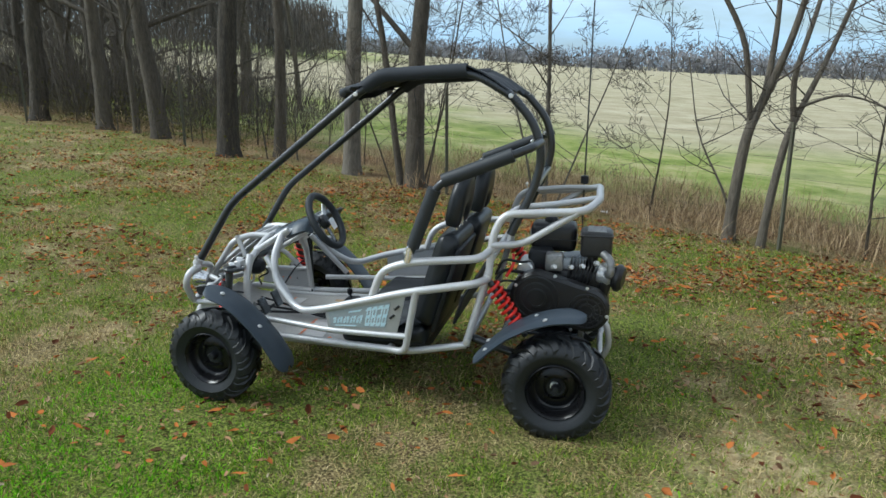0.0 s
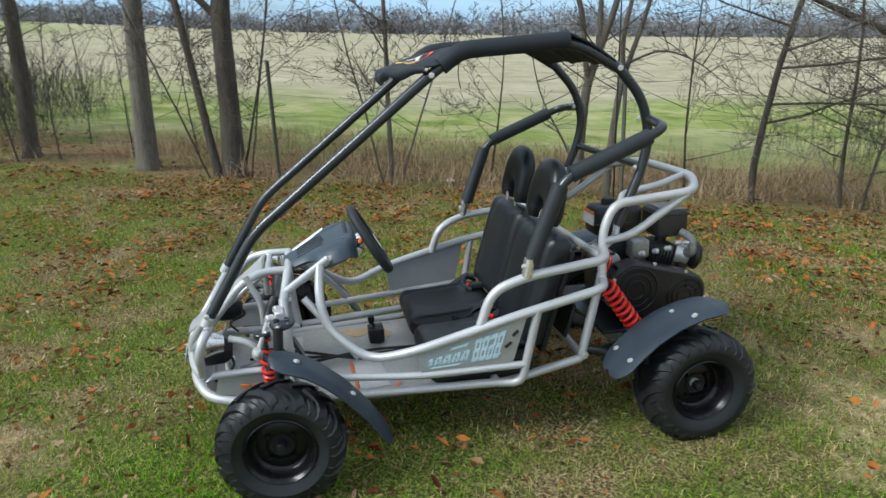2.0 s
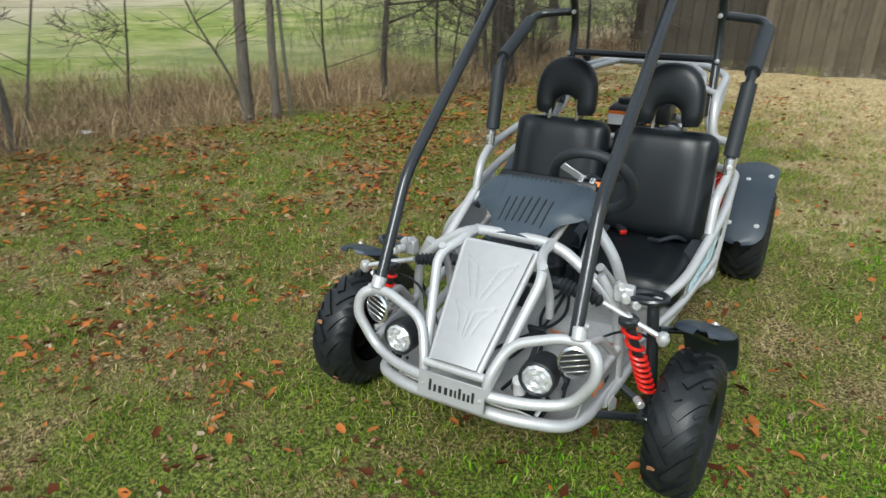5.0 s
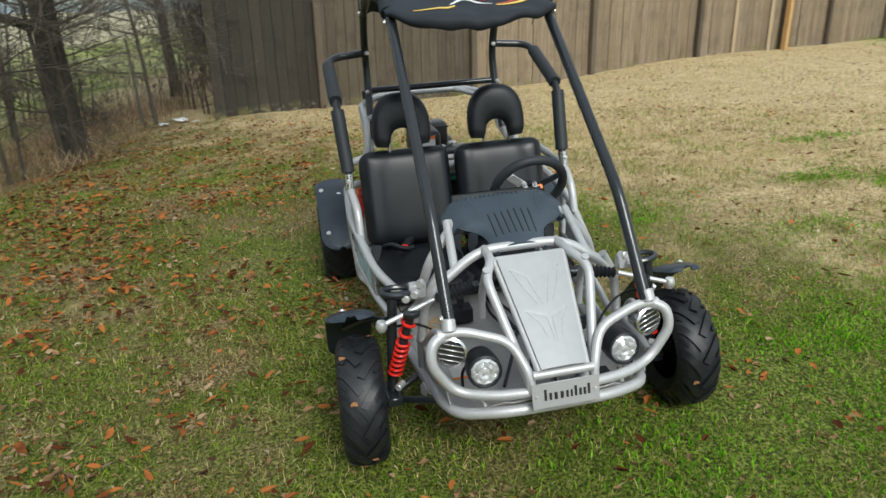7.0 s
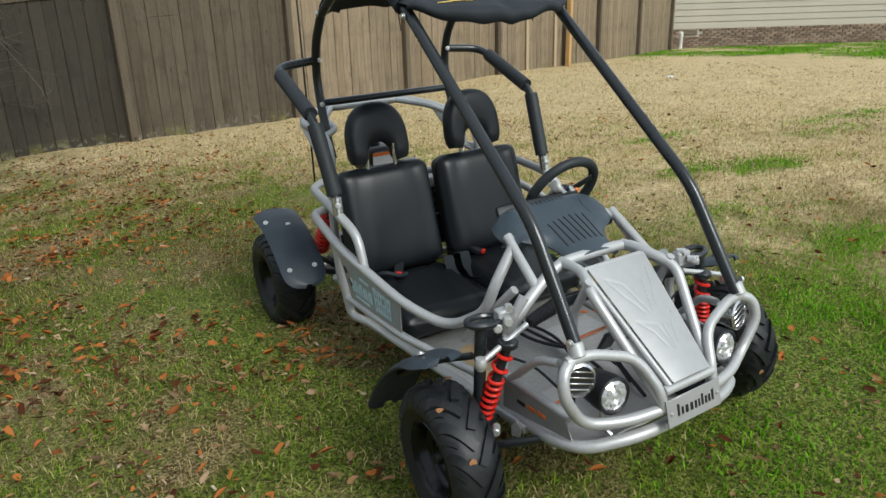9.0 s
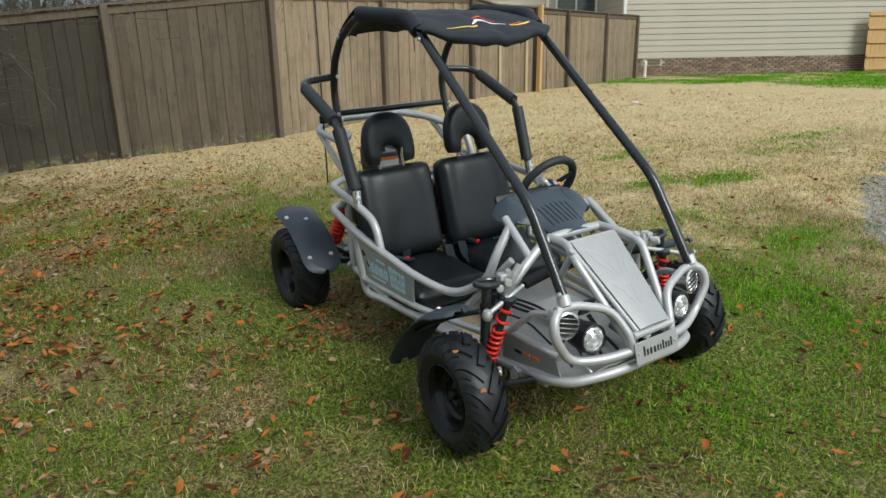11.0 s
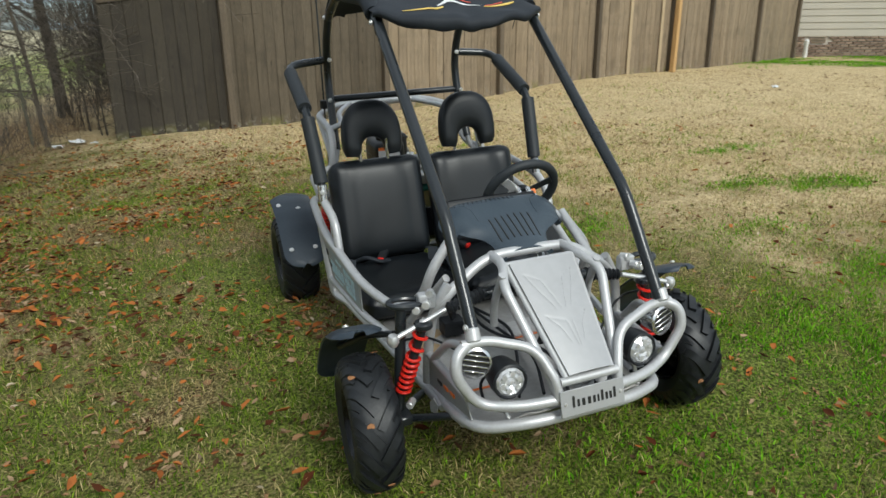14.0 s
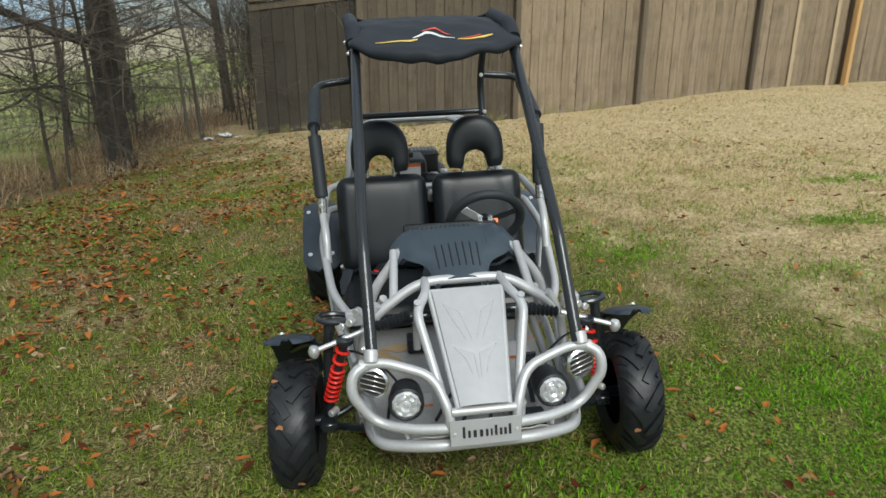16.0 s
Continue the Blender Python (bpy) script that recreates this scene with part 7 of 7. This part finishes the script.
for (xa, ya), (xb, yb) in zip(stakes, stakes[1:]):
    for k in range(6):
        za, zb = height(xa, ya) + 0.16 + 0.165 * k, height(xb, yb) + 0.16 + 0.165 * k
        pts = [(xa + (xb - xa) * t, ya + (yb - ya) * t, za + (zb - za) * t - 0.03 * math.sin(math.pi * t)) for t in (0, 0.25, 0.5, 0.75, 1)]
        part("wire", sweep(pts, 0.0010, 4), wire_m, wire_fence)


# ---- blades, weeds and fallen leaves ----
def blades(name, n_try, box, keep, tall, width, mat, label, category, seed, bend=0.6, coarse=0.0):
    """Many bent blades; keep(x, y) gives the chance that one grows at a place."""
    rs = np.random.RandomState(seed)
    x = rs.uniform(box[0], box[2], n_try)
    y = rs.uniform(box[1], box[3], n_try)
    ok = rs.uniform(size=n_try) < keep(x, y)
    x, y = x[ok], y[ok]
    k = len(x)
    z = heights(x, y) - 0.004
    big = 1 + coarse * np.clip(np.hypot(x - 0.3, y + 0.8) - 2.6, 0, 9)
    a = rs.uniform(0, 2 * np.pi, k)
    h = rs.uniform(tall[0], tall[1], k) * (1 + 0.4 * (big - 1))
    w = rs.uniform(width[0], width[1], k) * big
    lie = rs.uniform(0.15, bend, k)
    da = rs.uniform(0, 2 * np.pi, k)
    ca, sa, cd, sd = np.cos(a), np.sin(a), np.cos(da), np.sin(da)
    v = np.empty((k, 4, 3))
    out, up_ = h * np.sin(lie * 1.5), h * np.cos(lie * 1.5)
    v[:, 0] = np.stack([x, y, z], -1)
    mxp, myp, mz = x + cd * out * 0.40, y + sd * out * 0.40, z + up_ * 0.62 + 0.002
    v[:, 1] = np.stack([mxp - ca * w, myp - sa * w, mz], -1)
    v[:, 2] = np.stack([mxp + ca * w, myp + sa * w, mz], -1)
    v[:, 3] = np.stack([x + cd * out, y + sd * out, z + up_ + 0.003], -1)
    o = (np.arange(k) * 4)[:, None]
    f = np.concatenate([o + [0, 2, 1], o + [1, 2, 3]], 1).reshape(-1, 3)
    ob = big_mesh(name, v.reshape(-1, 3), f, mat, False)
    return tagged(ob, label, category, kind="stuff")


def lawn_in(x, y):
    return (x > edge_x(y) - 0.3) & ~((y > 6.7 + (x + 1.5) * 0.285) & (x < 9))


def near_k(x, y, r0=3.0, r1=7.0):
    d = np.hypot(x - 0.3, y + 0.8)
    return np.clip((r1 - d) / (r1 - r0), 0.09, 1)


def tufted(v, x, y):
    """Turns a share into crisp tufts and bare gaps of a hand's width."""
    return 1 / (1 + np.exp(-7 * (v - 0.5 + 0.34 * mottle(x, y, 0.11) + 0.26 * mottle(y, x, 0.30))))


def green_keep(x, y):
    return lawn_in(x, y) * near_k(x, y) * tufted(greenness(x, y) * 1.15, x, y)


def dry_keep(x, y):
    return lawn_in(x, y) * near_k(x, y, 3.0, 9.0) * np.clip(1.25 * dryness(x, y) - 0.1, 0.05, 1) * np.clip(1.1 - tufted(greenness(x, y) + 0.08, x, y), 0, 1) * np.clip(0.60 + 0.9 * mottle(x, y, 0.14), 0.06, 1)


def thatch_keep(x, y):
    return lawn_in(x, y) * near_k(x, y) * np.clip(1.15 - dryness(x, y), 0.06, 1) * np.clip(1.12 - tufted(greenness(x, y) * 1.15, x, y), 0, 1) * np.clip(0.66 + 0.8 * mottle(x, y, 0.17), 0.06, 1)


blades("green_grass", 1250000, (-7, -8.5, 7, 8), green_keep, (0.016, 0.048), (0.0010, 0.0021), grass_green, "short green lawn grass in tufts and patches", "grass", 1, 0.95, 0.16)
blades("green_grass", 330000, (-0.6, -2.4, 7.2, 2.8), lambda x, y: np.clip(tufts(x, y) * 1.2 + lush(x, y), 0, 1), (0.012, 0.036), (0.0018, 0.0042), grass_lush, "bright green clover and grass in patches", "grass", 9, 0.9, 0.1)
blades("dry_grass", 1150000, (-7, -8.5, 10, 9.5), dry_keep, (0.012, 0.042), (0.0010, 0.0021), grass_dry, "short dormant straw-coloured grass", "grass", 2, 1.0, 0.18)
blades("dry_grass", 1400000, (-7, -8.5, 7, 8), thatch_keep, (0.014, 0.048), (0.0010, 0.0021), grass_thatch, "brown and tan dead thatch in the lawn", "grass", 8, 1.0, 0.16)
blades("dry_grass", 330000, (-5, -4.2, 5, 6), lambda x, y: lawn_in(x, y) * near_k(x, y) * np.clip(0.55 - 0.35 * lush(x, y) + 0.5 * mottle(x, y, 0.22), 0.08, 1), (0.014, 0.046), (0.0009, 0.0018), grass_tan, "pale dead strands lying among the green grass", "grass", 12, 1.0, 0.1)
blades("green_grass", 150000, (8, 0, 25, 13.0), lambda x, y: house_strip(x, y) * np.clip(0.6 + 0.8 * mottle(x, y, 0.6), 0, 1) * ((x - 15.45) * 0.529 + (y - 13.03) * 0.849 < -0.1), (0.03, 0.06), (0.005, 0.010), grass_lush, "green grass along the house", "grass", 7)


def weed_keep(x, y):
    p = edge_x(y) - x
    return np.clip(p / 0.7, 0, 1) * np.clip((4.0 - p) / 1.8, 0, 1) * np.clip(0.5 + 0.8 * mottle(x, y, 0.7), 0.05, 1) * np.clip((y + 2.4) / 1.6, 0.10, 1) * ((y < 6.9) | (x < -1.7))


blades("tall_weeds", 330000, (-9, -11, -1.2, 9.0), weed_keep, (0.05, 0.34), (0.0012, 0.0030), weed_m, "tall dead brown weeds along the tree row", "weeds", 3, 0.75)
blades("tall_weeds", 9000, (-9, -11, -1.2, 7.2), weed_keep, (0.30, 0.62), (0.0012, 0.0024), weed_m, "tall dead brown weed stalks along the tree row", "weeds", 4, 0.3)


def leaves(name, n_try, box, keep, size, mat, label, seed, lift=0.03):
    rs = np.random.RandomState(seed)
    x, y = rs.uniform(box[0], box[2], n_try), rs.uniform(box[1], box[3], n_try)
    ok = rs.uniform(size=n_try) < keep(x, y)
    x, y = x[ok], y[ok]
    k = len(x)
    z = heights(x, y) + rs.uniform(0.4 * lift, lift, k)
    s = size[0] + (size[1] - size[0]) * rs.uniform(0, 1, k) ** 1.6
    a = rs.uniform(0, 2 * np.pi, k)
    t1, t2, c = rs.normal(0, 0.22, k), rs.normal(0, 0.28, k), rs.uniform(-0.25, 1.05, k)
    shape = np.array([(-1, 0), (-0.5, 0.34), (0.2, 0.44), (1, 0), (0.25, -0.42), (-0.5, -0.34), (0, 0)])
    ca, sa = np.cos(a), np.sin(a)
    v = np.empty((k, 7, 3))
    for i, (u, w) in enumerate(shape):
        wob = 1 + rs.normal(0, 0.34, k)
        lx, ly = u * s * wob, w * s * wob
        v[:, i, 0], v[:, i, 1] = x + ca * lx - sa * ly, y + sa * lx + ca * ly
        v[:, i, 2] = z + t1 * lx + t2 * ly + c * s * (abs(w) * 1.4 + 0.3 * u * u)
    o = (np.arange(k) * 7)[:, None]
    f = np.concatenate([o + [i, (i + 1) % 6, 6] for i in range(6)], 1).reshape(-1, 3)
    return tagged(big_mesh(name, v.reshape(-1, 3), f, mat, False), label, "leaves", kind="stuff")


def leaf_keep(x, y):
    d = np.clip(1 - (x - edge_x(y)) / 7.0, 0.16, 1) * np.clip(0.68 - 0.32 * np.tanh((x - 0.1 + 0.35 * np.clip(-y - 0.6, 0, 2)) / 0.7), 0, 1)
    return d * np.clip(0.42 + 0.45 * mottle(x, y, 0.7) + 0.3 * mottle(x, y, 0.25), 0.10, 1) * np.clip(1.15 - 0.8 * dryness(x, y), 0.08, 1) * lawn_in(x, y)


BOX = (-7, -8, 6, 7.5)
leaves("fallen_leaves", 185000, BOX, lambda x, y: leaf_keep(x, y) * near_k(x, y, 3.0, 10), (0.010, 0.028), leaf_m, "fallen red-brown leaves scattered over the lawn", 21, 0.048)
leaves("fallen_leaves", 230000, BOX, lambda x, y: leaf_keep(x, y) * near_k(x, y, 3.0, 10), (0.007, 0.021), leaf_brown, "dull brown crumbled leaves in the lawn", 25, 0.028)
leaves("fallen_leaves", 110000, BOX, lambda x, y: leaf_keep(x, y) * near_k(x, y, 3.0, 10), (0.007, 0.020), leaf_scrap, "fallen pale tan leaves scattered over the lawn", 22, 0.032)
leaves("fallen_leaves", 14000, BOX, lambda x, y: leaf_keep(x, y) * near_k(x, y, 3.0, 10), (0.008, 0.021), leaf_pale, "a few pale grey leaves scattered over the lawn", 28, 0.032)
leaves("fallen_leaves", 15000, (-9, -10, -1, 7.0), lambda x, y: np.exp(-(((edge_x(y) - x - 0.5) / 1.0) ** 2)) * 0.7 * (y < 6.9), (0.010, 0.028), leaf_brown, "drift of dull brown leaves along the tree row", 27, 0.06)
leaves("fallen_leaves", 4000, (-9, -10, -1, 7.0), lambda x, y: np.exp(-(((edge_x(y) - x - 0.4) / 1.0) ** 2)) * 0.7 * (y < 6.9), (0.010, 0.026), leaf_m, "drift of red-brown leaves along the tree row", 23, 0.06)
leaves("leaf_crumbs", 60000, (-5, -3.2, 4, 6), lambda x, y: lawn_in(x, y) * (1 - 0.6 * dryness(x, y)) * np.clip(0.4 + 0.6 * mottle(x, y, 0.6), 0.05, 1), (0.003, 0.010), leaf_brown, "brown leaf crumbs in the lawn", 26, 0.034)
leaves("leaf_crumbs", 70000, (-2, -1, 11, 9.3), lambda x, y: lawn_in(x, y) * dryness(x, y) * np.clip(0.15 + 0.9 * mottle(x, y, 0.35), 0.02, 1) * 0.30, (0.008, 0.024), leaf_scrap, "dull brown leaf scraps on the straw lawn", 24, 0.030)

# ---- brush: bare sticks between the trunks of the grove and behind the board fence ----
def brush_keep(x, y):
    p = edge_x(y) - x
    return np.clip((p - 0.3) / 0.8, 0, 1) * np.clip((6.5 - p) / 3, 0, 1) * np.clip(0.35 + 0.9 * mottle(x, y, 1.1), 0.02, 1)


blades("brush", 60000, (-15, -19, -4.5, -3.6), brush_keep, (0.3, 1.5), (0.0025, 0.005), twig_m, "tangled bare brush between the trunks of the grove", "brush", 61, 0.45)
blades("brush", 14000, (-15, -19, -5.5, -5.5), brush_keep, (1.2, 2.8), (0.003, 0.007), twig_m, "tall tangled bare brush in the grove", "brush", 62, 0.40)
blades("brush", 5500, (-7.5, 6.2, -1.9, 12.0), lambda x, y: np.clip((edge_x(y) + 1.1 - x) / 0.5, 0, 1) * np.clip(0.3 + 0.9 * mottle(x, y, 0.9), 0.02, 1), (0.25, 1.2), (0.0018, 0.004), twig_m, "tangled bare brush beyond the fence end", "brush", 64, 0.42)
blades("brush", 16000, (-2.2, 8.0, 4.2, 12.0), lambda x, y: (y > 7.6 + 0.285 * (x + 1.5)) * np.clip(0.45 + 0.8 * mottle(x, y, 0.7), 0.03, 1), (1.6, 3.3), (0.002, 0.005), twig_m, "tangled bare brush behind the board fence", "brush", 63, 0.38)

# ---- olive undergrowth between the trunks of the grove ----
ub = np.random.RandomState(55)
tri = []
for k in range(60):
    yy = ub.uniform(-15, -3.5)
    xx = edge_x(yy) - 0.5 - ub.exponential(0.9)
    r, h = ub.uniform(0.25, 0.6), ub.uniform(0.35, 1.3)
    m = int(340 * h)
    p = np.stack([xx + ub.normal(0, r, m), yy + ub.normal(0, r, m), height(xx, yy) + np.abs(ub.normal(0, 0.5, m)) * h + 0.03], -1)
    tri.append(p[:, None] + ub.normal(0, 0.012, (m, 3, 3)))
tv = np.concatenate(tri).reshape(-1, 3)
tagged(big_mesh("undergrowth", tv, np.arange(len(tv)).reshape(-1, 3), bush_leaf, False), "low olive-green undergrowth between the tree trunks", "undergrowth", kind="stuff")

# ---- woods on the skyline ----
fw = np.random.RandomState(31)
shards = []
for k in range(1500):
    t = fw.uniform(0, 1)
    yy = -420 + 900 * t
    xx = -235 + 12 * math.sin(yy / 55) + fw.uniform(-9, 9) - (60 if yy < -90 else 0)
    tall = fw.uniform(3.5, 8.5) * (1.25 if yy > 60 else 0.9) * (1.0 + 0.3 * math.sin(yy / 17) * math.sin(yy / 41 + 1))
    zb = height(xx, yy)
    n_s = 75
    cx = fw.normal(0, 2.2, n_s)
    cy = fw.normal(0, 2.2, n_s)
    cz = fw.uniform(0.0, 1, n_s) ** 0.8 * tall
    sz = fw.uniform(0.25, 0.75, n_s) * (1.1 - 0.5 * cz / tall)
    p = np.stack([xx + cx, yy + cy, zb + cz], -1)
    shards.append(p[:, None] + fw.normal(0, 1, (n_s, 3, 3)) * sz[:, None, None] * np.array([0.7, 0.7, 1.2]))
sv = np.concatenate(shards).reshape(-1, 3)
sf = np.arange(len(sv)).reshape(-1, 3)
tagged(big_mesh("far_woods", sv, sf, far_wood_m, False), "bare woods on the far side of the field, with haze painted into their grey", "woods", kind="stuff")

# a taller wood that comes nearer across the field
shards = []
for k in range(520):
    t = fw.uniform(0, 1)
    ang = radians(-157 + 40 * t)
    dist = fw.uniform(95, 125)
    xx, yy = dist * math.cos(ang), dist * math.sin(ang)
    tall = fw.uniform(9, 17) * (1 - 0.55 * max(0.0, (0.25 - t) / 0.25))
    zb = height(xx, yy)
    n_s = 120
    cz = fw.uniform(0.0, 1, n_s) ** 0.6 * tall
    sp = 0.5 + 1.7 * np.sin(np.clip(cz / tall, 0, 1) * 2.6)
    p = np.stack([xx + fw.normal(0, 1, n_s) * sp, yy + fw.normal(0, 1, n_s) * sp, zb + cz], -1)
    shards.append(p[:, None] + fw.normal(0, 1, (n_s, 3, 3)) * np.array([0.09, 0.09, 0.75]))
sv = np.concatenate(shards).reshape(-1, 3)
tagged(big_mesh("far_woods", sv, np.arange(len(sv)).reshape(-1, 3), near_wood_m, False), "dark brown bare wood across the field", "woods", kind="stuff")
